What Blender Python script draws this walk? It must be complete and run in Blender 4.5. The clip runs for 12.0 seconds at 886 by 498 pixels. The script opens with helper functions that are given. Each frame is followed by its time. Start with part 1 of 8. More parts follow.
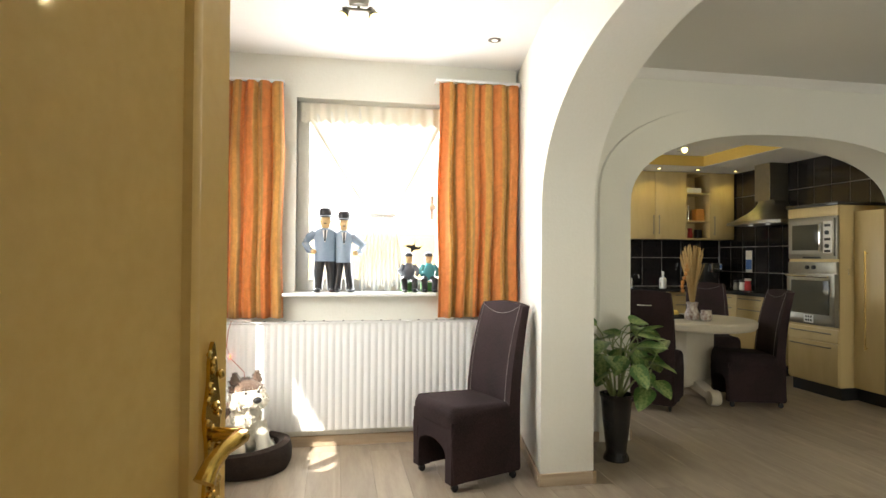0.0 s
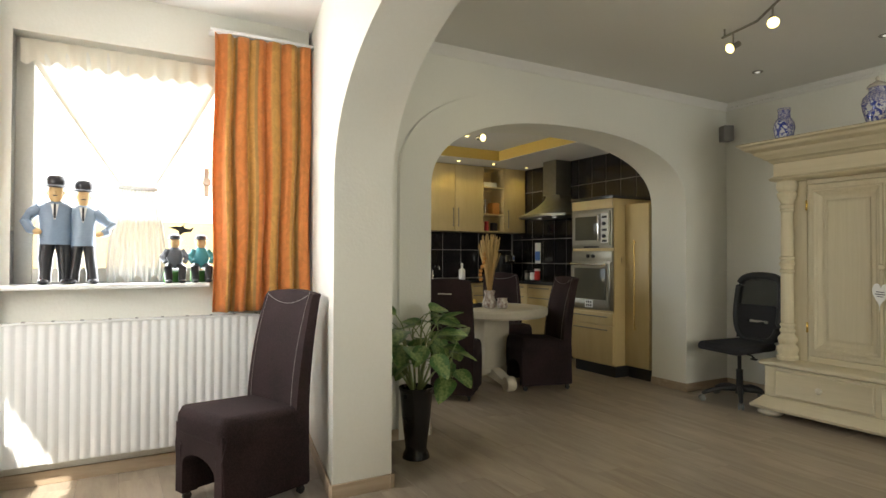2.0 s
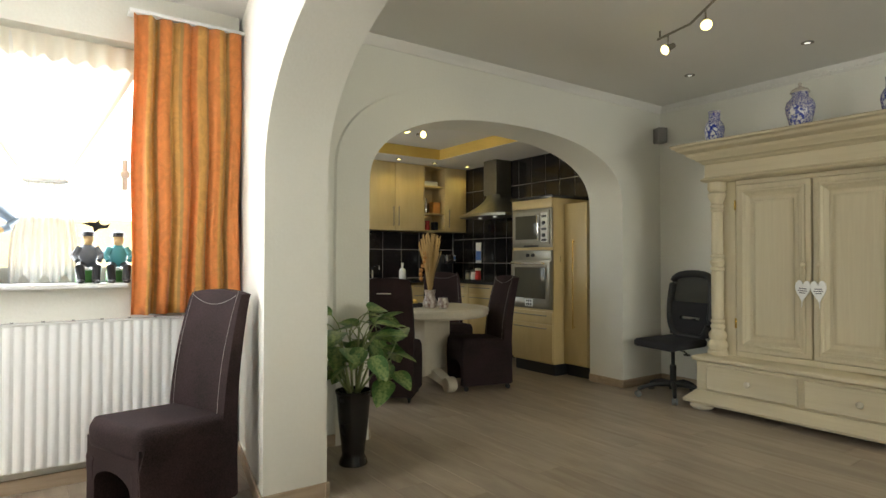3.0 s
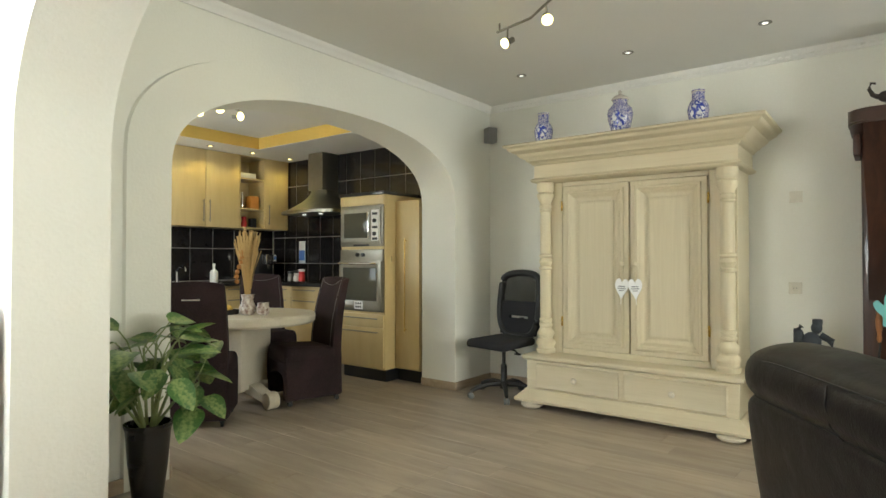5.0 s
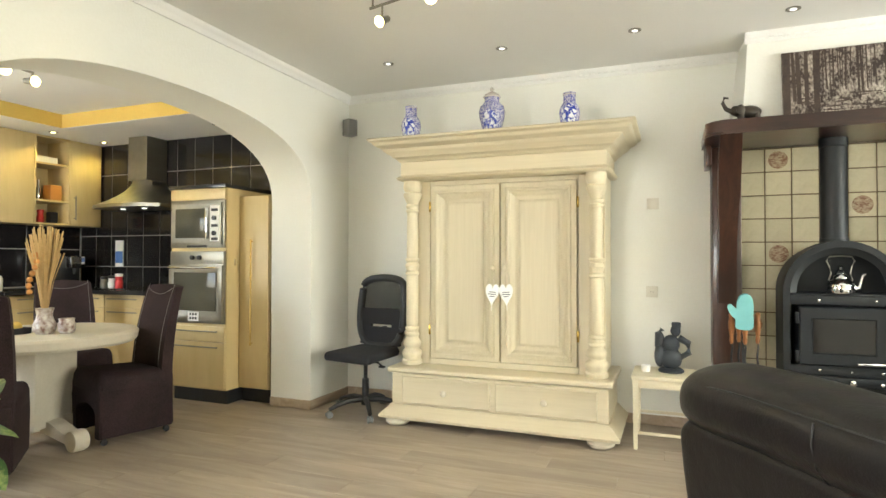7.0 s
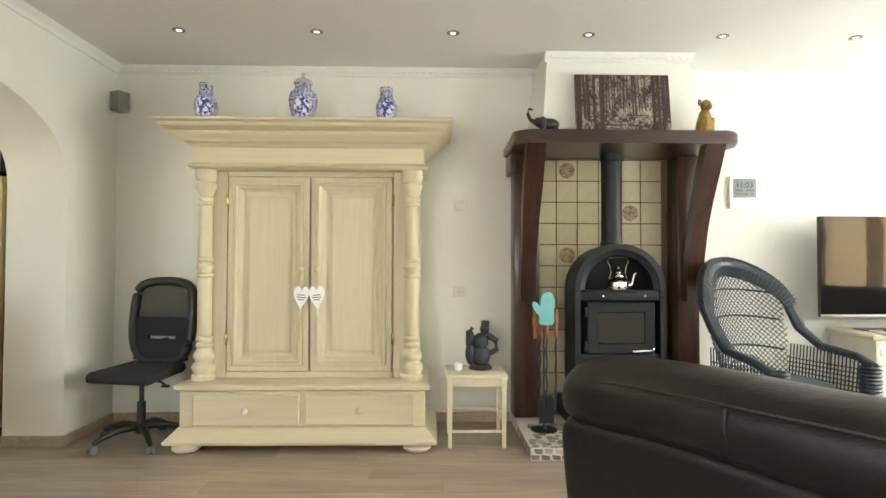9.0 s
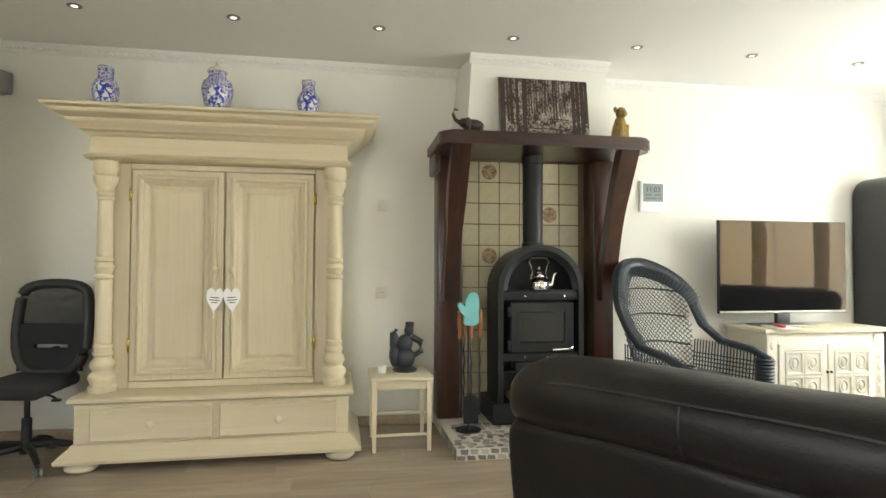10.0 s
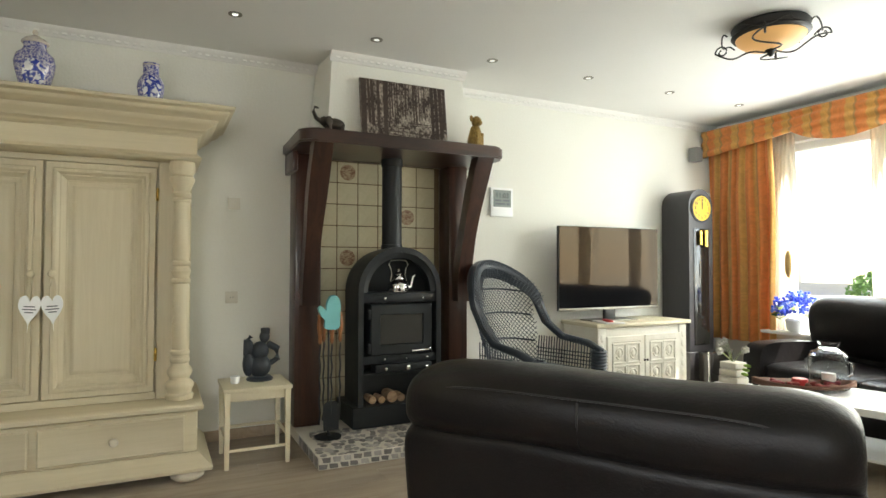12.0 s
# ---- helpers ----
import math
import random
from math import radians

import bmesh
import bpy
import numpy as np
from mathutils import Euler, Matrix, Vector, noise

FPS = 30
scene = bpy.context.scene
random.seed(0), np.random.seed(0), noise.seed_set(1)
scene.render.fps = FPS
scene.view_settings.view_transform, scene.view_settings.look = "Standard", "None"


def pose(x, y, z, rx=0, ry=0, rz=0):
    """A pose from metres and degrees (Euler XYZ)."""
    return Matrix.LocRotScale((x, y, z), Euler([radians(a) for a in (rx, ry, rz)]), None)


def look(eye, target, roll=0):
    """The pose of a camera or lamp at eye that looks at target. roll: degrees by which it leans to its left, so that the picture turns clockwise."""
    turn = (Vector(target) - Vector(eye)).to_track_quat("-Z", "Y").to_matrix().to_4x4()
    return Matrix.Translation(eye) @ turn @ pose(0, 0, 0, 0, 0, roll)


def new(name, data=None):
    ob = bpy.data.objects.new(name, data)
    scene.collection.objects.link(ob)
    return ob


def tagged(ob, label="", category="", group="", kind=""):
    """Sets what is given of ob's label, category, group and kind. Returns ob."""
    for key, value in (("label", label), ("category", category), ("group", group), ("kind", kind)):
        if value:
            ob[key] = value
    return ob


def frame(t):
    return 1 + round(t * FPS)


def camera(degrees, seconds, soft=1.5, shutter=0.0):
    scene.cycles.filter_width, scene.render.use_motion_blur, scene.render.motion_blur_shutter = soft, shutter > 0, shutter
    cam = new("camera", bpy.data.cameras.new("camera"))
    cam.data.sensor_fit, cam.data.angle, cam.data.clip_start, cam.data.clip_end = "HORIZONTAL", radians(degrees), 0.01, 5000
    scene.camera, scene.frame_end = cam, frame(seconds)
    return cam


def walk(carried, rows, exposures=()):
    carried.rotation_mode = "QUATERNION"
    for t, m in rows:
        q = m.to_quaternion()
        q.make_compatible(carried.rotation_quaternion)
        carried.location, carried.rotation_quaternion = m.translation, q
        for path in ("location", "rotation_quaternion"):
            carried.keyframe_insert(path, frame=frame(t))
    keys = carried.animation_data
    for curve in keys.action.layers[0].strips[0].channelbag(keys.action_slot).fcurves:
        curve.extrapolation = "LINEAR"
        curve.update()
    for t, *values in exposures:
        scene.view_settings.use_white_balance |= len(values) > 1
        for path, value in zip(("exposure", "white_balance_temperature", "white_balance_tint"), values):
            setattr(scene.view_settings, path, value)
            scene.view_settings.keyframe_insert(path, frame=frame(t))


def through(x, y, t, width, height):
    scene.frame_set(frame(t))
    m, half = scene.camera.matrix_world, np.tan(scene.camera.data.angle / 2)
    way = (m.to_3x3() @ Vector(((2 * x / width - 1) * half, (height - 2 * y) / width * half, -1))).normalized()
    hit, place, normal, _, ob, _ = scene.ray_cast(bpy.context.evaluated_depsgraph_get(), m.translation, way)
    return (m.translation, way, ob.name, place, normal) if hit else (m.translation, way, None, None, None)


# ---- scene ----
cam = camera(74.6, 12.0)
PATH = [
    (0, (-0.302, 0.211, 1.342), (0.061, 2.177, 1.368), 0.4),
    (0.5, (-0.209, 0.385, 1.305), (0.387, 2.294, 1.33), 0.3),
    (1, (-0.152, 0.493, 1.269), (0.597, 2.347, 1.296), 0.2),
    (1.5, (-0.117, 0.556, 1.256), (0.76, 2.353, 1.285), 0.2),
    (2, (-0.09, 0.588, 1.24), (0.892, 2.33, 1.269), 0.2),
    (2.5, (-0.067, 0.621, 1.223), (1.003, 2.31, 1.254), 0.2),
    (3, (-0.025, 0.668, 1.222), (1.127, 2.303, 1.255), 0.1),
    (3.2, (-0.038, 0.708, 1.226), (1.167, 2.304, 1.254), 0.1),
    (4.8, (0.164, 0.956, 1.223), (1.705, 2.231, 1.259), -0.1),
    (5, (0.18, 1.012, 1.219), (1.77, 2.224, 1.253), -0.0),
    (5.5, (0.255, 1.097, 1.199), (1.934, 2.182, 1.234), 0.0),
    (6, (0.336, 1.197, 1.205), (2.086, 2.165, 1.245), 0.1),
    (6.5, (0.401, 1.311, 1.228), (2.211, 2.161, 1.267), 0.1),
    (7, (0.446, 1.396, 1.252), (2.306, 2.131, 1.286), 0.1),
    (7.2, (0.463, 1.438, 1.271), (2.347, 2.109, 1.298), -0.1),
    (8.8, (0.593, 1.728, 1.218), (2.593, 1.75, 1.271), 0.2),
    (9, (0.611, 1.757, 1.222), (2.61, 1.718, 1.273), 0.2),
    (9.5, (0.648, 1.81, 1.222), (2.638, 1.615, 1.275), 0.3),
    (10, (0.682, 1.857, 1.223), (2.65, 1.509, 1.276), 0.2),
    (10.5, (0.696, 1.905, 1.231), (2.63, 1.397, 1.283), 0.3),
    (11, (0.721, 1.954, 1.23), (2.612, 1.306, 1.283), 0.2),
    (11.5, (0.74, 1.985, 1.227), (2.587, 1.22, 1.282), 0.2),
    (12, (0.753, 2.013, 1.238), (2.549, 1.136, 1.293), 0.1),
]
EXPOSURES = [(0.0, 1.42, 6700, 8), (1.0, 1.30, 6650, 8), (2.0, 1.17, 6600, 8), (3.2, 1.33, 6450, 6), (4.8, 1.96, 6250, 4), (5.5, 2.1, 6300, 4), (6.5, 2.60, 6400, 6), (7.2, 2.72, 6400, 7), (9.0, 2.33, 6400, 7), (10.5, 1.95, 6400, 7), (11.2, 1.85, 6350, 6), (12.0, 1.6, 6300, 6)]
NORTH_POWER, WEST_POWER, SOUTH_POWER, KITCHEN_POWER = 18.0, 17.0, 46.0, 8.0
walk(cam, [(t, look(eye, target, roll)) for t, eye, target, roll in PATH], EXPOSURES)

# ---- light ----
world = bpy.data.worlds.new("world")
scene.world = world
world.use_nodes = True
wn = world.node_tree
sky = wn.nodes.new("ShaderNodeTexSky")
sky.sky_type = "NISHITA"
sky.sun_disc = False
SUN_WAY = Vector((1.0, 1.1, -1.7)).normalized()
sky.sun_elevation = math.asin(-SUN_WAY.z)
sky.sun_rotation = math.atan2(-SUN_WAY.x, -SUN_WAY.y)
wn.links.new(sky.outputs[0], wn.nodes["Background"].inputs[0])
wn.nodes["Background"].inputs[1].default_value = 0.15
sun_data = bpy.data.lights.new("sun", "SUN")
sun_data.energy, sun_data.angle, sun_data.color = 5.0, radians(0.5), (1.0, 0.95, 0.86)
sun = new("sun", sun_data)
sun.matrix_world = look((-6, -6, 9), Vector((-6, -6, 9)) + SUN_WAY)


def window_light(name, eye, target, w, h, power, color=(1, 1, 1)):
    data = bpy.data.lights.new(name, "AREA")
    data.shape, data.size, data.size_y, data.energy, data.color = "RECTANGLE", w, h, power, color
    ob = new(name, data)
    ob.matrix_world = look(eye, target)
    return ob


window_light("north_window_light", (-0.03, 4.405, 1.70), (-0.03, 3.0, 1.70), 0.95, 1.2, NORTH_POWER, (0.97, 0.98, 1.0))
window_light("west_window_light", (-1.38, 3.1, 1.62), (0.0, 3.15, 0.55), 1.1, 1.2, WEST_POWER, (1.0, 0.97, 0.92))
window_light("south_window_light", (2.88, -3.39, 1.5), (2.88, 0.0, 1.2), 2.95, 1.7, SOUTH_POWER, (0.98, 1.0, 0.95))
window_light("kitchen_window_light", (1.2, 6.3, 1.6), (3.0, 6.2, 1.1), 1.3, 1.1, KITCHEN_POWER, (0.95, 0.98, 1.0))


def bulb(eye, target, power, angle=75, color=(1.0, 0.86, 0.52), size=0.02):
    data = bpy.data.lights.new("bulb_light", "SPOT")
    data.energy, data.spot_size, data.spot_blend, data.color, data.shadow_soft_size = power, radians(angle), 0.6, color, size
    ob = new("bulb_light", data)
    ob.matrix_world = look(eye, target)
    return ob


# ---- materials ----
def material(name, color, rough=0.5, metal=0.0, tint=None, scale=8.0, amount=0.5, fine=80.0, bump=0.1, stretch=(1, 1, 1),
             rough_vary=0.1, coat=0.0, sheen=0.0, depth=0.002, vary=0.0, spec=0.5, big=0.0):
    """Two scales of noise over a base colour, with fine relief."""
    m = bpy.data.materials.new(name)
    m.use_nodes = True
    nt = m.node_tree
    N, L = nt.nodes, nt.links
    b = N["Principled BSDF"]
    tc = N.new("ShaderNodeTexCoord")
    mp = N.new("ShaderNodeMapping")
    mp.inputs["Scale"].default_value = stretch
    L.new(tc.outputs["Object"], mp.inputs[0])
    n1 = N.new("ShaderNodeTexNoise")
    n1.inputs["Scale"].default_value, n1.inputs["Detail"].default_value = scale, 5
    n2 = N.new("ShaderNodeTexNoise")
    n2.inputs["Scale"].default_value, n2.inputs["Detail"].default_value = fine, 4
    L.new(mp.outputs[0], n1.inputs[0])
    L.new(mp.outputs[0], n2.inputs[0])
    mix = N.new("ShaderNodeMix")
    mix.data_type = "RGBA"
    c2 = tint or tuple(c * 0.82 for c in color)
    mix.inputs["A"].default_value = (*color, 1)
    mix.inputs["B"].default_value = (*c2, 1)
    add = N.new("ShaderNodeMath")
    add.operation = "ADD"
    L.new(n1.outputs[0], add.inputs[0])
    L.new(n2.outputs[0], add.inputs[1])
    rng = N.new("ShaderNodeMapRange")
    rng.inputs["From Min"].default_value, rng.inputs["From Max"].default_value = 0.7, 1.3
    rng.inputs["To Max"].default_value = amount
    L.new(add.outputs[0], rng.inputs[0])
    L.new(rng.outputs[0], mix.inputs["Factor"])
    col = mix.outputs["Result"]
    if vary:
        info = N.new("ShaderNodeObjectInfo")
        hsv = N.new("ShaderNodeHueSaturation")
        r2 = N.new("ShaderNodeMapRange")
        r2.inputs["To Min"].default_value, r2.inputs["To Max"].default_value = 1 - vary, 1 + vary
        L.new(info.outputs["Random"], r2.inputs[0])
        L.new(r2.outputs[0], hsv.inputs["Value"])
        L.new(col, hsv.inputs["Color"])
        col = hsv.outputs[0]
    L.new(col, b.inputs["Base Color"])
    rr = N.new("ShaderNodeMapRange")
    rr.inputs["To Min"].default_value, rr.inputs["To Max"].default_value = max(0.02, rough - rough_vary), min(1, rough + rough_vary)
    L.new(n1.outputs[0], rr.inputs[0])
    L.new(rr.outputs[0], b.inputs["Roughness"])
    b.inputs["Metallic"].default_value = metal
    b.inputs["Coat Weight"].default_value = coat
    b.inputs["Sheen Weight"].default_value = sheen
    b.inputs["Specular IOR Level"].default_value = spec
    if bump:
        bp = N.new("ShaderNodeBump")
        bp.inputs["Strength"].default_value, bp.inputs["Distance"].default_value = bump, depth
        h = N.new("ShaderNodeMath")
        h.operation = "MULTIPLY_ADD"
        h.inputs[1].default_value = big
        L.new(n1.outputs[0], h.inputs[0])
        L.new(n2.outputs[0], h.inputs[2])
        L.new(h.outputs[0], bp.inputs["Height"])
        L.new(bp.outputs[0], b.inputs["Normal"])
    return m


def glow(name, color, strength):
    m = bpy.data.materials.new(name)
    m.use_nodes = True
    b = m.node_tree.nodes["Principled BSDF"]
    b.inputs["Base Color"].default_value = (*color, 1)
    b.inputs["Emission Color"].default_value = (*color, 1)
    b.inputs["Emission Strength"].default_value = strength
    return m


def glass_like(name, color=(1, 1, 1), rough=0.02):
    m = bpy.data.materials.new(name)
    m.use_nodes = True
    b = m.node_tree.nodes["Principled BSDF"]
    b.inputs["Base Color"].default_value = (*color, 1)
    b.inputs["Transmission Weight"].default_value = 1.0
    b.inputs["Roughness"].default_value = rough
    b.inputs["IOR"].default_value = 1.1
    return m


def wood(name, light, dark, scale=3.0, stretch=(0.12, 1, 1), rough=0.45, vary=0.0, bump=0.15, contrast=(0.35, 0.7), coat=0.0):
    """Grain drawn out along the axis with the smallest stretch."""
    m = bpy.data.materials.new(name)
    m.use_nodes = True
    nt = m.node_tree
    N, L = nt.nodes, nt.links
    b = N["Principled BSDF"]
    tc, mp = N.new("ShaderNodeTexCoord"), N.new("ShaderNodeMapping")
    mp.inputs["Scale"].default_value = stretch
    L.new(tc.outputs["Object"], mp.inputs[0])
    info = N.new("ShaderNodeObjectInfo")
    sc = N.new("ShaderNodeMath")
    sc.operation = "MULTIPLY"
    sc.inputs[1].default_value = 37.0 if vary else 0.0
    L.new(info.outputs["Random"], sc.inputs[0])
    va = N.new("ShaderNodeVectorMath")
    L.new(mp.outputs[0], va.inputs[0])
    L.new(sc.outputs[0], va.inputs[1])
    n1, n2 = N.new("ShaderNodeTexNoise"), N.new("ShaderNodeTexNoise")
    n1.inputs["Scale"].default_value, n1.inputs["Detail"].default_value, n1.inputs["Distortion"].default_value = scale * 4, 6, 1.2
    n2.inputs["Scale"].default_value, n2.inputs["Detail"].default_value = scale * 40, 3
    L.new(va.outputs[0], n1.inputs[0])
    L.new(va.outputs[0], n2.inputs[0])
    ramp = N.new("ShaderNodeValToRGB")
    ramp.color_ramp.elements[0].position, ramp.color_ramp.elements[1].position = contrast
    ramp.color_ramp.elements[0].color, ramp.color_ramp.elements[1].color = (*dark, 1), (*light, 1)
    add = N.new("ShaderNodeMath")
    add.operation = "MULTIPLY_ADD"
    add.inputs[1].default_value = 0.25
    L.new(n2.outputs[0], add.inputs[0])
    L.new(n1.outputs[0], add.inputs[2])
    sub = N.new("ShaderNodeMath")
    sub.operation = "SUBTRACT"
    sub.inputs[1].default_value = 0.15
    L.new(add.outputs[0], sub.inputs[0])
    L.new(sub.outputs[0], ramp.inputs[0])
    col = ramp.outputs[0]
    if vary:
        hsv, r2 = N.new("ShaderNodeHueSaturation"), N.new("ShaderNodeMapRange")
        r2.inputs["To Min"].default_value, r2.inputs["To Max"].default_value = 1 - vary, 1 + vary
        L.new(info.outputs["Random"], r2.inputs[0])
        L.new(r2.outputs[0], hsv.inputs["Value"])
        L.new(col, hsv.inputs["Color"])
        col = hsv.outputs[0]
    L.new(col, b.inputs["Base Color"])
    b.inputs["Roughness"].default_value = rough
    b.inputs["Coat Weight"].default_value = coat
    bp = N.new("ShaderNodeBump")
    bp.inputs["Strength"].default_value, bp.inputs["Distance"].default_value = bump, 0.002
    L.new(n2.outputs[0], bp.inputs["Height"])
    L.new(bp.outputs[0], b.inputs["Normal"])
    return m


def striped_cloth(name, through=0.22, offset=0.0, axis="X"):
    """Woven stripes of orange, gold and olive along the cloth's u, with a damask of noise."""
    m = bpy.data.materials.new(name)
    m.use_nodes = True
    nt = m.node_tree
    N, L = nt.nodes, nt.links
    b, out = N["Principled BSDF"], N["Material Output"]
    uv = N.new("ShaderNodeUVMap")
    sep = N.new("ShaderNodeSeparateXYZ")
    L.new(uv.outputs[0], sep.inputs[0])
    fr = N.new("ShaderNodeMath")
    fr.operation = "FRACT"
    ad = N.new("ShaderNodeMath")
    ad.operation = "MULTIPLY_ADD"
    ad.inputs[1].default_value, ad.inputs[2].default_value = 1 / 0.46, offset
    L.new(sep.outputs[axis], ad.inputs[0])
    L.new(ad.outputs[0], fr.inputs[0])
    ramp = N.new("ShaderNodeValToRGB")
    ramp.color_ramp.interpolation = "LINEAR"
    e = ramp.color_ramp.elements
    o, g, k, r = (0.72, 0.27, 0.07), (0.66, 0.36, 0.095), (0.46, 0.265, 0.085), (0.69, 0.235, 0.06)
    stops = [(0, o), (0.25, r), (0.28, g), (0.45, g), (0.465, k), (0.49, k), (0.51, r), (0.71, o), (0.74, g), (0.89, g), (0.91, k), (0.95, k), (0.97, r), (1, o)]
    e[0].position, e[0].color = stops[0][0], (*stops[0][1], 1)
    e[1].position, e[1].color = 1.0, (*o, 1)
    for p, c in stops[1:-1]:
        n = e.new(p)
        n.color = (*c, 1)
    L.new(fr.outputs[0], ramp.inputs[0])
    no = N.new("ShaderNodeTexNoise")
    no.inputs["Scale"].default_value, no.inputs["Detail"].default_value, no.inputs["Distortion"].default_value = 10, 3, 2.0
    L.new(uv.outputs[0], no.inputs[0])
    rg = N.new("ShaderNodeMapRange")
    rg.inputs["From Min"].default_value, rg.inputs["From Max"].default_value = 0.4, 0.6
    rg.inputs["To Min"].default_value, rg.inputs["To Max"].default_value = 0.92, 1.06
    L.new(no.outputs[0], rg.inputs[0])
    hsv = N.new("ShaderNodeHueSaturation")
    L.new(rg.outputs[0], hsv.inputs["Value"])
    L.new(ramp.outputs[0], hsv.inputs["Color"])
    L.new(hsv.outputs[0], b.inputs["Base Color"])
    b.inputs["Roughness"].default_value = 0.75
    b.inputs["Sheen Weight"].default_value = 0.2
    tr = N.new("ShaderNodeBsdfTranslucent")
    L.new(hsv.outputs[0], tr.inputs[0])
    mx = N.new("ShaderNodeMixShader")
    mx.inputs[0].default_value = through
    L.new(b.outputs[0], mx.inputs[1])
    L.new(tr.outputs[0], mx.inputs[2])
    L.new(mx.outputs[0], out.inputs[0])
    return m


def sheer(name, color=(0.9, 0.9, 0.88), clear=0.35):
    m = bpy.data.materials.new(name)
    m.use_nodes = True
    nt = m.node_tree
    N, L = nt.nodes, nt.links
    out = N["Material Output"]
    d, tr, tp = N.new("ShaderNodeBsdfDiffuse"), N.new("ShaderNodeBsdfTranslucent"), N.new("ShaderNodeBsdfTransparent")
    d.inputs[0].default_value = tr.inputs[0].default_value = (*color, 1)
    a, c = N.new("ShaderNodeMixShader"), N.new("ShaderNodeMixShader")
    a.inputs[0].default_value, c.inputs[0].default_value = 0.35, clear
    L.new(d.outputs[0], a.inputs[1])
    L.new(tr.outputs[0], a.inputs[2])
    L.new(a.outputs[0], c.inputs[1])
    L.new(tp.outputs[0], c.inputs[2])
    L.new(c.outputs[0], out.inputs[0])
    return m


M = {}
M["wall"] = material("wall_plaster", (0.79, 0.785, 0.725), 0.85, tint=(0.75, 0.74, 0.67), scale=1.2, amount=0.6, fine=60, bump=0.35, depth=0.004)
M["ceiling"] = material("ceiling_paint", (0.80, 0.79, 0.76), 0.9, tint=(0.76, 0.745, 0.71), scale=0.9, fine=90, bump=0.15)
M["plank"] = wood("laminate_plank", (0.425, 0.36, 0.28), (0.29, 0.236, 0.178), 2.2, (1, 0.14, 1), 0.38, vary=0.10, bump=0.08, contrast=(0.3, 0.72), coat=0.1)
M["joint"] = material("floor_joint", (0.10, 0.075, 0.05), 0.8)
M["skirting"] = wood("skirting_wood", (0.50, 0.40, 0.29), (0.38, 0.29, 0.2), 2.5, (0.15, 1, 1), 0.5)
M["white"] = material("white_enamel", (0.83, 0.84, 0.84), 0.35, tint=(0.80, 0.805, 0.80), scale=3, fine=120, bump=0.03)
M["frame"] = material("cream_window_frame", (0.74, 0.72, 0.66), 0.4, scale=3, bump=0.04)
M["oak"] = wood("limed_oak", (0.62, 0.55, 0.39), (0.56, 0.49, 0.335), 9.0, (1, 1, 0.04), 0.5, vary=0.05, bump=0.4, contrast=(0.2, 0.7))
M["oak_h"] = wood("limed_oak_lengthwise", (0.62, 0.55, 0.39), (0.56, 0.49, 0.335), 9.0, (0.04, 1, 1), 0.5, vary=0.05, bump=0.4, contrast=(0.2, 0.7))
M["dark_wood"] = wood("dark_stained_oak", (0.062, 0.023, 0.013), (0.022, 0.008, 0.005), 2.4, (1, 1, 0.12), 0.32, bump=0.3, coat=0.3)
M["suede"] = material("dark_brown_suede", (0.013, 0.0082, 0.0088), 0.85, tint=(0.046, 0.028, 0.029), scale=3.5, amount=1.0, fine=150, bump=0.12, spec=0.2, big=0.6)
M["leather"] = material("black_brown_leather", (0.007, 0.0065, 0.007), 0.36, tint=(0.012, 0.0095, 0.009), scale=9, amount=0.9, fine=190, bump=0.35, rough_vary=0.10, spec=0.21, big=5.0, depth=0.0025)
M["black"] = material("black_plastic", (0.012, 0.012, 0.013), 0.45, scale=6, bump=0.05)
M["iron"] = material("black_stove_iron", (0.009, 0.011, 0.013), 0.5, tint=(0.015, 0.018, 0.021), scale=5, fine=200, bump=0.2, metal=0.2)
M["steel"] = material("brushed_steel", (0.30, 0.285, 0.24), 0.45, metal=1.0, stretch=(1, 0.08, 1), scale=20, fine=120, bump=0.05)
M["chrome"] = material("polished_chrome", (0.82, 0.82, 0.82), 0.08, metal=1.0, bump=0, rough_vary=0.03)
M["brass"] = material("polished_brass", (0.75, 0.52, 0.14), 0.2, metal=1.0, tint=(0.5, 0.32, 0.08), scale=12, bump=0.1)
M["kitchen"] = wood("pale_birch_front", (0.62, 0.49, 0.25), (0.54, 0.41, 0.2), 2.0, (1, 1, 0.12), 0.4, bump=0.05, contrast=(0.2, 0.8))
M["worktop"] = material("black_granite_worktop", (0.015, 0.015, 0.017), 0.15, tint=(0.05, 0.05, 0.055), scale=90, fine=220, bump=0)
M["black_tile"] = material("black_glazed_tile", (0.012, 0.011, 0.012), 0.12, tint=(0.022, 0.018, 0.017), scale=4, fine=40, bump=0.04, vary=0.15)
M["grout"] = material("tile_grout", (0.33, 0.30, 0.27), 0.9, fine=150)
M["yellow_paint"] = material("yellow_soffit_paint", (0.74, 0.52, 0.13), 0.8, scale=2, bump=0.1)
M["cream_tile"] = material("cream_glazed_tile", (0.62, 0.56, 0.38), 0.22, tint=(0.50, 0.45, 0.29), scale=9, fine=50, bump=0.1, vary=0.08)
M["mosaic"] = material("mosaic_stone", (0.30, 0.28, 0.26), 0.45, tint=(0.13, 0.12, 0.12), scale=12, fine=90, vary=0.5)
M["travertine"] = material("pale_stone", (0.62, 0.57, 0.46), 0.35, tint=(0.52, 0.46, 0.35), scale=9, fine=60, bump=0.1)
M["pane"] = glass_like("window_glass")
M["curtain"] = striped_cloth("orange_striped_curtain")
M["valance"] = striped_cloth("orange_striped_valance", 0.15, 0.3)
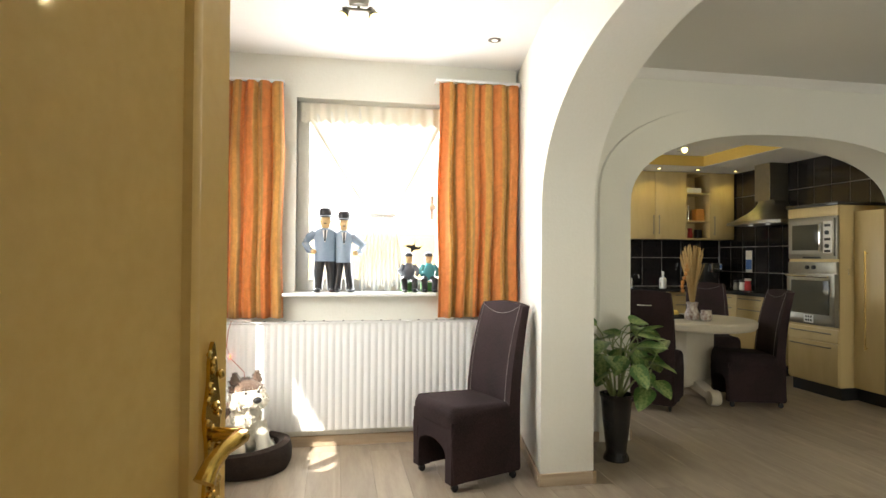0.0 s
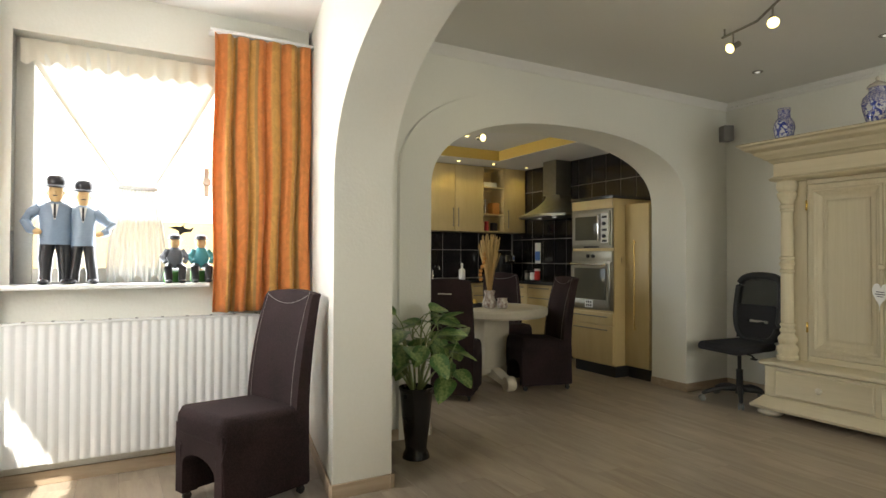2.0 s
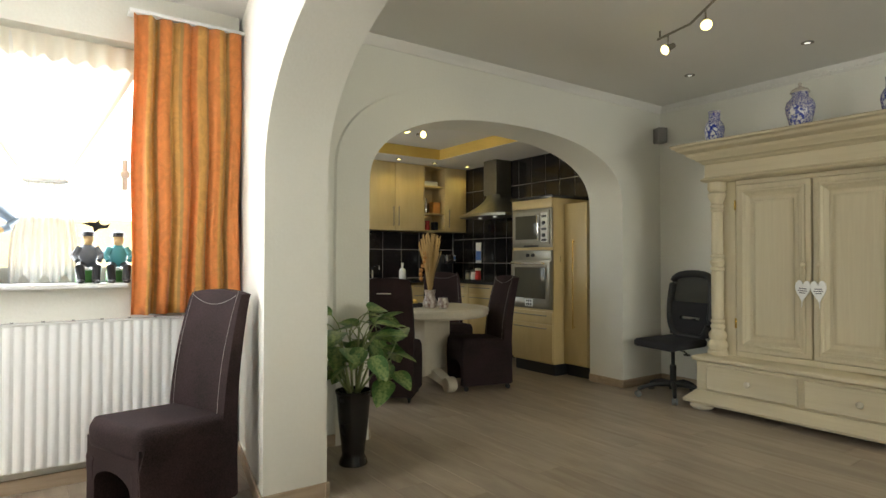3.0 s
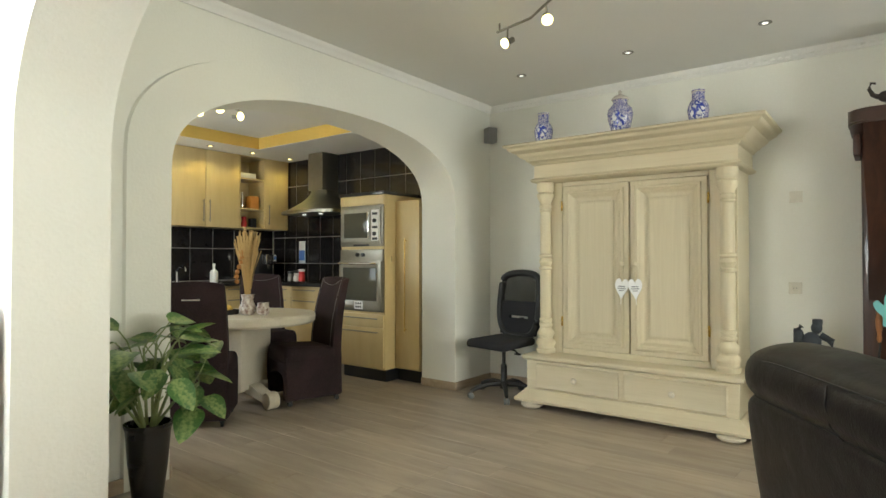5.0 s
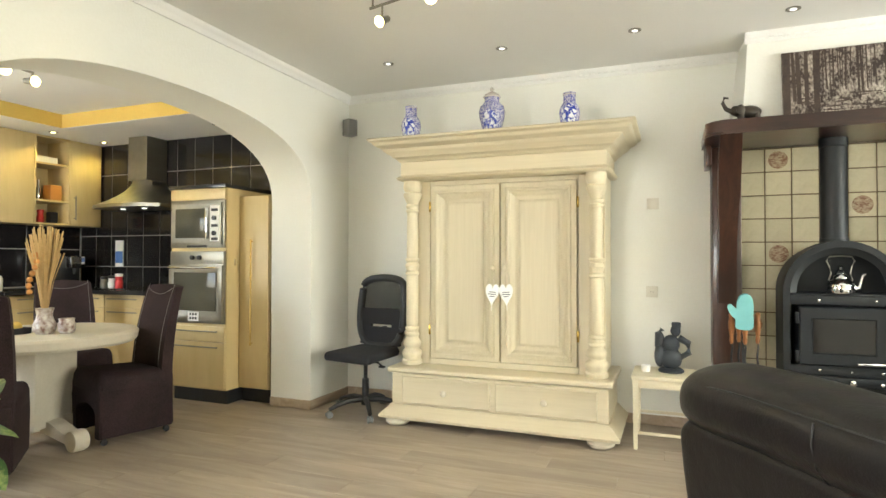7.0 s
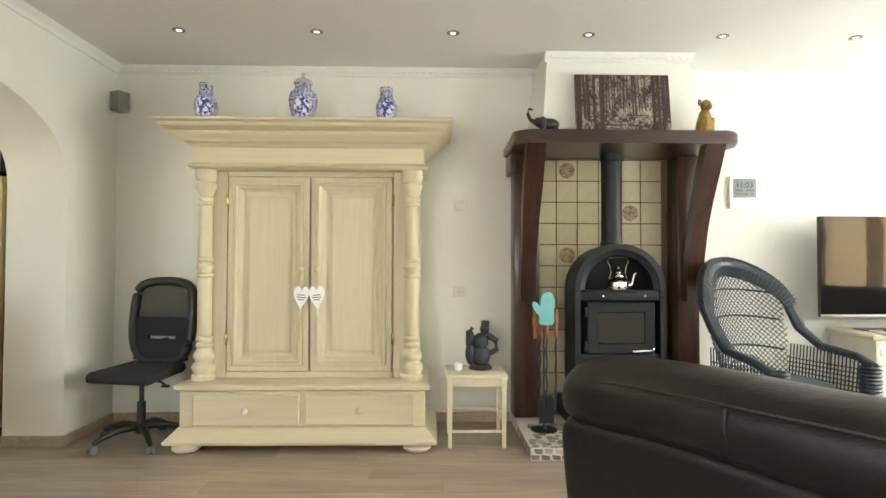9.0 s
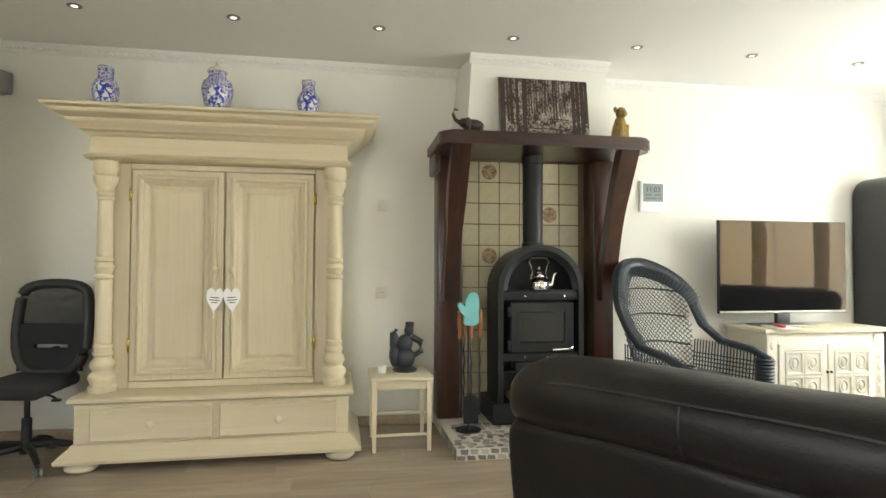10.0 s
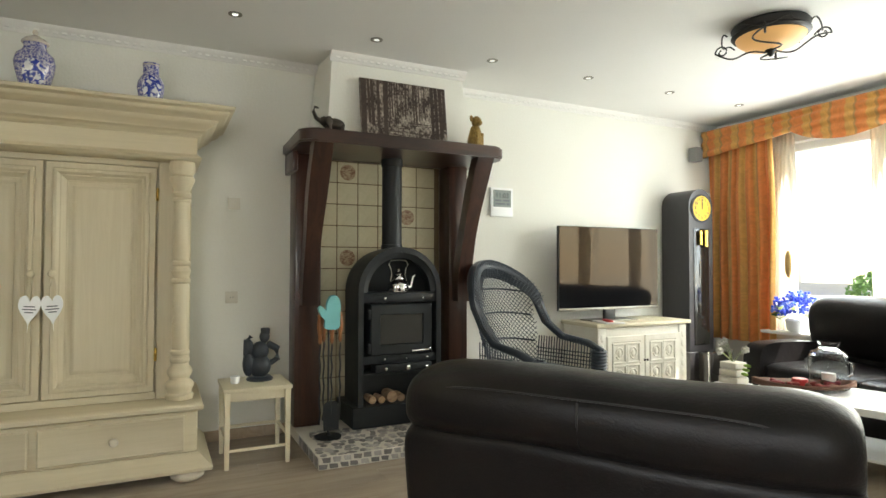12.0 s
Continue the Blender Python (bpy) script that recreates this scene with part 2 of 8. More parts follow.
M["sheer"] = sheer("white_sheer", (0.86, 0.86, 0.83), 0.13)
M["lamp_on"] = glow("warm_bulb", (1.0, 0.80, 0.28), 2.4)
# faint glow put into dull lenses that cast no light of their own
M["lens_glow"] = glow("spot_lens", (0.9, 0.88, 0.8), 0.35)


# ---- building helpers ----
def box(bm, x0, x1, y0, y1, z0, z1, bevel=0.0, seg=2, m=None):
    r = bmesh.ops.create_cube(bm, size=1, matrix=Matrix.Translation(((x0 + x1) / 2, (y0 + y1) / 2, (z0 + z1) / 2)) @ Matrix.Diagonal((abs(x1 - x0), abs(y1 - y0), abs(z1 - z0), 1)))
    vs = r["verts"]
    if bevel:
        es = list({e for v in vs for e in v.link_edges})
        r = bmesh.ops.bevel(bm, geom=es, offset=bevel, segments=seg, affect="EDGES", profile=0.5)
        vs = r["verts"]
    if m is not None:
        bmesh.ops.transform(bm, matrix=m, verts=vs)
    return vs


def lathe(bm, profile, seg=24, at=(0, 0, 0), m=None):
    """profile: (radius, height) from bottom to top."""
    rings, vs = [], []
    for r, z in profile:
        ring = [bm.verts.new((r * math.cos(2 * math.pi * i / seg) + at[0], r * math.sin(2 * math.pi * i / seg) + at[1], z + at[2])) for i in range(seg)]
        rings.append(ring)
        vs += ring
    for a, b in zip(rings, rings[1:]):
        for i in range(seg):
            bm.faces.new((a[i], a[(i + 1) % seg], b[(i + 1) % seg], b[i]))
    bm.faces.new(list(reversed(rings[0])))
    bm.faces.new(rings[-1])
    if m is not None:
        bmesh.ops.transform(bm, matrix=m, verts=vs)
    return vs


def prism(bm, outline, axis, a, b, m=None):
    """A flat outline pushed from a to b along axis; the outline gives the other two axes in order."""
    def at(p, d):
        q = list(p)
        q.insert("xyz".index(axis), d)
        return q
    lo = [bm.verts.new(at(p, a)) for p in outline]
    hi = [bm.verts.new(at(p, b)) for p in outline]
    n = len(outline)
    for i in range(n):
        bm.faces.new((lo[i], lo[(i + 1) % n], hi[(i + 1) % n], hi[i]))
    bm.faces.new(list(reversed(lo)))
    bm.faces.new(hi)
    if m is not None:
        bmesh.ops.transform(bm, matrix=m, verts=lo + hi)
    return lo + hi


def tube(bm, points, radius, seg=8, closed=False):
    pts = [Vector(p) for p in points]
    n = len(pts)
    rings = []
    for i, p in enumerate(pts):
        a, c = (pts[i - 1] if i or closed else p), (pts[(i + 1) % n] if i < n - 1 or closed else p)
        d = (c - a).normalized()
        u = d.orthogonal() if abs(d.z) > 0.95 else d.cross(Vector((0, 0, 1)))
        u.normalize()
        if rings and abs(d.z) > 0.95:
            u = (last - d * last.dot(d)).normalized() if (last - d * last.dot(d)).length > 1e-4 else u
        last = u
        v = d.cross(u)
        r = radius[i] if isinstance(radius, (list, tuple)) else radius
        rings.append([bm.verts.new(p + r * (math.cos(2 * math.pi * k / seg) * u + math.sin(2 * math.pi * k / seg) * v)) for k in range(seg)])
    pairs = list(zip(rings, rings[1:])) + ([(rings[-1], rings[0])] if closed else [])
    for a, b in pairs:
        for k in range(seg):
            bm.faces.new((a[k], a[(k + 1) % seg], b[(k + 1) % seg], b[k]))
    if not closed:
        bm.faces.new(list(reversed(rings[0])))
        bm.faces.new(rings[-1])


def ball(bm, c, rx, ry=None, rz=None, seg=14, rings=9, m=None):
    mt = Matrix.Translation(c) @ (m or Matrix.Identity(4)) @ Matrix.Diagonal((rx, ry or rx, rz or rx, 1))
    bmesh.ops.create_uvsphere(bm, u_segments=seg, v_segments=rings, radius=1, matrix=mt)


def finish(bm, name, mat, angle=38):
    bmesh.ops.recalc_face_normals(bm, faces=bm.faces)
    for f in bm.faces:
        f.smooth = True
    for e in bm.edges:
        if len(e.link_faces) == 2 and e.calc_face_angle(0) > radians(angle):
            e.smooth = False
    me = bpy.data.meshes.new(name)
    bm.to_mesh(me)
    bm.free()
    if mat is not None:
        me.materials.append(M[mat] if isinstance(mat, str) else mat)
    return me


def part(name, bm, mat, parent, label=""):
    ob = new(name, finish(bm, name, mat))
    ob.parent = parent
    if label:
        tagged(ob, label)
    return ob


def solid(name, bm, mat, label, category="", kind="", group=""):
    ob = new(name, finish(bm, name, mat))
    return tagged(ob, label, category, group, kind)


def thing(name, label, category, m=None, group="", kind=""):
    ob = new(name)
    ob.empty_display_size = 0.1
    if m is not None:
        ob.matrix_basis = m
    return tagged(ob, label, category, group, kind)


def B():
    return bmesh.new()


def boxpart(name, dims, mat, parent, bevel=0.0, label="", seg=2):
    bm = B()
    box(bm, *dims, bevel=bevel, seg=seg)
    return part(name, bm, mat, parent, label)


# ---- setting ----
CEIL, EAST, KY, KY2, WY = 2.75, 5.15, 4.20, 4.60, 4.42
WEST, SOUTH, NORTH = -1.40, -3.42, 7.75


def arch_outline(c, half, spring, rise, power, n=28):
    pts = []
    for i in range(n + 1):
        a = math.pi * i / n
        ca, sa = math.cos(a), math.sin(a)
        pts.append((c - half * math.copysign(abs(ca) ** (2 / power), ca), spring + rise * abs(sa) ** (2 / power)))
    return pts


def wall_with_arch(name, axis, a, b, lo, hi, arch, label, shift=None):
    """A wall from lo to hi along its length, between a and b in thickness, with an arched opening cut down to the floor."""
    bm = B()
    cols = [(lo, 0.0)] + [(arch[0][0], 0.0)] + arch + [(arch[-1][0], 0.0)] + [(hi, 0.0)]

    def v(s, z, d):
        return bm.verts.new((s, d, z) if axis == "x" else (d, s, z))
    rows = []
    for s, z in cols:
        rows.append([v(s, z, a), v(s, CEIL, a), v(s, CEIL, b), v(s, z, b)])
    for p, q in zip(rows, rows[1:]):
        for i in range(4):
            j = (i + 1) % 4
            try:
                bm.faces.new((p[i], q[i], q[j], p[j]))
            except ValueError:
                pass
    bm.faces.new(rows[0])
    bm.faces.new(rows[-1])
    if shift:
        for w in bm.verts:
            w.co = shift(w.co)
    bmesh.ops.remove_doubles(bm, verts=bm.verts, dist=0.0005)
    return solid(name, bm, "wall", label, "wall", "structure")


K_ARCH = arch_outline(3.195, 1.355, 1.73, 0.58, 2.35)
wall_with_arch("wall_kitchen_arch", "x", KY, KY2, 1.22, EAST, K_ARCH, "white plastered wall with a wide rounded arch to the kitchen")
W_ARCH = [(0.62, 1.65), (0.66, 1.9), (0.78, 2.15), (1.0, 2.31), (1.35, 2.41), (1.7, 2.45)] + [(y, 1.65 + 0.80 * math.sqrt(max(0, 1 - ((y - 2.22) / 1.25) ** 2))) for y in [2.22 + 1.25 * math.sin(radians(k)) for k in range(0, 91, 6)]]
wall_with_arch("wall_west_arch", "y", 0.89, 1.22, SOUTH, WY + 0.2, W_ARCH, "white plastered wall with a tall rounded arch",
               lambda c: Vector((c.x + (0.16 * max(0, (c.y - 3.47) / 0.95) if c.x < 1.0 else 0), c.y, c.z)))


def arch_band():
    """The faint raised plaster band round the kitchen arch, which runs out to the right."""
    inner, outer = arch_outline(3.195, 1.356, 1.73, 0.581, 2.35, 36), arch_outline(3.195, 1.61, 1.78, 0.76, 2.45, 36)
    bm = B()
    ins = [(inner[0][0], 0.0)] + inner[:22]
    outs = [(outer[0][0], 0.0)] + outer[:22]
    rows = []
    for i, (p, q) in enumerate(zip(ins, outs)):
        d = 0.016 * (1 - max(0, (i - 10) / 12)) + 0.0025
        rows.append([bm.verts.new((p[0], KY - d, p[1])), bm.verts.new((q[0] + 0.012, KY - d, q[1])), bm.verts.new((q[0], KY - d * 0.1, q[1])), bm.verts.new((p[0], KY - 0.001, p[1]))])
    for p, q in zip(rows, rows[1:]):
        for i in range(3):
            bm.faces.new((p[i], q[i], q[i + 1], p[i + 1]))
        bm.faces.new((p[3], q[3], q[0], p[0]))
    solid("arch_band", bm, "wall", "white raised plaster band round the kitchen arch", "trim", "structure")


arch_band()


def wall_box(name, dims, label="plain white plastered wall", mat="wall"):
    bm = B()
    box(bm, *dims)
    return solid(name, bm, mat, label, "wall", "structure")


def wall_with_window(name, axis, a, b, lo, hi, w0, w1, z0, z1, label):
    bm = B()
    for s0, s1, h0, h1 in ((lo, w0, 0, CEIL), (w1, hi, 0, CEIL), (w0, w1, 0, z0), (w0, w1, z1, CEIL)):
        if axis == "x":
            box(bm, s0, s1, a, b, h0, h1)
        else:
            box(bm, a, b, s0, s1, h0, h1)
    bmesh.ops.remove_doubles(bm, verts=bm.verts, dist=0.0005)
    return solid(name, bm, "wall", label, "wall", "structure")


wall_box("wall_east", (EAST, EAST + 0.2, SOUTH - 0.2, NORTH + 0.2, 0, CEIL), "long white plastered wall behind the cupboard and stove")
wall_with_window("wall_north_window", "x", WY, WY + 0.3, WEST, 1.03, -0.58, 0.56, 1.085, 2.46, "white plastered wall with a small deep window")
wall_with_window("wall_west_window", "y", WEST - 0.3, WEST, 0.45, WY + 0.3, 2.3, 3.95, 0.95, 2.40, "white plastered side wall with a window")
wall_box("wall_door_side", (0.16, 0.89, 0.42, 0.52, 0, CEIL), "white wall beside the door opening")
wall_box("wall_door_corner", (WEST - 0.3, -0.78, 0.42, 0.52, 0, CEIL), "white wall beside the door opening")
wall_box("wall_door_lintel", (-0.78, 0.16, 0.42, 0.52, 2.12, CEIL), "white wall over the door opening")
wall_box("wall_hall_west", (-1.3, -1.1, -1.4, 0.42, 0, CEIL), "plain white wall of the hall")
wall_box("wall_hall_south", (-1.1, 0.89, -1.4, -1.2, 0, CEIL), "plain white wall of the hall")
wall_with_window("wall_south_window", "x", SOUTH - 0.25, SOUTH, 0.8, EAST, 1.35, 4.42, 0.62, 2.42, "white wall with a wide living room window")
wall_with_window("wall_kitchen_west", "y", 1.02, 1.22, KY2, NORTH, 5.5, 7.1, 1.05, 2.2, "white kitchen wall with a window")
wall_box("wall_kitchen_north", (1.02, EAST, NORTH, NORTH + 0.2, 0, CEIL), "kitchen wall behind the cabinets")


bm = B()
box(bm, WEST - 0.3, EAST + 0.2, SOUTH - 0.3, WY + 0.3, CEIL, CEIL + 0.15)
box(bm, 1.02, EAST + 0.2, WY + 0.3, NORTH + 0.2, CEIL, CEIL + 0.15)
solid("ceiling", bm, "ceiling", "smooth off-white painted ceiling", "ceiling", "structure")
bm = B()
box(bm, WEST - 0.3, EAST + 0.2, SOUTH - 0.3, WY + 0.3, -0.12, -0.006)
box(bm, 1.02, EAST + 0.2, WY + 0.3, NORTH + 0.2, -0.12, -0.006)
FLOOR = solid("floor", bm, "joint", "floor of grey-brown oak laminate planks", "floor", "structure")

# kitchen soffit: a dropped border with a yellow inner side
bm = B()
box(bm, 4.35, EAST, KY2, NORTH, 2.52, 2.74)
box(bm, 1.22, 4.345, 6.95, NORTH, 2.52, 2.74)
solid("kitchen_soffit", bm, "ceiling", "dropped white ceiling border above the kitchen cabinets", "ceiling", "structure")
bm = B()
box(bm, 4.342, 4.349, KY2, 6.95, 2.524, 2.655)
box(bm, 1.22, 4.342, 6.942, 6.949, 2.524, 2.655)
solid("soffit_edge_trim", bm, "yellow_paint", "yellow painted inner edge of the kitchen ceiling border", "trim", "structure")


bm = B()
box(bm, 1.221, 4.341, KY2 + 0.001, 6.941, 2.656, 2.745)
solid("kitchen_ceiling", bm, "ceiling", "lowered white kitchen ceiling lit yellow by its lamp", "ceiling", "structure")


def skirting(points, name="baseboard"):
    """Flat wooden skirting along a line of wall faces; the wall lies to the left of the way walked."""
    for (x0, y0), (x1, y1) in zip(points, points[1:]):
        d = Vector((x1 - x0, y1 - y0, 0))
        bm = B()
        box(bm, 0, d.length, -0.014, 0.001, 0, 0.075, 0.003, 1, m=pose(x0, y0, 0.0, 0, 0, math.degrees(math.atan2(d.y, d.x))))
        solid(name, bm, "skirting", "flat oak-coloured wooden skirting board", "skirting", "structure")


skirting([(EAST - 0.001, SOUTH), (EAST - 0.001, -0.25)][::-1])
skirting([(EAST - 0.001, KY), (EAST - 0.001, 1.15)])
skirting([(4.55, KY), (EAST, KY)])
skirting([(4.549, KY2), (4.549, KY - 0.014)])
skirting([(1.22, KY - 0.004), (1.84, KY - 0.004)])
skirting([(1.841, KY - 0.018), (1.841, KY2)])
skirting([(1.22, 3.45), (1.22, KY)][::-1])
skirting([(0.88, 3.47), (1.235, 3.47)])
skirting([(1.05, WY), (0.885, 3.465)])
skirting([(WEST, WY), (1.05, WY)])


def crown(y0, y1, x, side):
    bm = B()
    prof = [(0, 0), (0.012, 0), (0.02, 0.02), (0.035, 0.035), (0.05, 0.05), (0.055, 0.062), (0, 0.062)]
    prism(bm, [(x + side * p[0], CEIL - 0.063 + p[1]) for p in prof], "y", y0, y1)
    n = int(abs(y1 - y0) / 0.05)
    for i in range(n):
        y = min(y0, y1) + 0.05 * (i + 0.5)
        box(bm, x + side * 0.018, x + side * 0.032, y - 0.014, y + 0.014, CEIL - 0.045, CEIL - 0.028)
    solid("crown_trim", bm, "ceiling", "white moulded ceiling trim with small beads", "trim", "structure")


def crown_x(x0, x1, y):
    bm = B()
    prof = [(0, 0), (0.012, 0), (0.02, 0.02), (0.035, 0.035), (0.05, 0.05), (0.055, 0.062), (0, 0.062)]
    prism(bm, [(y - p[0], CEIL - 0.063 + p[1]) for p in prof], "x", x0, x1)
    solid("crown_trim", bm, "ceiling", "white moulded ceiling trim", "trim", "structure")


crown(0.95, KY, EAST, -1)
crown(SOUTH, -0.15, EAST, -1)
crown_x(1.22, EAST, KY)

# outdoors
bm = B()
box(bm, -60, 60, -60, 60, -0.62, -0.55)
M["ground"] = material("outdoor_paving", (0.30, 0.28, 0.25), 0.9, scale=1.5)
solid("ground", bm, "ground", "pale paved ground outside the windows", "ground", "structure")
M["facade"] = material("orange_facade", (0.78, 0.60, 0.30), 0.9, tint=(0.72, 0.52, 0.22), scale=3, fine=30, bump=0.4)
# ---- windows and curtains ----
def grid_mesh(name, rows, cols, f, mat, uvf=None, thick=0.0):
    """A sheet of rows x cols quads from f(u, v); uvf gives its cloth coordinates."""
    vs = [f(c / cols, r / rows) for r in range(rows + 1) for c in range(cols + 1)]
    fs = [(r * (cols + 1) + c, r * (cols + 1) + c + 1, (r + 1) * (cols + 1) + c + 1, (r + 1) * (cols + 1) + c) for r in range(rows) for c in range(cols)]
    me = bpy.data.meshes.new(name)
    me.from_pydata(vs, [], fs)
    layer = me.uv_layers.new(name="UVMap")
    for poly in me.polygons:
        for li in poly.loop_indices:
            vi = me.loops[li].vertex_index
            u, v = (vi % (cols + 1)) / cols, (vi // (cols + 1)) / rows
            layer.data[li].uv = uvf(u, v) if uvf else (u, v)
        poly.use_smooth = True
    me.materials.append(M[mat] if isinstance(mat, str) else mat)
    return me


def curtain(name, p0, p1, z0, z1, folds, deep, label, mat="curtain", cloth=1.7, seed=1, group="", hem=0.0, category="curtain", gather=0.6):
    """A pleated drape hung between two plan points."""
    rnd = random.Random(seed)
    d = Vector((p1[0] - p0[0], p1[1] - p0[1], 0))
    w = d.length
    n = Vector((-d.y, d.x, 0)).normalized()
    ph = [rnd.uniform(-0.5, 0.5) for _ in range(12)]
    amp = [rnd.uniform(0.65, 1.2) for _ in range(folds + 2)]

    def f(u, v):
        k = u * folds
        a = amp[int(k)] * (1 - k % 1) + amp[int(k) + 1] * (k % 1)
        wav = math.sin(2 * math.pi * k + 0.9 * math.sin(3 * u + ph[0]) + 0.4 * ph[1] * v) + 0.35 * math.sin(4 * math.pi * k + ph[2] + 1.4 * v)
        size = deep * a * (gather + (1 - gather) * v)
        side = 0.006 * math.sin(9 * v + 5 * u + ph[3])
        p = Vector((p0[0], p0[1], 0)) + d * u + n * (size * wav + 0.012 * math.sin(4 * v + 6 * u)) + d.normalized() * side
        return (p.x, p.y, z1 - (z1 - z0 + hem * math.sin(7 * u + ph[4])) * v)
    me = grid_mesh(name, 26, folds * 14, f, mat, lambda u, v: (u * w * cloth, v * (z1 - z0)))
    ob = tagged(new(name, me), label, category, group)
    s = ob.modifiers.new("thickness", "SOLIDIFY")
    s.thickness = 0.003
    return ob


def window_unit(name, axis, at, lo, hi, z0, z1, bars, label, fr=0.06, mat="frame", side=1):
    """A window frame with panes; bars are positions of mullions along the length."""
    w = thing(name, label, "window", kind="structure")

    def bx(bmx, s0, s1, d0, d1, h0, h1, bev=0.006):
        if axis == "x":
            box(bmx, s0, s1, at + d0, at + d1, h0, h1, bev)
        else:
            box(bmx, at + d0, at + d1, s0, s1, h0, h1, bev)
    bm = B()
    bx(bm, lo, lo + fr, -0.035, 0.035, z0, z1)
    bx(bm, hi - fr, hi, -0.035, 0.035, z0, z1)
    bx(bm, lo + fr, hi - fr, -0.033, 0.033, z0, z0 + fr)
    bx(bm, lo + fr, hi - fr, -0.033, 0.033, z1 - fr, z1)
    part("window_frame", bm, mat, w)
    edges = [lo + fr] + list(bars) + [hi - fr]
    for b in bars:
        bm = B()
        bx(bm, b - 0.035, b + 0.035, -0.03, 0.03, z0 + fr, z1 - fr)
        part("mullion", bm, mat, w)
    for i, (a, b) in enumerate(zip(edges, edges[1:])):
        bm = B()
        bx(bm, a + (0.036 if i else 0), b - (0.036 if i < len(edges) - 2 else 0), -0.004, 0.004, z0 + fr, z1 - fr, 0)
        p = part("pane", bm, "pane", w)
        p.visible_shadow = False
    return w


win_n = window_unit("window_1", "x", WY + 0.16, -0.58, 0.56, 1.085, 2.46, [], "cream painted window in a deep plastered reveal", 0.085)
bm = B()
box(bm, 0.395, 0.425, WY + 0.105, WY + 0.124, 1.62, 1.80, 0.005)
box(bm, 0.385, 0.435, WY + 0.085, WY + 0.106, 1.69, 1.73, 0.006)
part("window_handle", bm, "frame", win_n)
bm = B()
box(bm, -0.66, 0.405, WY - 0.13, WY + 0.13, 1.06, 1.0855, 0.006)
solid("window_sill", bm, "white", "white glazed tile window sill with figures on it", "sill", "structure")
window_unit("window_2", "y", WEST - 0.16, 2.3, 3.95, 0.95, 2.40, [2.75], "cream painted side window", 0.08)
window_unit("window_3", "x", SOUTH - 0.14, 1.35, 4.42, 0.62, 2.42, [2.5, 3.55], "wide white living room window", 0.075, "white")
window_unit("window_4", "y", 1.1, 5.5, 7.1, 1.05, 2.2, [6.3], "white kitchen window", 0.07, "white")

curtain("curtain", (-1.20, WY - 0.10), (-0.66, WY - 0.10), 0.915, 2.53, 6, 0.034, "orange and gold striped curtain hanging beside the small window", seed=3, group="orange curtains")
curtain("curtain", (0.42, WY - 0.10), (1.02, WY - 0.10), 0.905, 2.60, 6, 0.034, "orange and gold striped curtain hanging beside the small window", seed=8, group="orange curtains")
curtain("curtain", (-1.26, 3.86), (-1.16, 4.24), 0.62, 2.56, 5, 0.026, "orange and gold striped curtain of the side window", seed=5, group="orange curtains", cloth=1.6)
curtain("curtain", (-1.27, 3.56), (-1.27, 3.79), 0.60, 2.56, 3, 0.026, "orange and gold striped curtain of the side window", seed=15, group="orange curtains", cloth=1.6)
curtain("curtain", (5.10, SOUTH + 0.14), (4.36, SOUTH + 0.14), 0.48, 2.50, 7, 0.035, "long orange striped curtain beside the wide window", seed=6, group="orange curtains", cloth=1.5)
for p0, p1, z in (((-1.36, WY - 0.085), (-0.66, WY - 0.085), 2.525), ((0.40, WY - 0.085), (1.04, WY - 0.085), 2.605)):
    bm = B()
    box(bm, p0[0], p1[0], p0[1] - 0.02, p0[1] + 0.02, z, z + 0.022, 0.004)
    box(bm, p0[0], p1[0], p0[1] + 0.021, WY + 0.001, z + 0.004, z + 0.018)
    solid("curtain_rail", bm, "white", "white curtain rail fixed to the wall", "curtain rail", group="curtain rails")
bm = B()
box(bm, -1.31, -1.27, 2.2, 4.30, 2.575, 2.6, 0.004)
box(bm, WEST - 0.001, -1.311, 2.3, 2.34, 2.58, 2.596)
box(bm, WEST - 0.001, -1.311, 4.1, 4.14, 2.58, 2.596)
solid("curtain_rail", bm, "white", "white curtain rail fixed to the wall", "curtain rail", group="curtain rails")


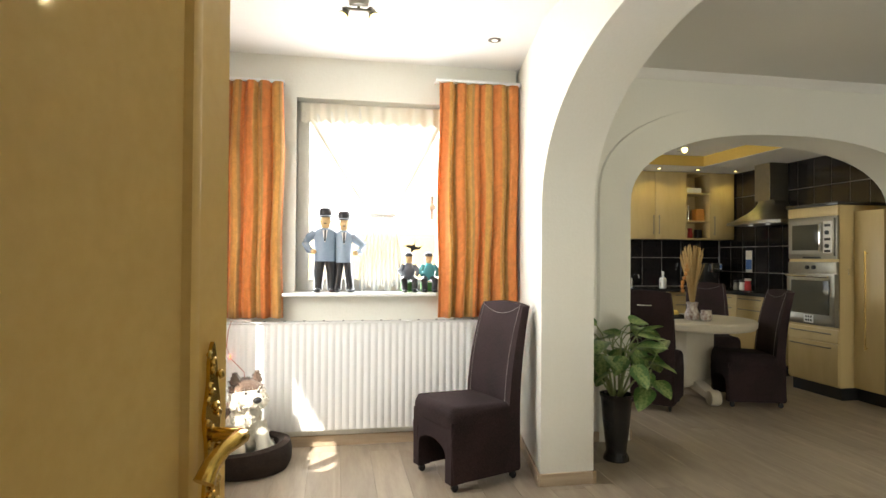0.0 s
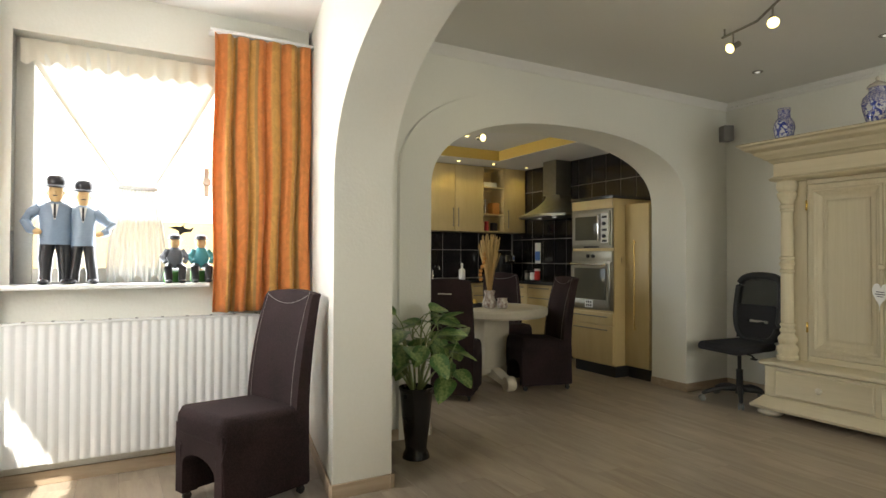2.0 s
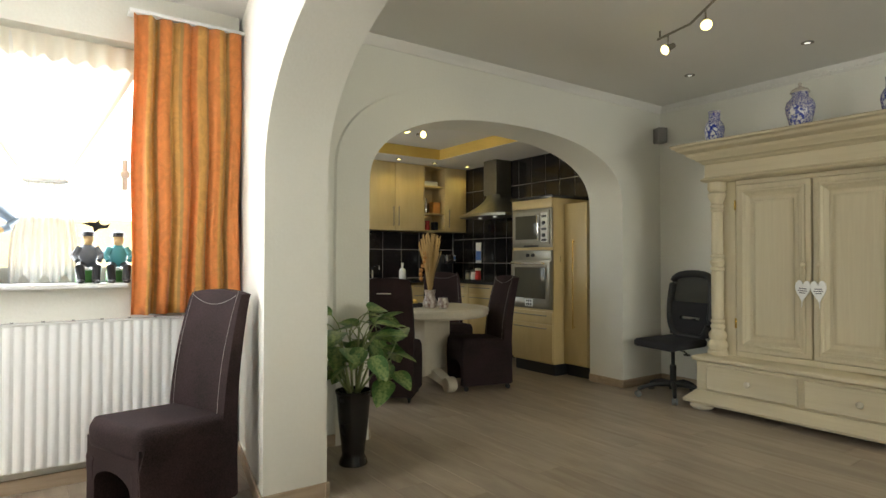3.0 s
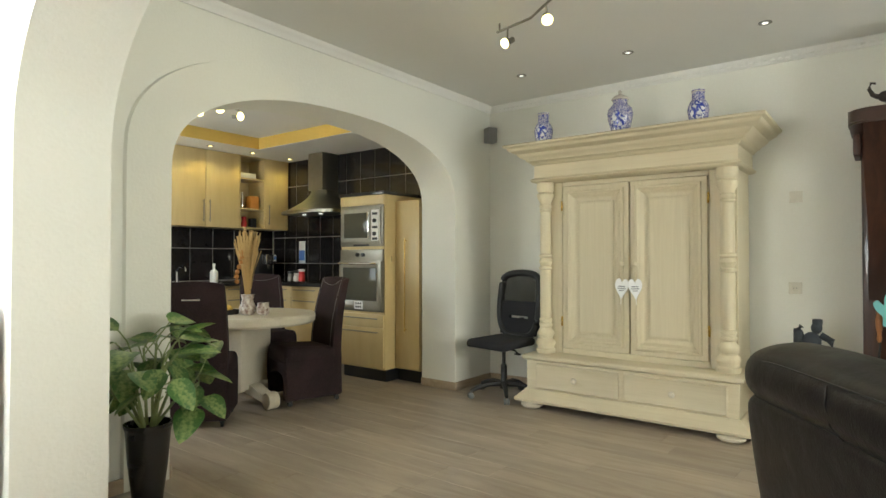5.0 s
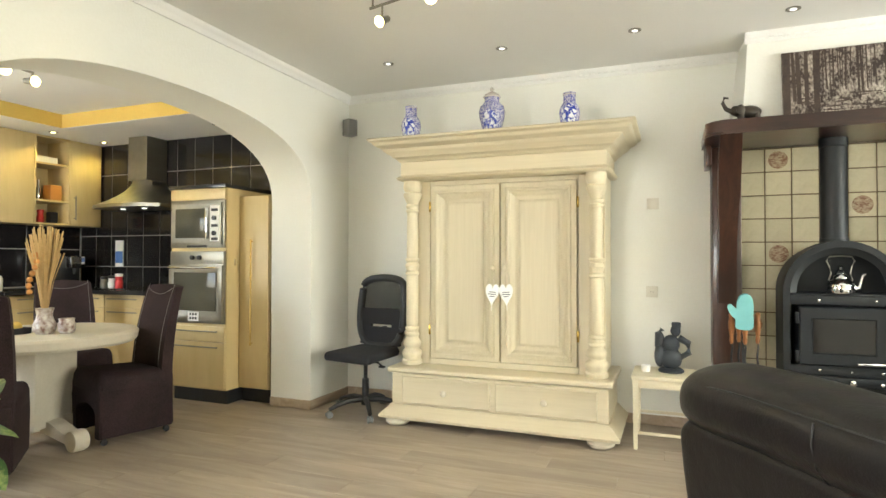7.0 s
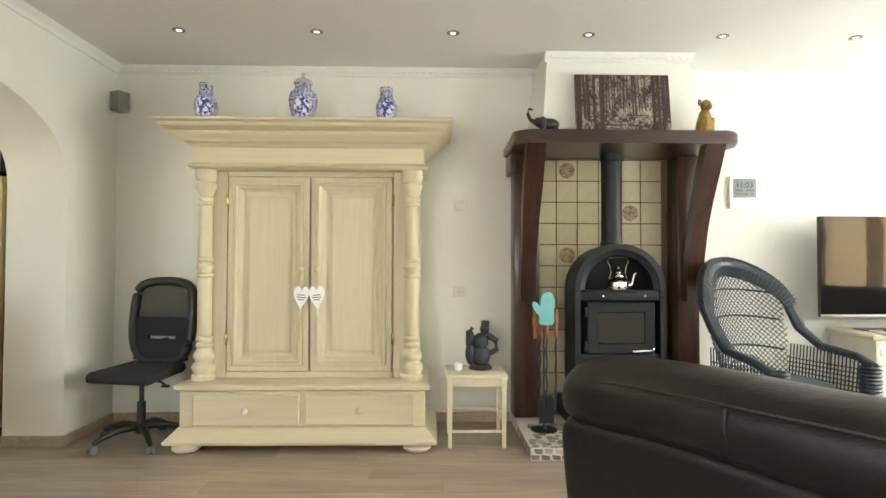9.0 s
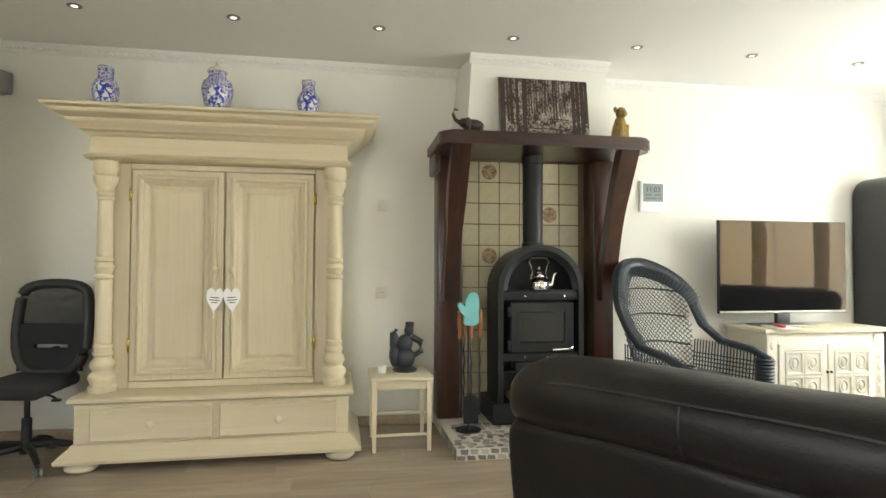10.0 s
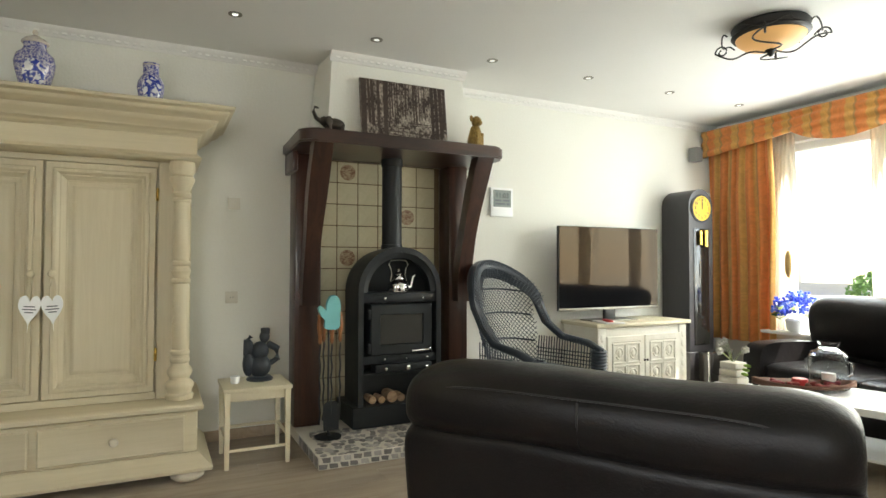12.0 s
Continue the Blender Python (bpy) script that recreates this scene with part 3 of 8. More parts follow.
def tied_sheer():
    """A white net gathered to a waist in the middle of the small window, with a pleated heading."""
    zt, zw, zb, yc = 2.42, 1.64, 1.10, WY + 0.06

    def f(u, v):
        z = zt - (zt - zb) * v
        if z > zw:
            k = (zt - z) / (zt - zw)
            half = 0.54 - 0.455 * k ** 1.05
        else:
            k = (zw - z) / (zw - zb)
            half = 0.085 + 0.075 * math.sin(min(1, k * 1.15) * math.pi / 2)
        x = -0.02 + 0.045 * min(1, max(0, (zt - z) / (zt - zw))) + half * (2 * u - 1)
        y = yc + 0.016 * math.sin(u * 60 + 2 * v) * (0.5 + 0.5 * v) - (0.03 if z < zw else 0) * math.sin(math.pi * u)
        return (x, y, z - 0.03 * math.sin(u * 22) * max(0, v - 0.93) / 0.07)
    ob = tagged(new("net_curtain", grid_mesh("net_curtain", 40, 90, f, "sheer")), "white net curtain tied together at the waist in the window", "net curtain")
    def g(u, v):
        return (-0.55 + 1.08 * u, WY + 0.045 + 0.014 * math.sin(u * 70) * (0.5 + 0.5 * v), 2.435 - (0.13 + 0.012 * math.sin(u * 70)) * v)
    hd = new("pleated_heading", grid_mesh("pleated_heading", 6, 220, g, "heading"))
    hd.parent = ob
    for s in (0.0, 0.965):
        def e(u, v):
            q = f(s + 0.035 * u, v * 0.56)
            return (q[0], q[1] - 0.008, q[2])
        ed = new("hem", grid_mesh("hem", 30, 3, e, "heading"))
        ed.parent = ob
    bm = B()
    tube(bm, [(0.025 + 0.095 * math.cos(a), WY + 0.05 + 0.035 * math.sin(a), 1.64) for a in [2 * math.pi * i / 20 for i in range(20)]], 0.012, 6, True)
    part("tie_band", bm, "white", ob)


M["heading"] = sheer("cream_net_heading", (0.86, 0.83, 0.74), 0.08)
tied_sheer()


def valance():
    """A swagged pelmet along the top of the wide window."""
    x0, x1, y = 5.12, 1.2, SOUTH + 0.2
    bounds = [5.12, 4.14, 3.2, 2.2, 1.2]

    def f(u, v):
        x = x0 + (x1 - x0) * u
        for a, b in zip(bounds, bounds[1:]):
            if b <= x <= a + 1e-6:
                k = (a - x) / (a - b)
                break
        sag = math.sin(math.pi * k) ** 0.8
        if x > bounds[1]:
            sag = 0.12 * sag
            drop = 0.28 - 0.09 * k
        else:
            drop = 0.19 + 0.14 * sag
        fold = 0.016 * math.sin(v * 26 * (0.6 + 0.4 * sag) + 1.2 * sag) * (0.35 + 0.65 * abs(math.cos(math.pi * k)))
        return (x, y + 0.03 * sag * math.sin(math.pi * v) + fold, 2.665 - drop * v)
    me = grid_mesh("valance", 30, 140, f, "valance", lambda u, v: (u * (x0 - x1) * 1.25, v * 0.3))
    ob = tagged(new("valance", me), "orange and gold swagged fabric valance over the wide window", "valance")
    s = ob.modifiers.new("thickness", "SOLIDIFY")
    s.thickness = 0.004
    bm = B()
    box(bm, x1, x0, SOUTH + 0.001, y - 0.022, 2.625, 2.68)
    part("valance_board", bm, "white", ob)
    return ob


valance()
M["cream_cloth"] = sheer("cream_voile", (0.86, 0.81, 0.70), 0.25)
curtain("voile_curtain", (4.40, SOUTH + 0.06), (4.20, SOUTH + 0.06), 0.62, 2.50, 4, 0.02, "cream voile curtain drawn aside at the wide window", "cream_cloth", 2.0, 11, "voile curtains")
curtain("voile_curtain", (3.56, SOUTH + 0.06), (3.36, SOUTH + 0.06), 0.62, 2.50, 4, 0.02, "cream voile curtain drawn aside at the wide window", "cream_cloth", 2.0, 12, "voile curtains")
curtain("voile_curtain", (2.62, SOUTH + 0.06), (2.36, SOUTH + 0.06), 0.62, 2.50, 4, 0.02, "cream voile curtain drawn aside at the wide window", "cream_cloth", 2.0, 13, "voile curtains")
curtain("voile_curtain", (1.66, SOUTH + 0.06), (1.40, SOUTH + 0.06), 0.62, 2.50, 4, 0.02, "cream voile curtain drawn aside at the wide window", "cream_cloth", 2.0, 14, "voile curtains")
# out of view, added to narrow the sun that the side window lets in
curtain("net_curtain", (WEST + 0.03, 2.32), (WEST + 0.03, 2.78), 0.96, 2.40, 8, 0.015, "white net curtain across part of the side window", "sheer", 2.0, 21)


# ---- furniture helpers ----
def panel_front(bm, x0, x1, z0, z1, loops):
    """Nested rectangles (inset, y) joined into a moulded panel that faces -y."""
    rings = []
    for ins, y in loops:
        rings.append([bm.verts.new(p) for p in ((x0 + ins, y, z0 + ins), (x1 - ins, y, z0 + ins), (x1 - ins, y, z1 - ins), (x0 + ins, y, z1 - ins))])
    for a, b in zip(rings, rings[1:]):
        for i in range(4):
            bm.faces.new((a[i], a[(i + 1) % 4], b[(i + 1) % 4], b[i]))
    bm.faces.new(rings[-1])
    bm.faces.new(list(reversed(rings[0])))


def moulding(bm, w, front, back, prof):
    """A stack of mitred steps round the front and both sides: prof gives (out, z)."""
    rings = []
    for o, z in prof:
        rings.append([bm.verts.new(p) for p in ((-w - o, back, z), (-w - o, front - o, z), (w + o, front - o, z), (w + o, back, z))])
    for a, b in zip(rings, rings[1:]):
        for i in range(4):
            bm.faces.new((a[i], a[(i + 1) % 4], b[(i + 1) % 4], b[i]))
    bm.faces.new(list(reversed(rings[0])))
    bm.faces.new(rings[-1])


def facing_west(x, y, z=0.0):
    return pose(x, y, z, 0, 0, -90)


# ---- armoire ----
def armoire():
    a = thing("armoire", "large limed oak armoire with turned columns and two panelled doors", "armoire", facing_west(5.12, 2.597))
    bm = B()
    moulding(bm, 0.80, -0.66, -0.004, [(0.075, 0.055), (0.08, 0.075), (0.07, 0.085), (0.055, 0.10), (0.03, 0.125), (0.015, 0.14), (0.01, 0.15)])
    part("bottom_moulding", bm, "oak_h", a)
    bm = B()
    box(bm, -0.80, 0.80, -0.66, -0.006, 0.1505, 0.385, 0.004, 1)
    part("drawer_case", bm, "oak_h", a)
    bm = B()
    moulding(bm, 0.80, -0.66, -0.004, [(0.0, 0.386), (0.02, 0.392), (0.03, 0.40), (0.03, 0.418), (0.02, 0.43), (0.012, 0.432)])
    part("base_top", bm, "oak_h", a)
    for x in (-0.72, 0.72):
        for y in (-0.665, -0.12):
            bm = B()
            lathe(bm, [(0.04, 0.0), (0.07, 0.004), (0.09, 0.02), (0.092, 0.034), (0.075, 0.048), (0.05, 0.056)], 20, (x * 1.04, y, 0))
            part("bun_foot", bm, "travertine", a, "pale turned bun foot")
    for x0, x1 in ((-0.71, -0.02), (0.02, 0.73)):
        bm = B()
        panel_front(bm, x0, x1, 0.165, 0.365, [(0, -0.655), (0.0, -0.672), (0.008, -0.678), (0.012, -0.676)])
        dr = part("drawer", bm, "oak_h", a)
        bm = B()
        lathe(bm, [(0.012, 0), (0.011, 0.012), (0.02, 0.022), (0.024, 0.032), (0.018, 0.042), (0.006, 0.046)], 14, m=Matrix.Translation(((x0 + x1) / 2, -0.677, 0.265)) @ pose(0, 0, 0, 90))
        part("knob", bm, "travertine", dr)
    bm = B()
    box(bm, -0.755, 0.755, -0.435, -0.006, 0.4325, 1.86, 0.004, 1)
    part("carcass", bm, "oak", a)
    for x0, x1 in ((-0.76, -0.575), (0.575, 0.76)):
        bm = B()
        box(bm, x0, x1, -0.492, -0.471, 0.4325, 1.86, 0.004, 1)
        part("stile", bm, "oak", a).location.y = 0.035
    bm = B()
    box(bm, -0.574, 0.574, -0.49, -0.471, 1.825, 1.86, 0.003, 1)
    part("rail", bm, "oak_h", a).location.y = 0.035
    bm = B()
    box(bm, -0.574, 0.574, -0.49, -0.471, 0.4325, 0.475, 0.003, 1)
    part("rail", bm, "oak_h", a).location.y = 0.035
    for s in (-1, 1):
        x0, x1 = (-0.565, -0.006) if s < 0 else (0.006, 0.565)
        bm = B()
        panel_front(bm, x0, x1, 0.48, 1.82, [(0, -0.472), (0, -0.500), (0.004, -0.506), (0.034, -0.506), (0.036, -0.501), (0.040, -0.501), (0.043, -0.519), (0.056, -0.522), (0.066, -0.514), (0.070, -0.506), (0.076, -0.506), (0.088, -0.494), (0.100, -0.483), (0.106, -0.483), (0.109, -0.480), (0.128, -0.480), (0.130, -0.486), (0.150, -0.497), (0.154, -0.497)])
        d = part("door", bm, "oak", a)
        d.location.y = 0.035
        bm = B()
        lathe(bm, [(0.012, 0), (0.010, 0.014), (0.018, 0.024), (0.022, 0.034), (0.016, 0.044), (0.005, 0.048)], 14, m=Matrix.Translation((s * 0.05, -0.503, 1.185)) @ pose(0, 0, 0, 90))
        part("knob", bm, "oak", d)
        for z in (0.66, 1.62):
            bm = B()
            lathe(bm, [(0.004, 0), (0.008, 0.006), (0.008, 0.075), (0.004, 0.081)], 10, (s * 0.572, -0.504, z))
            part("hinge", bm, "brass", d)
    prof = [(0.095, 0.0), (0.1, 0.012), (0.1, 0.03), (0.086, 0.04), (0.086, 0.055), (0.098, 0.07), (0.1, 0.09), (0.09, 0.105), (0.072, 0.118), (0.07, 0.13), (0.084, 0.145), (0.09, 0.165), (0.08, 0.185),
            (0.062, 0.20), (0.06, 0.215), (0.07, 0.225), (0.07, 0.24), (0.06, 0.25), (0.06, 0.262), (0.068, 0.27), (0.068, 0.285), (0.057, 0.295), (0.06, 0.31), (0.06, 0.68), (0.055, 0.69), (0.068, 0.70), (0.068, 0.715),
            (0.056, 0.725), (0.062, 0.745), (0.072, 0.765), (0.062, 0.785), (0.056, 0.795), (0.068, 0.805), (0.068, 0.82), (0.056, 0.83), (0.059, 0.845), (0.056, 1.18), (0.064, 1.19), (0.064, 1.20), (0.056, 1.21), (0.065, 1.222), (0.065, 1.235),
            (0.057, 1.245), (0.06, 1.26), (0.075, 1.285), (0.088, 1.31), (0.09, 1.33), (0.072, 1.345), (0.085, 1.36), (0.092, 1.375), (0.092, 1.40), (0.088, 1.428)]
    for x in (-0.705, 0.705):
        bm = B()
        lathe(bm, [(r * 0.80 - 0.3 * max(0, 0.062 - r), z) for r, z in prof], 28, (x, -0.503, 0.4325))
        part("column", bm, "oak", a)
    bm = B()
    moulding(bm, 0.783, -0.555, -0.004, [(0.0, 1.861), (0.018, 1.868), (0.028, 1.882), (0.015, 1.892), (0.005, 1.900), (0.0, 1.905), (0.0, 2.006), (0.012, 2.011), (0.02, 2.022), (0.032, 2.033), (0.05, 2.041), (0.055, 2.052), (0.085, 2.070), (0.105, 2.085), (0.11, 2.098), (0.145, 2.116), (0.165, 2.129), (0.17, 2.143), (0.195, 2.154), (0.20, 2.169), (0.19, 2.175)])
    part("cornice", bm, "oak_h", a)


armoire()


# ---- high-backed chairs ----
def dining_chair(m, label, handle=False, group="high-backed chairs"):
    """Upholstered to the floor on castors; faces -y."""
    c = thing("dining_chair", label, "chair", m, group)
    w = 0.229
    for s in (-1, 1):
        bm = B()
        prism(bm, [(-0.25, 0.05), (-0.255, 0.30), (-0.24, 0.41), (0.20, 0.42), (0.24, 0.36), (0.25, 0.05)], "x", s * w, s * (w - 0.07))
        bmesh.ops.bevel(bm, geom=bm.edges[:], offset=0.012, segments=2, affect="EDGES")
        part("side_panel", bm, "suede", c)
    bm = B()
    n = 10
    arch = [(-0.155, 0.05)] + [(-0.155 * math.cos(math.pi * i / n), 0.20 + 0.07 * math.sin(math.pi * i / n)) for i in range(n + 1)] + [(0.155, 0.05)]
    prism(bm, [(-0.222, 0.05), (-0.222, 0.40), (0.222, 0.40), (0.222, 0.05)] + arch[::-1], "y", -0.253, -0.17)
    part("front_panel", bm, "suede", c)
    bm = B()
    box(bm, -0.222, 0.222, 0.18, 0.247, 0.05, 0.42, 0.012)
    part("rear_panel", bm, "suede", c)
    bm = B()
    box(bm, -0.231, 0.231, -0.258, 0.21, 0.33, 0.475, 0.045, 4)
    for v in bm.verts:
        if v.co.z > 0.46:
            v.co.z += 0.018 * (1 - (v.co.x / 0.23) ** 2) * (1 - ((v.co.y + 0.03) / 0.24) ** 2) - 0.012 * (v.co.y + 0.03) / 0.24
    part("seat", bm, "suede", c)
    rows, cols = 16, 8
    bm = B()
    front, rear = [], []
    for r in range(rows + 1):
        t = r / rows
        z = 0.36 + 0.70 * t
        y = 0.15 + 0.02 * t + 0.10 * t * t
        half = 0.228 - 0.02 * t ** 3
        th = 0.085 - 0.03 * t
        fr, re = [], []
        for k in range(cols + 1):
            u = 2 * k / cols - 1
            top = -0.02 * u * u if r == rows else 0
            fr.append(bm.verts.new((half * u, y + 0.012 * (1 - u * u) * math.sin(math.pi * t), z + top)))
            re.append(bm.verts.new((half * u, y + th + 0.006 * (1 - u * u), z + top)))
        front.append(fr)
        rear.append(re)
    for r in range(rows):
        for k in range(cols):
            bm.faces.new((front[r][k], front[r][k + 1], front[r + 1][k + 1], front[r + 1][k]))
            bm.faces.new((rear[r][k + 1], rear[r][k], rear[r + 1][k], rear[r + 1][k + 1]))
        bm.faces.new((rear[r][0], front[r][0], front[r + 1][0], rear[r + 1][0]))
        bm.faces.new((front[r][cols], rear[r][cols], rear[r + 1][cols], front[r + 1][cols]))
    for k in range(cols):
        bm.faces.new((front[rows][k], front[rows][k + 1], rear[rows][k + 1], rear[rows][k]))
        bm.faces.new((front[0][k + 1], front[0][k], rear[0][k], rear[0][k + 1]))
    bmesh.ops.bevel(bm, geom=[e for e in bm.edges if e.is_manifold and e.calc_face_angle(0) > 0.9], offset=0.016, segments=3, affect="EDGES")
    back = part("backrest", bm, "suede", c)
    for s in (-1, 1):
        bm = B()
        tube(bm, [(s * 0.185, 0.155 + 0.02 * t + 0.10 * t * t - 0.006, 0.46 + 0.60 * t) for t in [i / 8 for i in range(9)]], 0.0013, 5)
        part("stitching", bm, "stitch", back, "pale grey stitching")
    bm = B()
    tube(bm, [(0.185 * u, 0.252 - 0.004 * (1 - u * u), 1.035 - 0.05 * (1 - u * u)) for u in [i / 8 - 1 for i in range(17)]], 0.0015, 5)
    part("stitching", bm, "stitch", back, "pale grey stitching")
    if handle:
        bm = B()
        tube(bm, [(-0.06, 0.315, 0.93), (-0.06, 0.34, 0.93), (0.06, 0.34, 0.93), (0.06, 0.315, 0.93)], 0.006, 8)
        part("handle", bm, "chrome", back, "small chrome pull handle on the back")
    for x in (-0.19, 0.19):
        for y in (-0.21, 0.21):
            bm = B()
            lathe(bm, [(0.01, -0.011), (0.021, -0.009), (0.022, 0.009), (0.01, 0.011)], 14, m=Matrix.Translation((x, y, 0.022)) @ pose(0, 0, 0, 0, 90))
            box(bm, x - 0.016, x + 0.016, y - 0.012, y + 0.012, 0.03, 0.052, 0.003, 1)
            part("castor", bm, "black", c)
    return c


M["stitch"] = material("grey_stitching", (0.28, 0.26, 0.25), 0.8, bump=0)
dining_chair(pose(0.505, 3.73, 0, 0, 0, -69), "dark brown suede high-backed chair on castors beside the arch pillar")
dining_chair(pose(2.58, 5.14, 0, 0, 0, 138), "dark brown suede high-backed chair with chrome handle at the round table", True)
dining_chair(pose(3.50, 5.06, 0, 0, 0, -106), "dark brown suede high-backed chair with chrome handle at the round table", True)
dining_chair(pose(3.90, 6.14, 0, 0, 0, -20), "dark brown suede high-backed chair behind the round table")


# ---- leather sofa ----
def loft(bm, sections, closed=True):
    """Joins rings of equal length."""
    rings = [[bm.verts.new(p) for p in s] for s in sections]
    n = len(rings[0])
    for a, b in zip(rings, rings[1:]):
        for i in range(n):
            bm.faces.new((a[i], a[(i + 1) % n], b[(i + 1) % n], b[i]))
    bm.faces.new(list(reversed(rings[0])))
    bm.faces.new(rings[-1])


def puffed(bm, x0, x1, prof, n=26, end=0.12, shrink=0.35):
    """A cushion: a profile (y, z) run along x and drawn in roundly at both ends."""
    cy = sum(p[0] for p in prof) / len(prof)
    cz = sum(p[1] for p in prof) / len(prof)
    secs = []
    for i in range(n + 1):
        u = 0.5 - 0.5 * math.cos(math.pi * i / n)
        x = x0 + (x1 - x0) * u
        d = min(x - x0, x1 - x) / end
        k = 1 - shrink * (1 - math.sqrt(max(0, 1 - (1 - min(1, d)) ** 2)))
        secs.append([(x, cy + (p[0] - cy) * k, cz + (p[1] - cz) * k + 0.004 * math.sin(9 * x + 3 * p[0])) for p in prof])
    loft(bm, secs)


def smooth_profile(pts, n=5):
    out = []
    m = len(pts)
    for i in range(m):
        p0, p1, p2, p3 = (Vector(pts[(i + k - 1) % m]) for k in range(4))
        for j in range(n):
            t = j / n
            q = 0.5 * ((2 * p1) + (p2 - p0) * t + (2 * p0 - 5 * p1 + 4 * p2 - p3) * t * t + (3 * p1 - p0 - 3 * p2 + p3) * t ** 3)
            out.append((q.x, q.y))
    return out


def sofa(m, label, half=0.60, top=0.985):
    s = thing("sofa", label, "sofa", m, "leather sofas")
    bm = B()
    prof = smooth_profile([(0.03, 0.10), (0.06, 0.40), (0.10, 0.70), (0.09, 0.79), (-0.02, 0.80), (-0.10, 0.60), (-0.12, 0.30), (-0.08, 0.08)])
    puffed(bm, -half, half, prof, end=0.06, shrink=0.10)
    part("back_panel", bm, "leather", s)
    bm = B()
    puffed(bm, -half + 0.005, half - 0.005, smooth_profile([(0.085, 0.775), (0.135, 0.83), (0.13, 0.91), (0.07, top - 0.01), (-0.04, top), (-0.14, top - 0.05), (-0.19, 0.84), (-0.18, 0.66), (-0.12, 0.50), (-0.03, 0.62), (0.0, 0.74)]), 36, 0.15, 0.3)
    head = part("head_cushion", bm, "leather", s)
    bm = B()
    tube(bm, [((half - 0.04) * u, 0.128 - 0.02 * u ** 8, 0.92 - 0.05 * abs(u) ** 6) for u in [i / 14 - 1 for i in range(29)]], 0.0028, 5)
    part("piping", bm, "black", head)
    bm = B()
    tube(bm, [(0.02, 0.137, 0.915), (0.02, 0.142, 0.87), (0.02, 0.13, 0.82), (0.02, 0.10, 0.785)], 0.0028, 5)
    part("seam", bm, "black", head)
    for x0, x1 in ((-half + 0.14, -0.004), (0.004, half - 0.14)):
        bm = B()
        puffed(bm, x0, x1, smooth_profile([(-0.12, 0.32), (-0.15, 0.46), (-0.45, 0.47), (-0.78, 0.46), (-0.84, 0.40), (-0.82, 0.30), (-0.45, 0.27)]), 16, 0.07, 0.12)
        part("seat_cushion", bm, "leather", s)
    for sgn in (-1, 1):
        bm = B()
        prism(bm, smooth_profile([(-0.02, 0.10), (-0.05, 0.50), (-0.20, 0.60), (-0.70, 0.62), (-0.86, 0.56), (-0.88, 0.30), (-0.82, 0.08), (-0.4, 0.08)]), "x", sgn * half, sgn * (half - 0.16))
        bmesh.ops.bevel(bm, geom=[e for e in bm.edges if e.calc_face_angle(0) > 1.2], offset=0.035, segments=3, affect="EDGES")
        part("armrest", bm, "leather", s)
    bm = B()
    box(bm, -half + 0.16, half - 0.16, -0.80, -0.05, 0.09, 0.28, 0.02)
    part("base", bm, "leather", s)
    for x in (-half + 0.08, half - 0.08):
        for y in (-0.78, 0.02):
            bm = B()
            lathe(bm, [(0.02, 0.0), (0.024, 0.005), (0.03, 0.10), (0.03, 0.11)], 12, (x, y, 0))
            part("leg", bm, "chrome", s)
    return s


sofa(pose(1.905, 1.003, 0, 0, 0, 33), "dark brown leather sofa with a rolled head cushion, seen from behind", 0.54, 0.965)
sofa(pose(3.00, -3.06, 0, 0, 0, 174), "dark blue-black leather sofa below the wide window", 0.87, 0.985)


# ---- round kitchen table ----
def kitchen_table():
    t = thing("round_table", "round pale stone kitchen table on a thick pedestal with roller feet", "table", pose(3.16, 5.40, 0))
    bm = B()
    lathe(bm, [(0.50, 0.665), (0.545, 0.67), (0.565, 0.69), (0.57, 0.735), (0.56, 0.75), (0.52, 0.752)], 56)
    part("tabletop", bm, "travertine", t)
    bm = B()
    box(bm, -0.21, 0.21, -0.09, 0.09, 0.12, 0.664, 0.012, m=pose(0, 0, 0, 0, 0, 20))
    part("pedestal", bm, "travertine", t)
    for a in (20, 110):
        bm = B()
        prism(bm, [(-0.42, 0.05), (-0.38, 0.10), (-0.16, 0.16), (0.16, 0.16), (0.38, 0.10), (0.42, 0.05), (0.36, 0.05), (0, 0.09), (-0.36, 0.05)], "y", -0.05, 0.05, m=pose(0, 0, 0.001 * a / 20, 0, 0, a + 62))
        part("foot_bar", bm, "travertine", t)
        for s in (-1, 1):
            bm = B()
            lathe(bm, [(0.05, -0.05), (0.065, -0.045), (0.07, -0.03), (0.07, 0.03), (0.065, 0.045), (0.05, 0.05)], 20, m=pose(0, 0, 0, 0, 0, a + 62) @ Matrix.Translation((s * 0.41, 0, 0.0705)) @ pose(0, 0, 0, 90))
            part("roller_foot", bm, "travertine", t)


kitchen_table()
# ---- kitchen ----
def bar_handle(parent, a, b, out, mat="steel"):
    """A round bar handle between two points, standing off along out."""
    bm = B()
    a, b, out = Vector(a), Vector(b), Vector(out)
    d = (b - a).normalized()
    tube(bm, [a + out, b + out], 0.006, 8)
    tube(bm, [a + d * 0.02, a + d * 0.02 + out], 0.004, 6)
    tube(bm, [b - d * 0.02, b - d * 0.02 + out], 0.004, 6)
    return part("handle", bm, mat, parent, "slim steel bar handle")


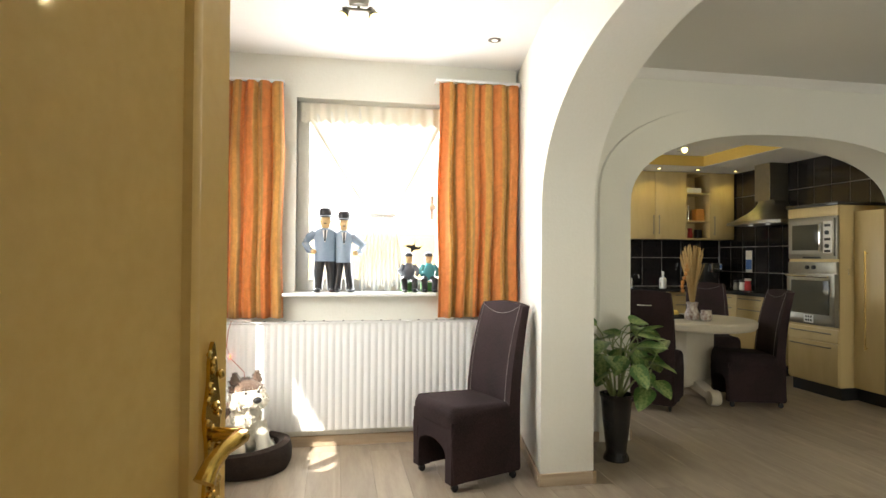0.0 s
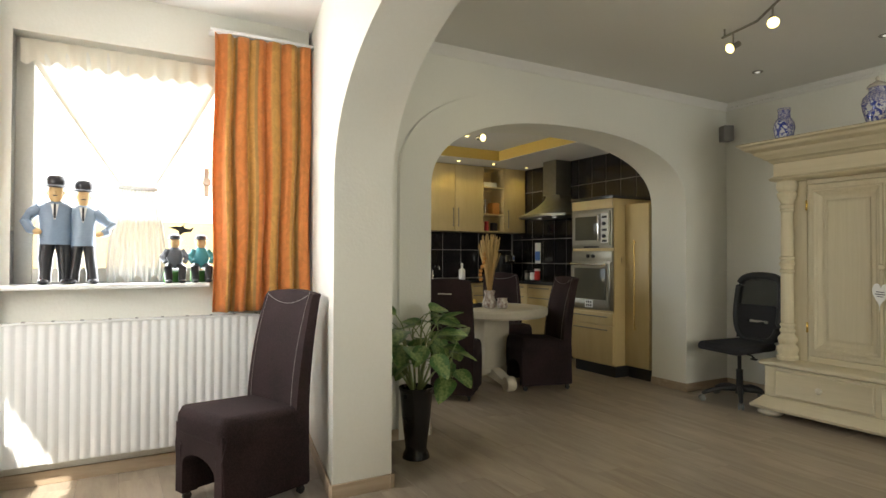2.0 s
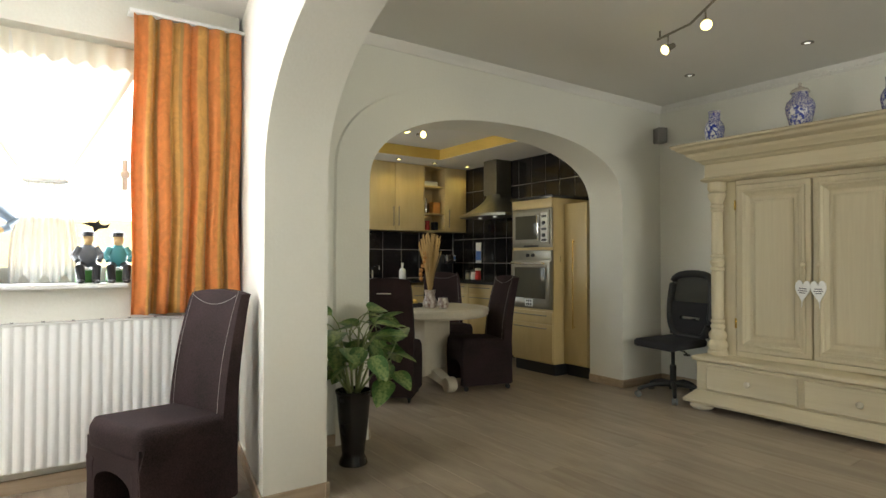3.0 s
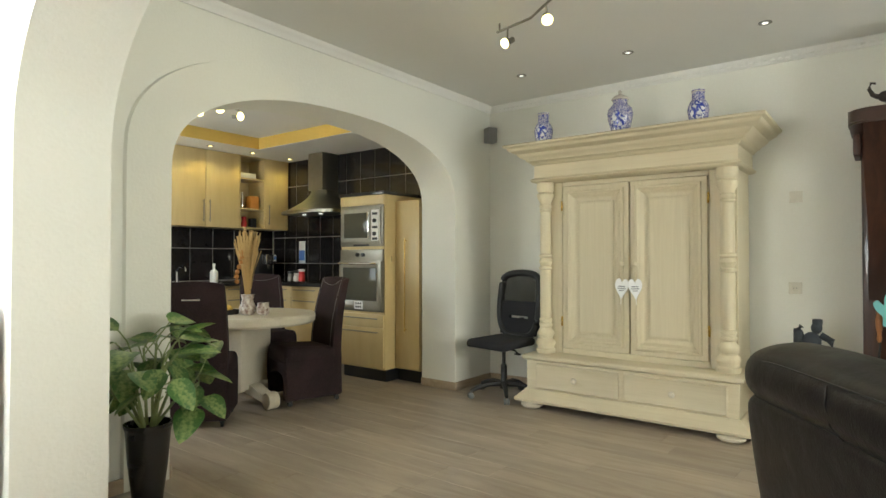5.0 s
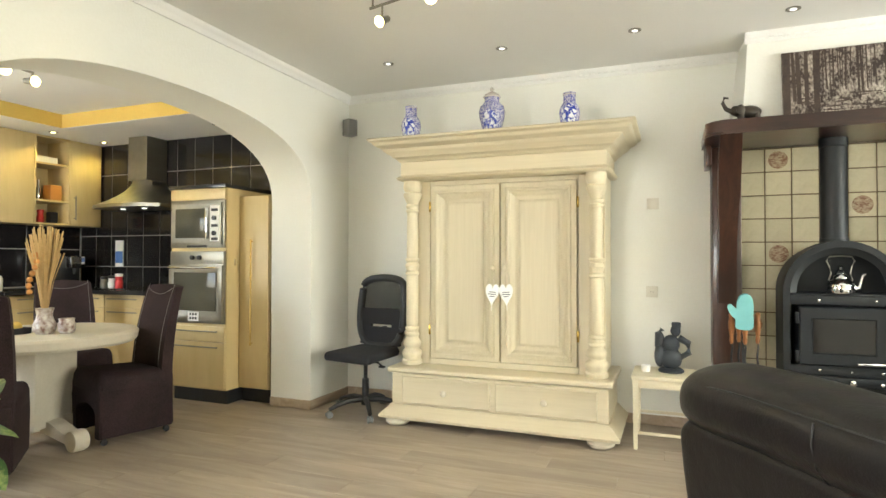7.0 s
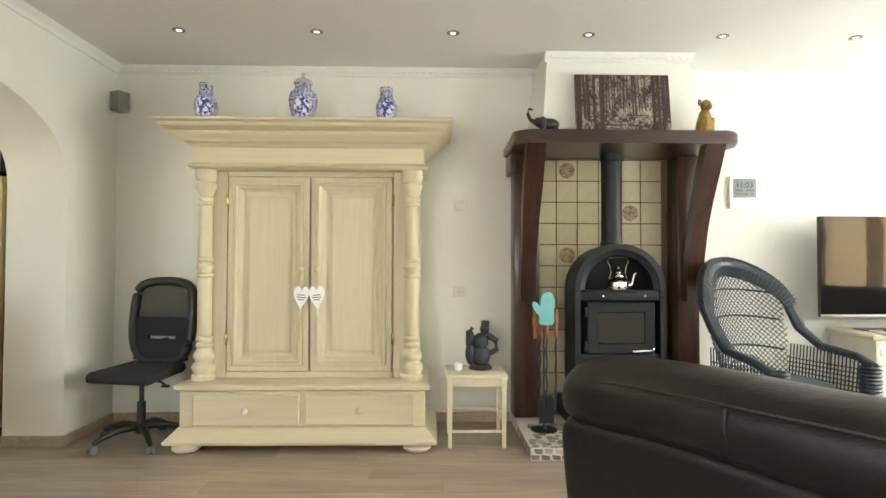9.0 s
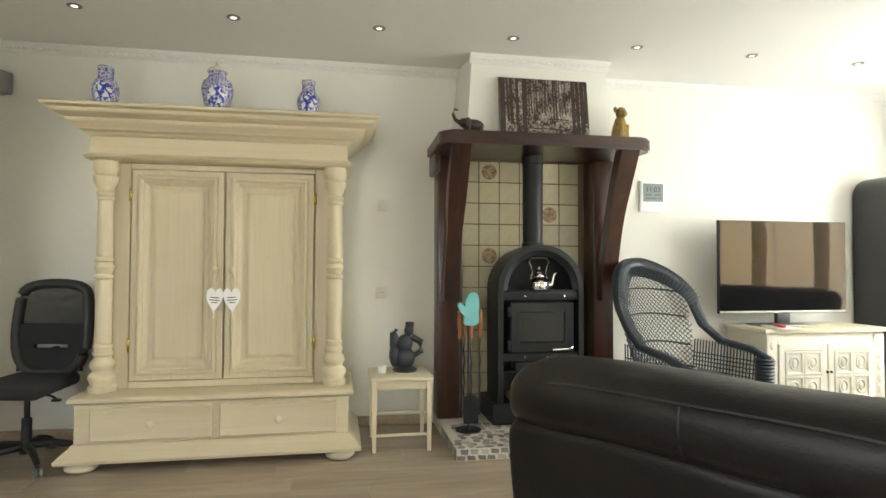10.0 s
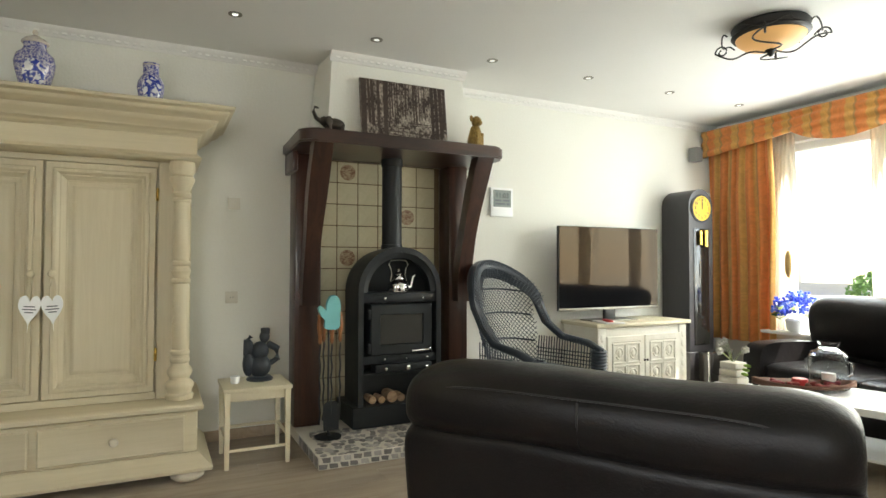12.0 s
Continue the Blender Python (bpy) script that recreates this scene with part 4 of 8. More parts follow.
def wall_cabinet(x0, x1, hinge):
    c = thing("wall_cabinet", "pale birch kitchen wall cabinet with a bar handle", "cabinet", pose(x0, 7.74, 1.60), "kitchen wall cabinets")
    w = x1 - x0
    boxpart("body", (0.001, w - 0.001, -0.33, 0, 0, 0.915), "kitchen", c)
    d = boxpart("door", (0.003, w - 0.003, -0.352, -0.3305, 0.002, 0.913), "kitchen", c, 0.002)
    x = 0.04 if hinge > 0 else w - 0.04
    bar_handle(d, (x, -0.353, 0.06), (x, -0.353, 0.32), (0, -0.03, 0))
    return c


for x0, x1, h in ((2.13, 2.58, -1), (2.58, 3.03, 1), (3.03, 3.48, -1), (3.48, 3.93, -1), (3.93, 4.38, 1), (4.76, 5.12, 1)):
    wall_cabinet(x0, x1, h)


def open_shelf():
    s = thing("open_shelf_unit", "open pale birch shelf unit between the kitchen wall cabinets", "shelf", pose(4.38, 7.74, 1.60))
    boxpart("side", (0.001, 0.018, -0.35, 0, 0, 0.915), "kitchen", s)
    boxpart("side", (0.362, 0.379, -0.35, 0, 0, 0.915), "kitchen", s)
    boxpart("back", (0.018, 0.362, -0.012, 0, 0, 0.915), "kitchen", s)
    for z in (0.0, 0.24, 0.62, 0.897):
        boxpart("shelf", (0.0185, 0.3615, -0.348, -0.012, z, z + 0.018), "kitchen", s)


open_shelf()
M["paper_white"] = material("white_card", (0.75, 0.74, 0.70), 0.7, bump=0.05)
M["red"] = material("red_plastic", (0.55, 0.03, 0.03), 0.4, bump=0)
M["blue"] = material("blue_card", (0.07, 0.16, 0.45), 0.5, bump=0)
M["amber"] = material("honey_wood_block", (0.50, 0.22, 0.05), 0.5, bump=0.05)
M["dark_glass"] = material("smoked_glass", (0.02, 0.018, 0.016), 0.06, bump=0, rough_vary=0.02)
M["oven_glass"] = material("oven_door_glass", (0.07, 0.067, 0.05), 0.10, tint=(0.10, 0.095, 0.07), scale=2, bump=0, rough_vary=0.02, spec=0.22)


def small_box(name, dims, mat, label, category, bevel=0.004, m=None, group=""):
    bm = B()
    box(bm, *dims, bevel=bevel)
    ob = solid(name, bm, mat, label, category, group=group)
    if m is not None:
        ob.matrix_basis = m
    return ob


small_box("storage_box", (4.43, 4.66, 7.45, 7.68, 2.239, 2.31), "paper_white", "white cardboard box on the open shelf", "box")
small_box("knife_block", (4.58, 4.70, 7.44, 7.56, 1.859, 2.02), "amber", "honey-coloured wooden knife block on the shelf", "knife block")
small_box("storage_tin", (4.60, 4.68, 7.46, 7.54, 1.619, 1.74), "black", "black tin on the lowest shelf", "tin", 0.01)


def bottle(name, x, y, z, r, h, mat, label, category, neck=0.4, cap=None):
    bm = B()
    lathe(bm, [(r * 0.9, 0), (r, 0.01), (r, h * 0.62), (r * 0.8, h * 0.72), (r * neck, h * 0.8), (r * neck, h)], 16)
    b = thing(name, label, category, pose(x, y, z))
    part("bottle_body", bm, mat, b)
    bm = B()
    lathe(bm, [(r * neck * 1.15, h), (r * neck * 1.15, h + 0.025), (r * neck * 0.8, h + 0.03)], 12)
    part("cap", bm, cap or mat, b)
    return b


bottle("red_can", 4.53, 7.52, 1.619, 0.035, 0.11, "red", "red can on the lowest open shelf", "can", 0.8)
bottle("bottle", 4.46, 7.55, 1.859, 0.03, 0.22, "dark_glass", "dark glass bottle on the open shelf", "bottle", 0.35, "red")
bottle("bottle", 4.53, 7.56, 1.859, 0.028, 0.19, "chrome", "shiny shaker bottle on the open shelf", "bottle", 0.5)


def base_cabinet(m, w, label, drawers=((0.72, 0.86), (0.10, 0.715))):
    """A floor unit; front faces -y, origin at the back on the left."""
    c = thing("base_cabinet", label, "cabinet", m, "kitchen base cabinets")
    boxpart("body", (0.001, w - 0.001, -0.56, 0, 0.12, 0.90), "kitchen", c)
    boxpart("plinth", (0.001, w - 0.001, -0.51, 0, 0, 0.119), "black", c, 0, "black plinth")
    for z0, z1 in ((0.775, 0.895), (0.13, 0.77)):
        d = boxpart("drawer_front", (0.003, w - 0.003, -0.58, -0.5605, z0, z1), "kitchen", c, 0.002)
        bar_handle(d, (0.06, -0.581, z1 - 0.035), (w - 0.06, -0.581, z1 - 0.035), (0, -0.025, 0))
    return c


for i in range(6):
    base_cabinet(pose(1.25 + 0.55 * i, 7.72, 0), 0.55, "pale birch kitchen base cabinet with bar handles")
for y in (6.56, 6.055):
    base_cabinet(facing_west(5.10, y + 0.50), 0.50, "pale birch kitchen base cabinet with bar handles")
bm = B()
prism(bm, [(1.24, 7.73), (1.24, 7.10), (4.47, 7.10), (4.47, 5.575), (5.13, 5.575), (5.13, 7.73)], "z", 0.905, 0.945)
bmesh.ops.bevel(bm, geom=bm.edges[:], offset=0.004, segments=1, affect="EDGES")
solid("worktop", bm, "worktop", "black granite kitchen worktop along two walls", "worktop")


def oven_tower():
    c = thing("oven_cabinet", "tall pale birch cabinet with built-in microwave and oven", "cabinet", facing_west(5.10, 5.57))
    w = 0.62
    boxpart("body", (0.0, w, -0.70, 0, 0.12, 1.86), "kitchen", c)
    boxpart("plinth", (0.012, w - 0.012, -0.67, 0, 0, 0.119), "black", c, 0, "black plinth")
    boxpart("top_board", (-0.012, w + 0.012, -0.735, 0, 1.861, 1.895), "worktop", c, 0.003, "dark top board")
    for z0, z1 in ((0.14, 0.53), (0.535, 0.665)):
        d = boxpart("drawer_front", (0.004, w - 0.004, -0.722, -0.7005, z0, z1), "kitchen", c, 0.002)
        bar_handle(d, (0.06, -0.723, z1 - 0.04), (w - 0.06, -0.723, z1 - 0.04), (0, -0.026, 0))
    boxpart("filler", (0.004, w - 0.004, -0.72, -0.7005, 1.765, 1.858), "kitchen", c, 0.002)
    ov = boxpart("oven", (0.008, w - 0.008, -0.722, -0.7005, 0.69, 1.315), "steel", c, 0.004, "brushed steel built-in oven")
    boxpart("control_panel", (0.012, w - 0.012, -0.728, -0.7225, 1.205, 1.31), "steel", ov, 0.003)
    bm = B()
    panel_front(bm, 0.012, w - 0.012, 0.70, 1.195, [(0, -0.7225), (0, -0.744), (0.006, -0.748), (0.05, -0.748), (0.055, -0.745)])
    part("oven_door", bm, "steel", ov)
    boxpart("oven_window", (0.075, w - 0.075, -0.7505, -0.7458, 0.80, 1.13), "oven_glass", ov, 0.001, "greenish dark oven glass")
    bm = B()
    tube(bm, [(0.05, -0.79, 1.172), (w - 0.05, -0.79, 1.172)], 0.009, 8)
    box(bm, 0.06, 0.08, -0.79, -0.747, 1.165, 1.18)
    box(bm, w - 0.08, w - 0.06, -0.79, -0.747, 1.165, 1.18)
    part("oven_handle", bm, "chrome", ov)
    for x in (0.27, 0.35):
        bm = B()
        lathe(bm, [(0.02, 0), (0.02, 0.018), (0.015, 0.022)], 14, m=Matrix.Translation((x, -0.7285, 1.26)) @ pose(0, 0, 0, 90))
        part("knob", bm, "black", ov)
    boxpart("sticker", (0.24, 0.36, -0.7495, -0.7483, 0.71, 0.79), "paper_white", ov, 0, "white sticker with a dark round print")
    bm = B()
    for i, (x, z) in enumerate(((0.27, 0.77), (0.30, 0.77), (0.33, 0.77), (0.27, 0.735), (0.30, 0.735), (0.33, 0.735))):
        lathe(bm, [(0.011, 0), (0.011, 0.0008)], 12, m=Matrix.Translation((x, -0.7498, z)) @ pose(0, 0, 0, 90))
    part("sticker_print", bm, "black", ov)
    mw = boxpart("microwave", (0.008, w - 0.008, -0.722, -0.7005, 1.345, 1.76), "steel", c, 0.004, "brushed steel built-in microwave")
    bm = B()
    panel_front(bm, 0.03, w - 0.03, 1.375, 1.735, [(0, -0.7225), (0, -0.74), (0.006, -0.743), (0.02, -0.743)])
    part("microwave_door", bm, "steel", mw)
    boxpart("microwave_window", (0.085, 0.415, -0.7462, -0.7432, 1.43, 1.685), "oven_glass", mw, 0.001, "greenish dark window")
    boxpart("keypad", (0.475, 0.575, -0.7455, -0.7433, 1.40, 1.71), "paper_white", mw, 0.001, "pale grey key panel")
    for z, r in ((1.60, 0.02), (1.47, 0.02)):
        bm = B()
        lathe(bm, [(r, 0), (r, 0.016), (r * 0.8, 0.018)], 14, m=Matrix.Translation((0.525, -0.746, z)) @ pose(0, 0, 0, 90))
        part("knob", bm, "black", mw)
    for z in (1.67, 1.535, 1.42):
        boxpart("key", (0.49, 0.56, -0.748, -0.7457, z - 0.012, z + 0.012), "black", mw)
    boxpart("microwave_handle", (0.44, 0.462, -0.775, -0.744, 1.42, 1.69), "chrome", mw, 0.006)
    boxpart("vent", (0.2, 0.42, -0.7255, -0.7225, 1.348, 1.366), "black", mw)
    return c


oven_tower()


def tall_unit():
    c = thing("larder_cabinet", "tall narrow pale birch larder cabinet with a long handle", "cabinet", facing_west(5.10, 4.945))
    w = 0.31
    boxpart("body", (0.0, w, -0.53, 0, 0.12, 1.80), "kitchen", c)
    boxpart("plinth", (0.005, w - 0.004, -0.50, 0, 0, 0.119), "black", c, 0, "black plinth")
    d = boxpart("door", (0.004, w - 0.002, -0.552, -0.5305, 0.13, 1.798), "kitchen", c, 0.002)
    bar_handle(d, (0.15, -0.553, 0.50), (0.15, -0.553, 1.42), (0, -0.03, 0), "brass")
    bm = B()
    tube(bm, [(-0.014, -0.60, 1.40), (-0.014, -0.60, 1.24)], 0.008, 8)
    box(bm, -0.03, 0.0, -0.61, -0.595, 1.19, 1.25, 0.004)
    part("key_hook", bm, "chrome", c, "steel hook with keys hanging from it")
    return c


tall_unit()


def cooker_hood():
    h = thing("cooker_hood", "brushed steel chimney cooker hood with a curved canopy", "cooker hood", facing_west(5.13, 6.55))
    bm = B()
    box(bm, -0.13, 0.13, -0.26, 0, 2.06, 2.515, 0.003, 1)
    part("chimney", bm, "steel", h)
    secs = []
    for i in range(9):
        t = i / 8
        k = (1 - t) ** 1.8
        hw, fd = 0.13 + 0.33 * k, 0.26 + 0.26 * k
        z = 1.80 + 0.26 * t
        secs.append([(-hw, 0, z), (-hw, -fd * 0.75, z), (-hw * 0.6, -fd * 0.96, z), (0, -fd, z), (hw * 0.6, -fd * 0.96, z), (hw, -fd * 0.75, z), (hw, 0, z)])
    bm = B()
    loft(bm, secs)
    part("canopy", bm, "steel", h)
    bm = B()
    prism(bm, [(-0.47, -0.005), (-0.47, -0.40), (-0.29, -0.505), (0, -0.53), (0.29, -0.505), (0.47, -0.40), (0.47, -0.005)], "z", 1.765, 1.799)
    part("rim", bm, "steel", h)
    for x in (-0.15, 0.15):
        bm = B()
        lathe(bm, [(0.025, 0), (0.025, 0.006)], 12, (x, -0.3, 1.758))
        part("hood_light", bm, "lens_glow", h)


cooker_hood()
small_box("hob", (4.55, 5.02, 6.27, 6.85, 0.9455, 0.953), "dark_glass", "black glass hob on the worktop", "hob", 0.002)
small_box("wall_calendar", (5.128, 5.134, 7.05, 7.17, 1.16, 1.45), "paper_white", "white and blue card hanging on the black tiles", "card", 0)
small_box("calendar_print", (5.1262, 5.1279, 7.055, 7.165, 1.20, 1.33), "blue", "blue lower print of the hanging card", "card", 0)
bottle("soap_bottle", 3.94, 7.22, 0.9455, 0.045, 0.19, "paper_white", "white soap bottle on the worktop", "bottle", 0.3)
bottle("jar", 4.78, 6.78, 0.9455, 0.04, 0.10, "paper_white", "white jar beside the hob", "jar", 0.9, "black")
bottle("jar", 4.76, 6.66, 0.9455, 0.038, 0.12, "red", "red and white jar beside the hob", "jar", 0.9, "paper_white")
bottle("jar", 4.78, 6.90, 0.9455, 0.035, 0.09, "steel", "small steel jar beside the hob", "jar", 0.9, "black")


def coffee_machine():
    c = thing("coffee_machine", "black and silver coffee machine on the worktop", "coffee machine", pose(4.80, 7.45, 0.9455))
    boxpart("body", (-0.11, 0.11, -0.02, 0.20, 0, 0.33), "black", c, 0.012)
    boxpart("front", (-0.08, 0.08, -0.14, -0.0205, 0.20, 0.33), "chrome", c, 0.01)
    boxpart("drip_tray", (-0.10, 0.10, -0.17, -0.0205, 0, 0.03), "chrome", c, 0.005)
    bm = B()
    lathe(bm, [(0.012, 0), (0.02, 0.03), (0.02, 0.06)], 10, (0, -0.085, 0.14))
    part("spout", bm, "black", c)


coffee_machine()


def tap():
    t = thing("kitchen_tap", "chrome kitchen mixer tap on the worktop", "tap", pose(3.62, 7.45, 0.9455))
    bm = B()
    lathe(bm, [(0.026, 0), (0.026, 0.01), (0.018, 0.02), (0.018, 0.12), (0.012, 0.13)], 14)
    part("tap_body", bm, "chrome", t)
    bm = B()
    tube(bm, [(0, 0, 0.11), (0, -0.03, 0.17), (0, -0.12, 0.19), (0, -0.18, 0.17), (0, -0.19, 0.13)], 0.011, 8)
    part("spout", bm, "chrome", t)
    boxpart("lever", (-0.01, 0.01, -0.01, 0.08, 0.13, 0.145), "chrome", t, 0.004)


tap()


def dried_vase():
    v = thing("vase_with_dried_grass", "small painted pot holding a sheaf of dried grass", "vase", pose(3.06, 5.26, 0.7525))
    bm = B()
    lathe(bm, [(0.045, 0), (0.065, 0.02), (0.07, 0.06), (0.05, 0.10), (0.045, 0.13), (0.055, 0.17)], 20)
    part("pot", bm, "painted_pot", v)
    rnd = random.Random(4)
    bm = B()
    for i in range(110):
        a, sp = rnd.uniform(0, 6.28), rnd.uniform(0.01, 0.10)
        h = rnd.uniform(0.45, 0.62) - sp * 0.5
        x, y = math.cos(a) * sp, math.sin(a) * sp
        tube(bm, [(x * 0.12, y * 0.12, 0.12), (x * 0.5, y * 0.5, 0.12 + h * 0.55), (x * 1.1, y * 1.1, 0.12 + h)], [0.0015, 0.0022, 0.0045], 4)
    ob = part("dried_grass", bm, "straw", v, "dense sheaf of golden dried grass")
    for i in range(7):
        bm = B()
        ball(bm, (-0.10 + 0.006 * i, 0.02 * math.sin(i), 0.28 + 0.04 * i), 0.02, 0.016, 0.02, 8, 6)
        part("dried_flower", bm, "amber", v)


M["straw"] = material("dried_straw", (0.55, 0.38, 0.16), 0.9, tint=(0.40, 0.26, 0.10), scale=30)
M["painted_pot"] = material("red_white_painted_pottery", (0.62, 0.58, 0.52), 0.35, tint=(0.16, 0.08, 0.06), scale=34, amount=1.0, fine=40, bump=0)
dried_vase()
bm = B()
lathe(bm, [(0.035, 0), (0.05, 0.015), (0.055, 0.06), (0.045, 0.08), (0.048, 0.10)], 18)
ob = solid("painted_jar", bm, "painted_pot", "small red and white painted pottery jar on the table", "jar")
ob.matrix_basis = pose(3.14, 5.16, 0.7525)


def fruit_tray():
    t = thing("fruit_tray", "black tray of fruit on the round table", "tray", pose(2.93, 5.46, 0.7525))
    bm = B()
    box(bm, -0.12, 0.12, -0.09, 0.09, 0, 0.012, 0.003)
    for x0, x1, y0, y1 in ((-0.12, 0.12, -0.09, -0.082), (-0.12, 0.12, 0.082, 0.09), (-0.12, -0.112, -0.082, 0.082), (0.112, 0.12, -0.082, 0.082)):
        box(bm, x0, x1, y0, y1, 0.012, 0.04)
    part("tray", bm, "black", t)
    for i, (x, y, mt) in enumerate(((-0.05, 0, "orange_fruit"), (0.02, 0.02, "orange_fruit"), (0.06, -0.03, "yellow_paint"), (0.0, -0.04, "yellow_paint"))):
        bm = B()
        ball(bm, (x, y, 0.045), 0.034)
        part("fruit", bm, mt, t)


M["orange_fruit"] = material("orange_peel", (0.65, 0.22, 0.03), 0.5, scale=20)
fruit_tray()


# ---- fireplace ----
def hearth():
    h = thing("hearth", "low hearth covered in crazy-paved grey marble pieces", "hearth")
    bm = B()
    box(bm, 4.245, EAST - 0.002, -0.28, 1.135, 0, 0.078, 0.004)
    part("hearth_slab", bm, "hearth_grout", h)
    rnd = random.Random(9)
    n = 0
    pts = [(4.262 + 0.062 * i + rnd.uniform(-0.02, 0.02), -0.25 + 0.062 * j + rnd.uniform(-0.02, 0.02)) for i in range(9) for j in range(23)]
    for x, y in pts:
        if y > 1.11 or x > 4.8:
            continue
        r = rnd.uniform(0.024, 0.034)
        k = rnd.choice((4, 5, 6))
        a0 = rnd.uniform(0, 6)
        out = [(x + r * rnd.uniform(0.75, 1.1) * math.cos(a0 + 2 * math.pi * i / k), y + r * rnd.uniform(0.75, 1.1) * math.sin(a0 + 2 * math.pi * i / k)) for i in range(k)]
        bm = B()
        prism(bm, [(max(4.247, p[0]), min(1.132, p[1])) for p in out], "z", 0.0785, 0.0835)
        part("mosaic_piece", bm, "mosaic", h)
    for j in range(21):
        y0 = -0.26 + 0.066 * j
        for z0, z1 in ((0.006, 0.036), (0.042, 0.074)):
            sh = 0.02 if z0 < 0.02 else 0
            bm = B()
            prism(bm, [(y0 + sh + rnd.uniform(0, 0.01), z0), (y0 + sh + 0.055 + rnd.uniform(-0.01, 0.004), z0 + rnd.uniform(0, 0.006)), (y0 + sh + 0.056, z1), (y0 + sh + rnd.uniform(0, 0.012), z1 - rnd.uniform(0, 0.006))], "x", 4.241, 4.2455)
            part("mosaic_piece", bm, "mosaic", h)
    for i in range(8):
        x0 = 4.26 + 0.066 * i
        bm = B()
        prism(bm, [(x0, 0.008), (x0 + 0.056, 0.012), (x0 + 0.05, 0.072), (x0 + 0.006, 0.068)], "y", 1.1345, 1.139)
        part("mosaic_piece", bm, "mosaic", h)


M["hearth_grout"] = material("pale_hearth_grout", (0.62, 0.58, 0.50), 0.8, fine=120)
hearth()


def mantel():
    m = thing("mantelpiece", "heavy dark stained oak mantelpiece with slanted braces", "mantelpiece")
    bm = B()
    y0, y1, x0, x1, r = -0.36, 1.195, 4.50, EAST - 0.002, 0.10
    out = [(x1, y0), (x1, y1)]
    for k in range(6):
        a = radians(90 + 18 * k)
        out.append((x0 + r + r * math.cos(a), y1 - r + r * math.sin(a)))
    for k in range(6):
        a = radians(180 + 18 * k)
        out.append((x0 + r + r * math.cos(a), y0 + r + r * math.sin(a)))
    prism(bm, out, "z", 2.045, 2.135)
    bmesh.ops.bevel(bm, geom=[e for e in bm.edges if abs(e.verts[0].co.z - e.verts[1].co.z) < 0.01], offset=0.014, segments=2, affect="EDGES")
    part("shelf_beam", bm, "dark_wood_h", m)
    boxpart("end_board", (4.86, EAST - 0.003, 1.141, 1.18, 1.90, 2.044), "dark_wood", m, 0.01)
    for y0, y1 in ((0.95, 1.14), (-0.26, -0.09)):
        boxpart("post", (4.95, EAST - 0.004, y0, y1, 0.079, 2.044), "dark_wood", m, 0.014)
    for yc in (1.05, -0.175):
        bm = B()
        secs = []
        for i in range(15):
            t = i / 14
            z = 0.95 + 1.093 * t
            x = 4.935 - 0.36 * t ** 1.6
            hw = 0.052 + 0.014 * t + 0.004 * math.sin(9 * t + yc)
            th = 0.075
            secs.append([(x - th, yc - hw, z), (x - th, yc + hw, z), (x + 0.03, yc + hw, z), (x + 0.03, yc - hw, z)])
        loft(bm, secs)
        bmesh.ops.bevel(bm, geom=[e for e in bm.edges if e.calc_face_angle(0) > 0.9], offset=0.009, segments=2, affect="EDGES")
        part("brace", bm, "dark_wood", m)
    return m


M["dark_wood_h"] = wood("dark_stained_oak_beam", (0.062, 0.023, 0.013), (0.022, 0.008, 0.005), 2.4, (1, 0.12, 1), 0.3, bump=0.3, coat=0.3)
mantel()

# chimney breast, drawn in towards the ceiling
bm = B()
secs = [[(4.765, 0.965, 2.136), (4.765, -0.20, 2.136), (EAST, -0.26, 2.136), (EAST, 1.02, 2.136)], [(4.78, 0.94, 2.45), (4.78, -0.14, 2.45), (EAST, -0.17, 2.45), (EAST, 0.98, 2.45)], [(4.78, 0.925, 2.75), (4.78, -0.11, 2.75), (EAST, -0.13, 2.75), (EAST, 0.95, 2.75)]]
loft(bm, secs)
solid("chimney_breast", bm, "wall", "white plastered chimney breast above the mantelpiece", "wall", "structure")
crown(-0.135, 0.945, 4.78, -1)

# cream tiles behind the stove
M["tile_joint"] = material("brown_tile_joint", (0.16, 0.11, 0.06), 0.9, fine=120)
back = thing("tile_panel", "cream glazed tile panel with brown picture tiles behind the stove", "tiles", kind="structure")
boxpart("tile_bed", (EAST - 0.012, EAST - 0.001, -0.09, 0.95, 0.08, 2.044), "tile_joint", back)

M["roundel"] = material("brown_tile_print", (0.52, 0.42, 0.27), 0.3, tint=(0.20, 0.09, 0.04), scale=22, amount=1.2, fine=60, bump=0, stretch=(1, 1, 2))
TILE = 0.166
bm = B()
box(bm, -0.006, 0.0, -0.0795, 0.0795, -0.0795, 0.0795, 0.003, 1)
tile_mesh = finish(bm, "tile", "cream_tile")
picture_cells = {(1, 11), (4, 9), (1, 7), (0, 4), (3, 3)}
for c in range(6):
    for r in range(12):
        y, z = 0.867 - TILE * c, 0.13 + TILE * r
        if z + 0.08 > 2.05:
            continue
        t = new("tile", tile_mesh)
        t.parent = back
        t.location = (EAST - 0.0125, y, z)
        if (c, r) in picture_cells:
            bm = B()
            lathe(bm, [(0.062, 0), (0.062, 0.0012)], 24, m=Matrix.Translation((EAST - 0.0187, y, z)) @ pose(0, 0, 0, 0, -90))
            part("picture_roundel", bm, "roundel", back, "brown landscape print on a cream tile")


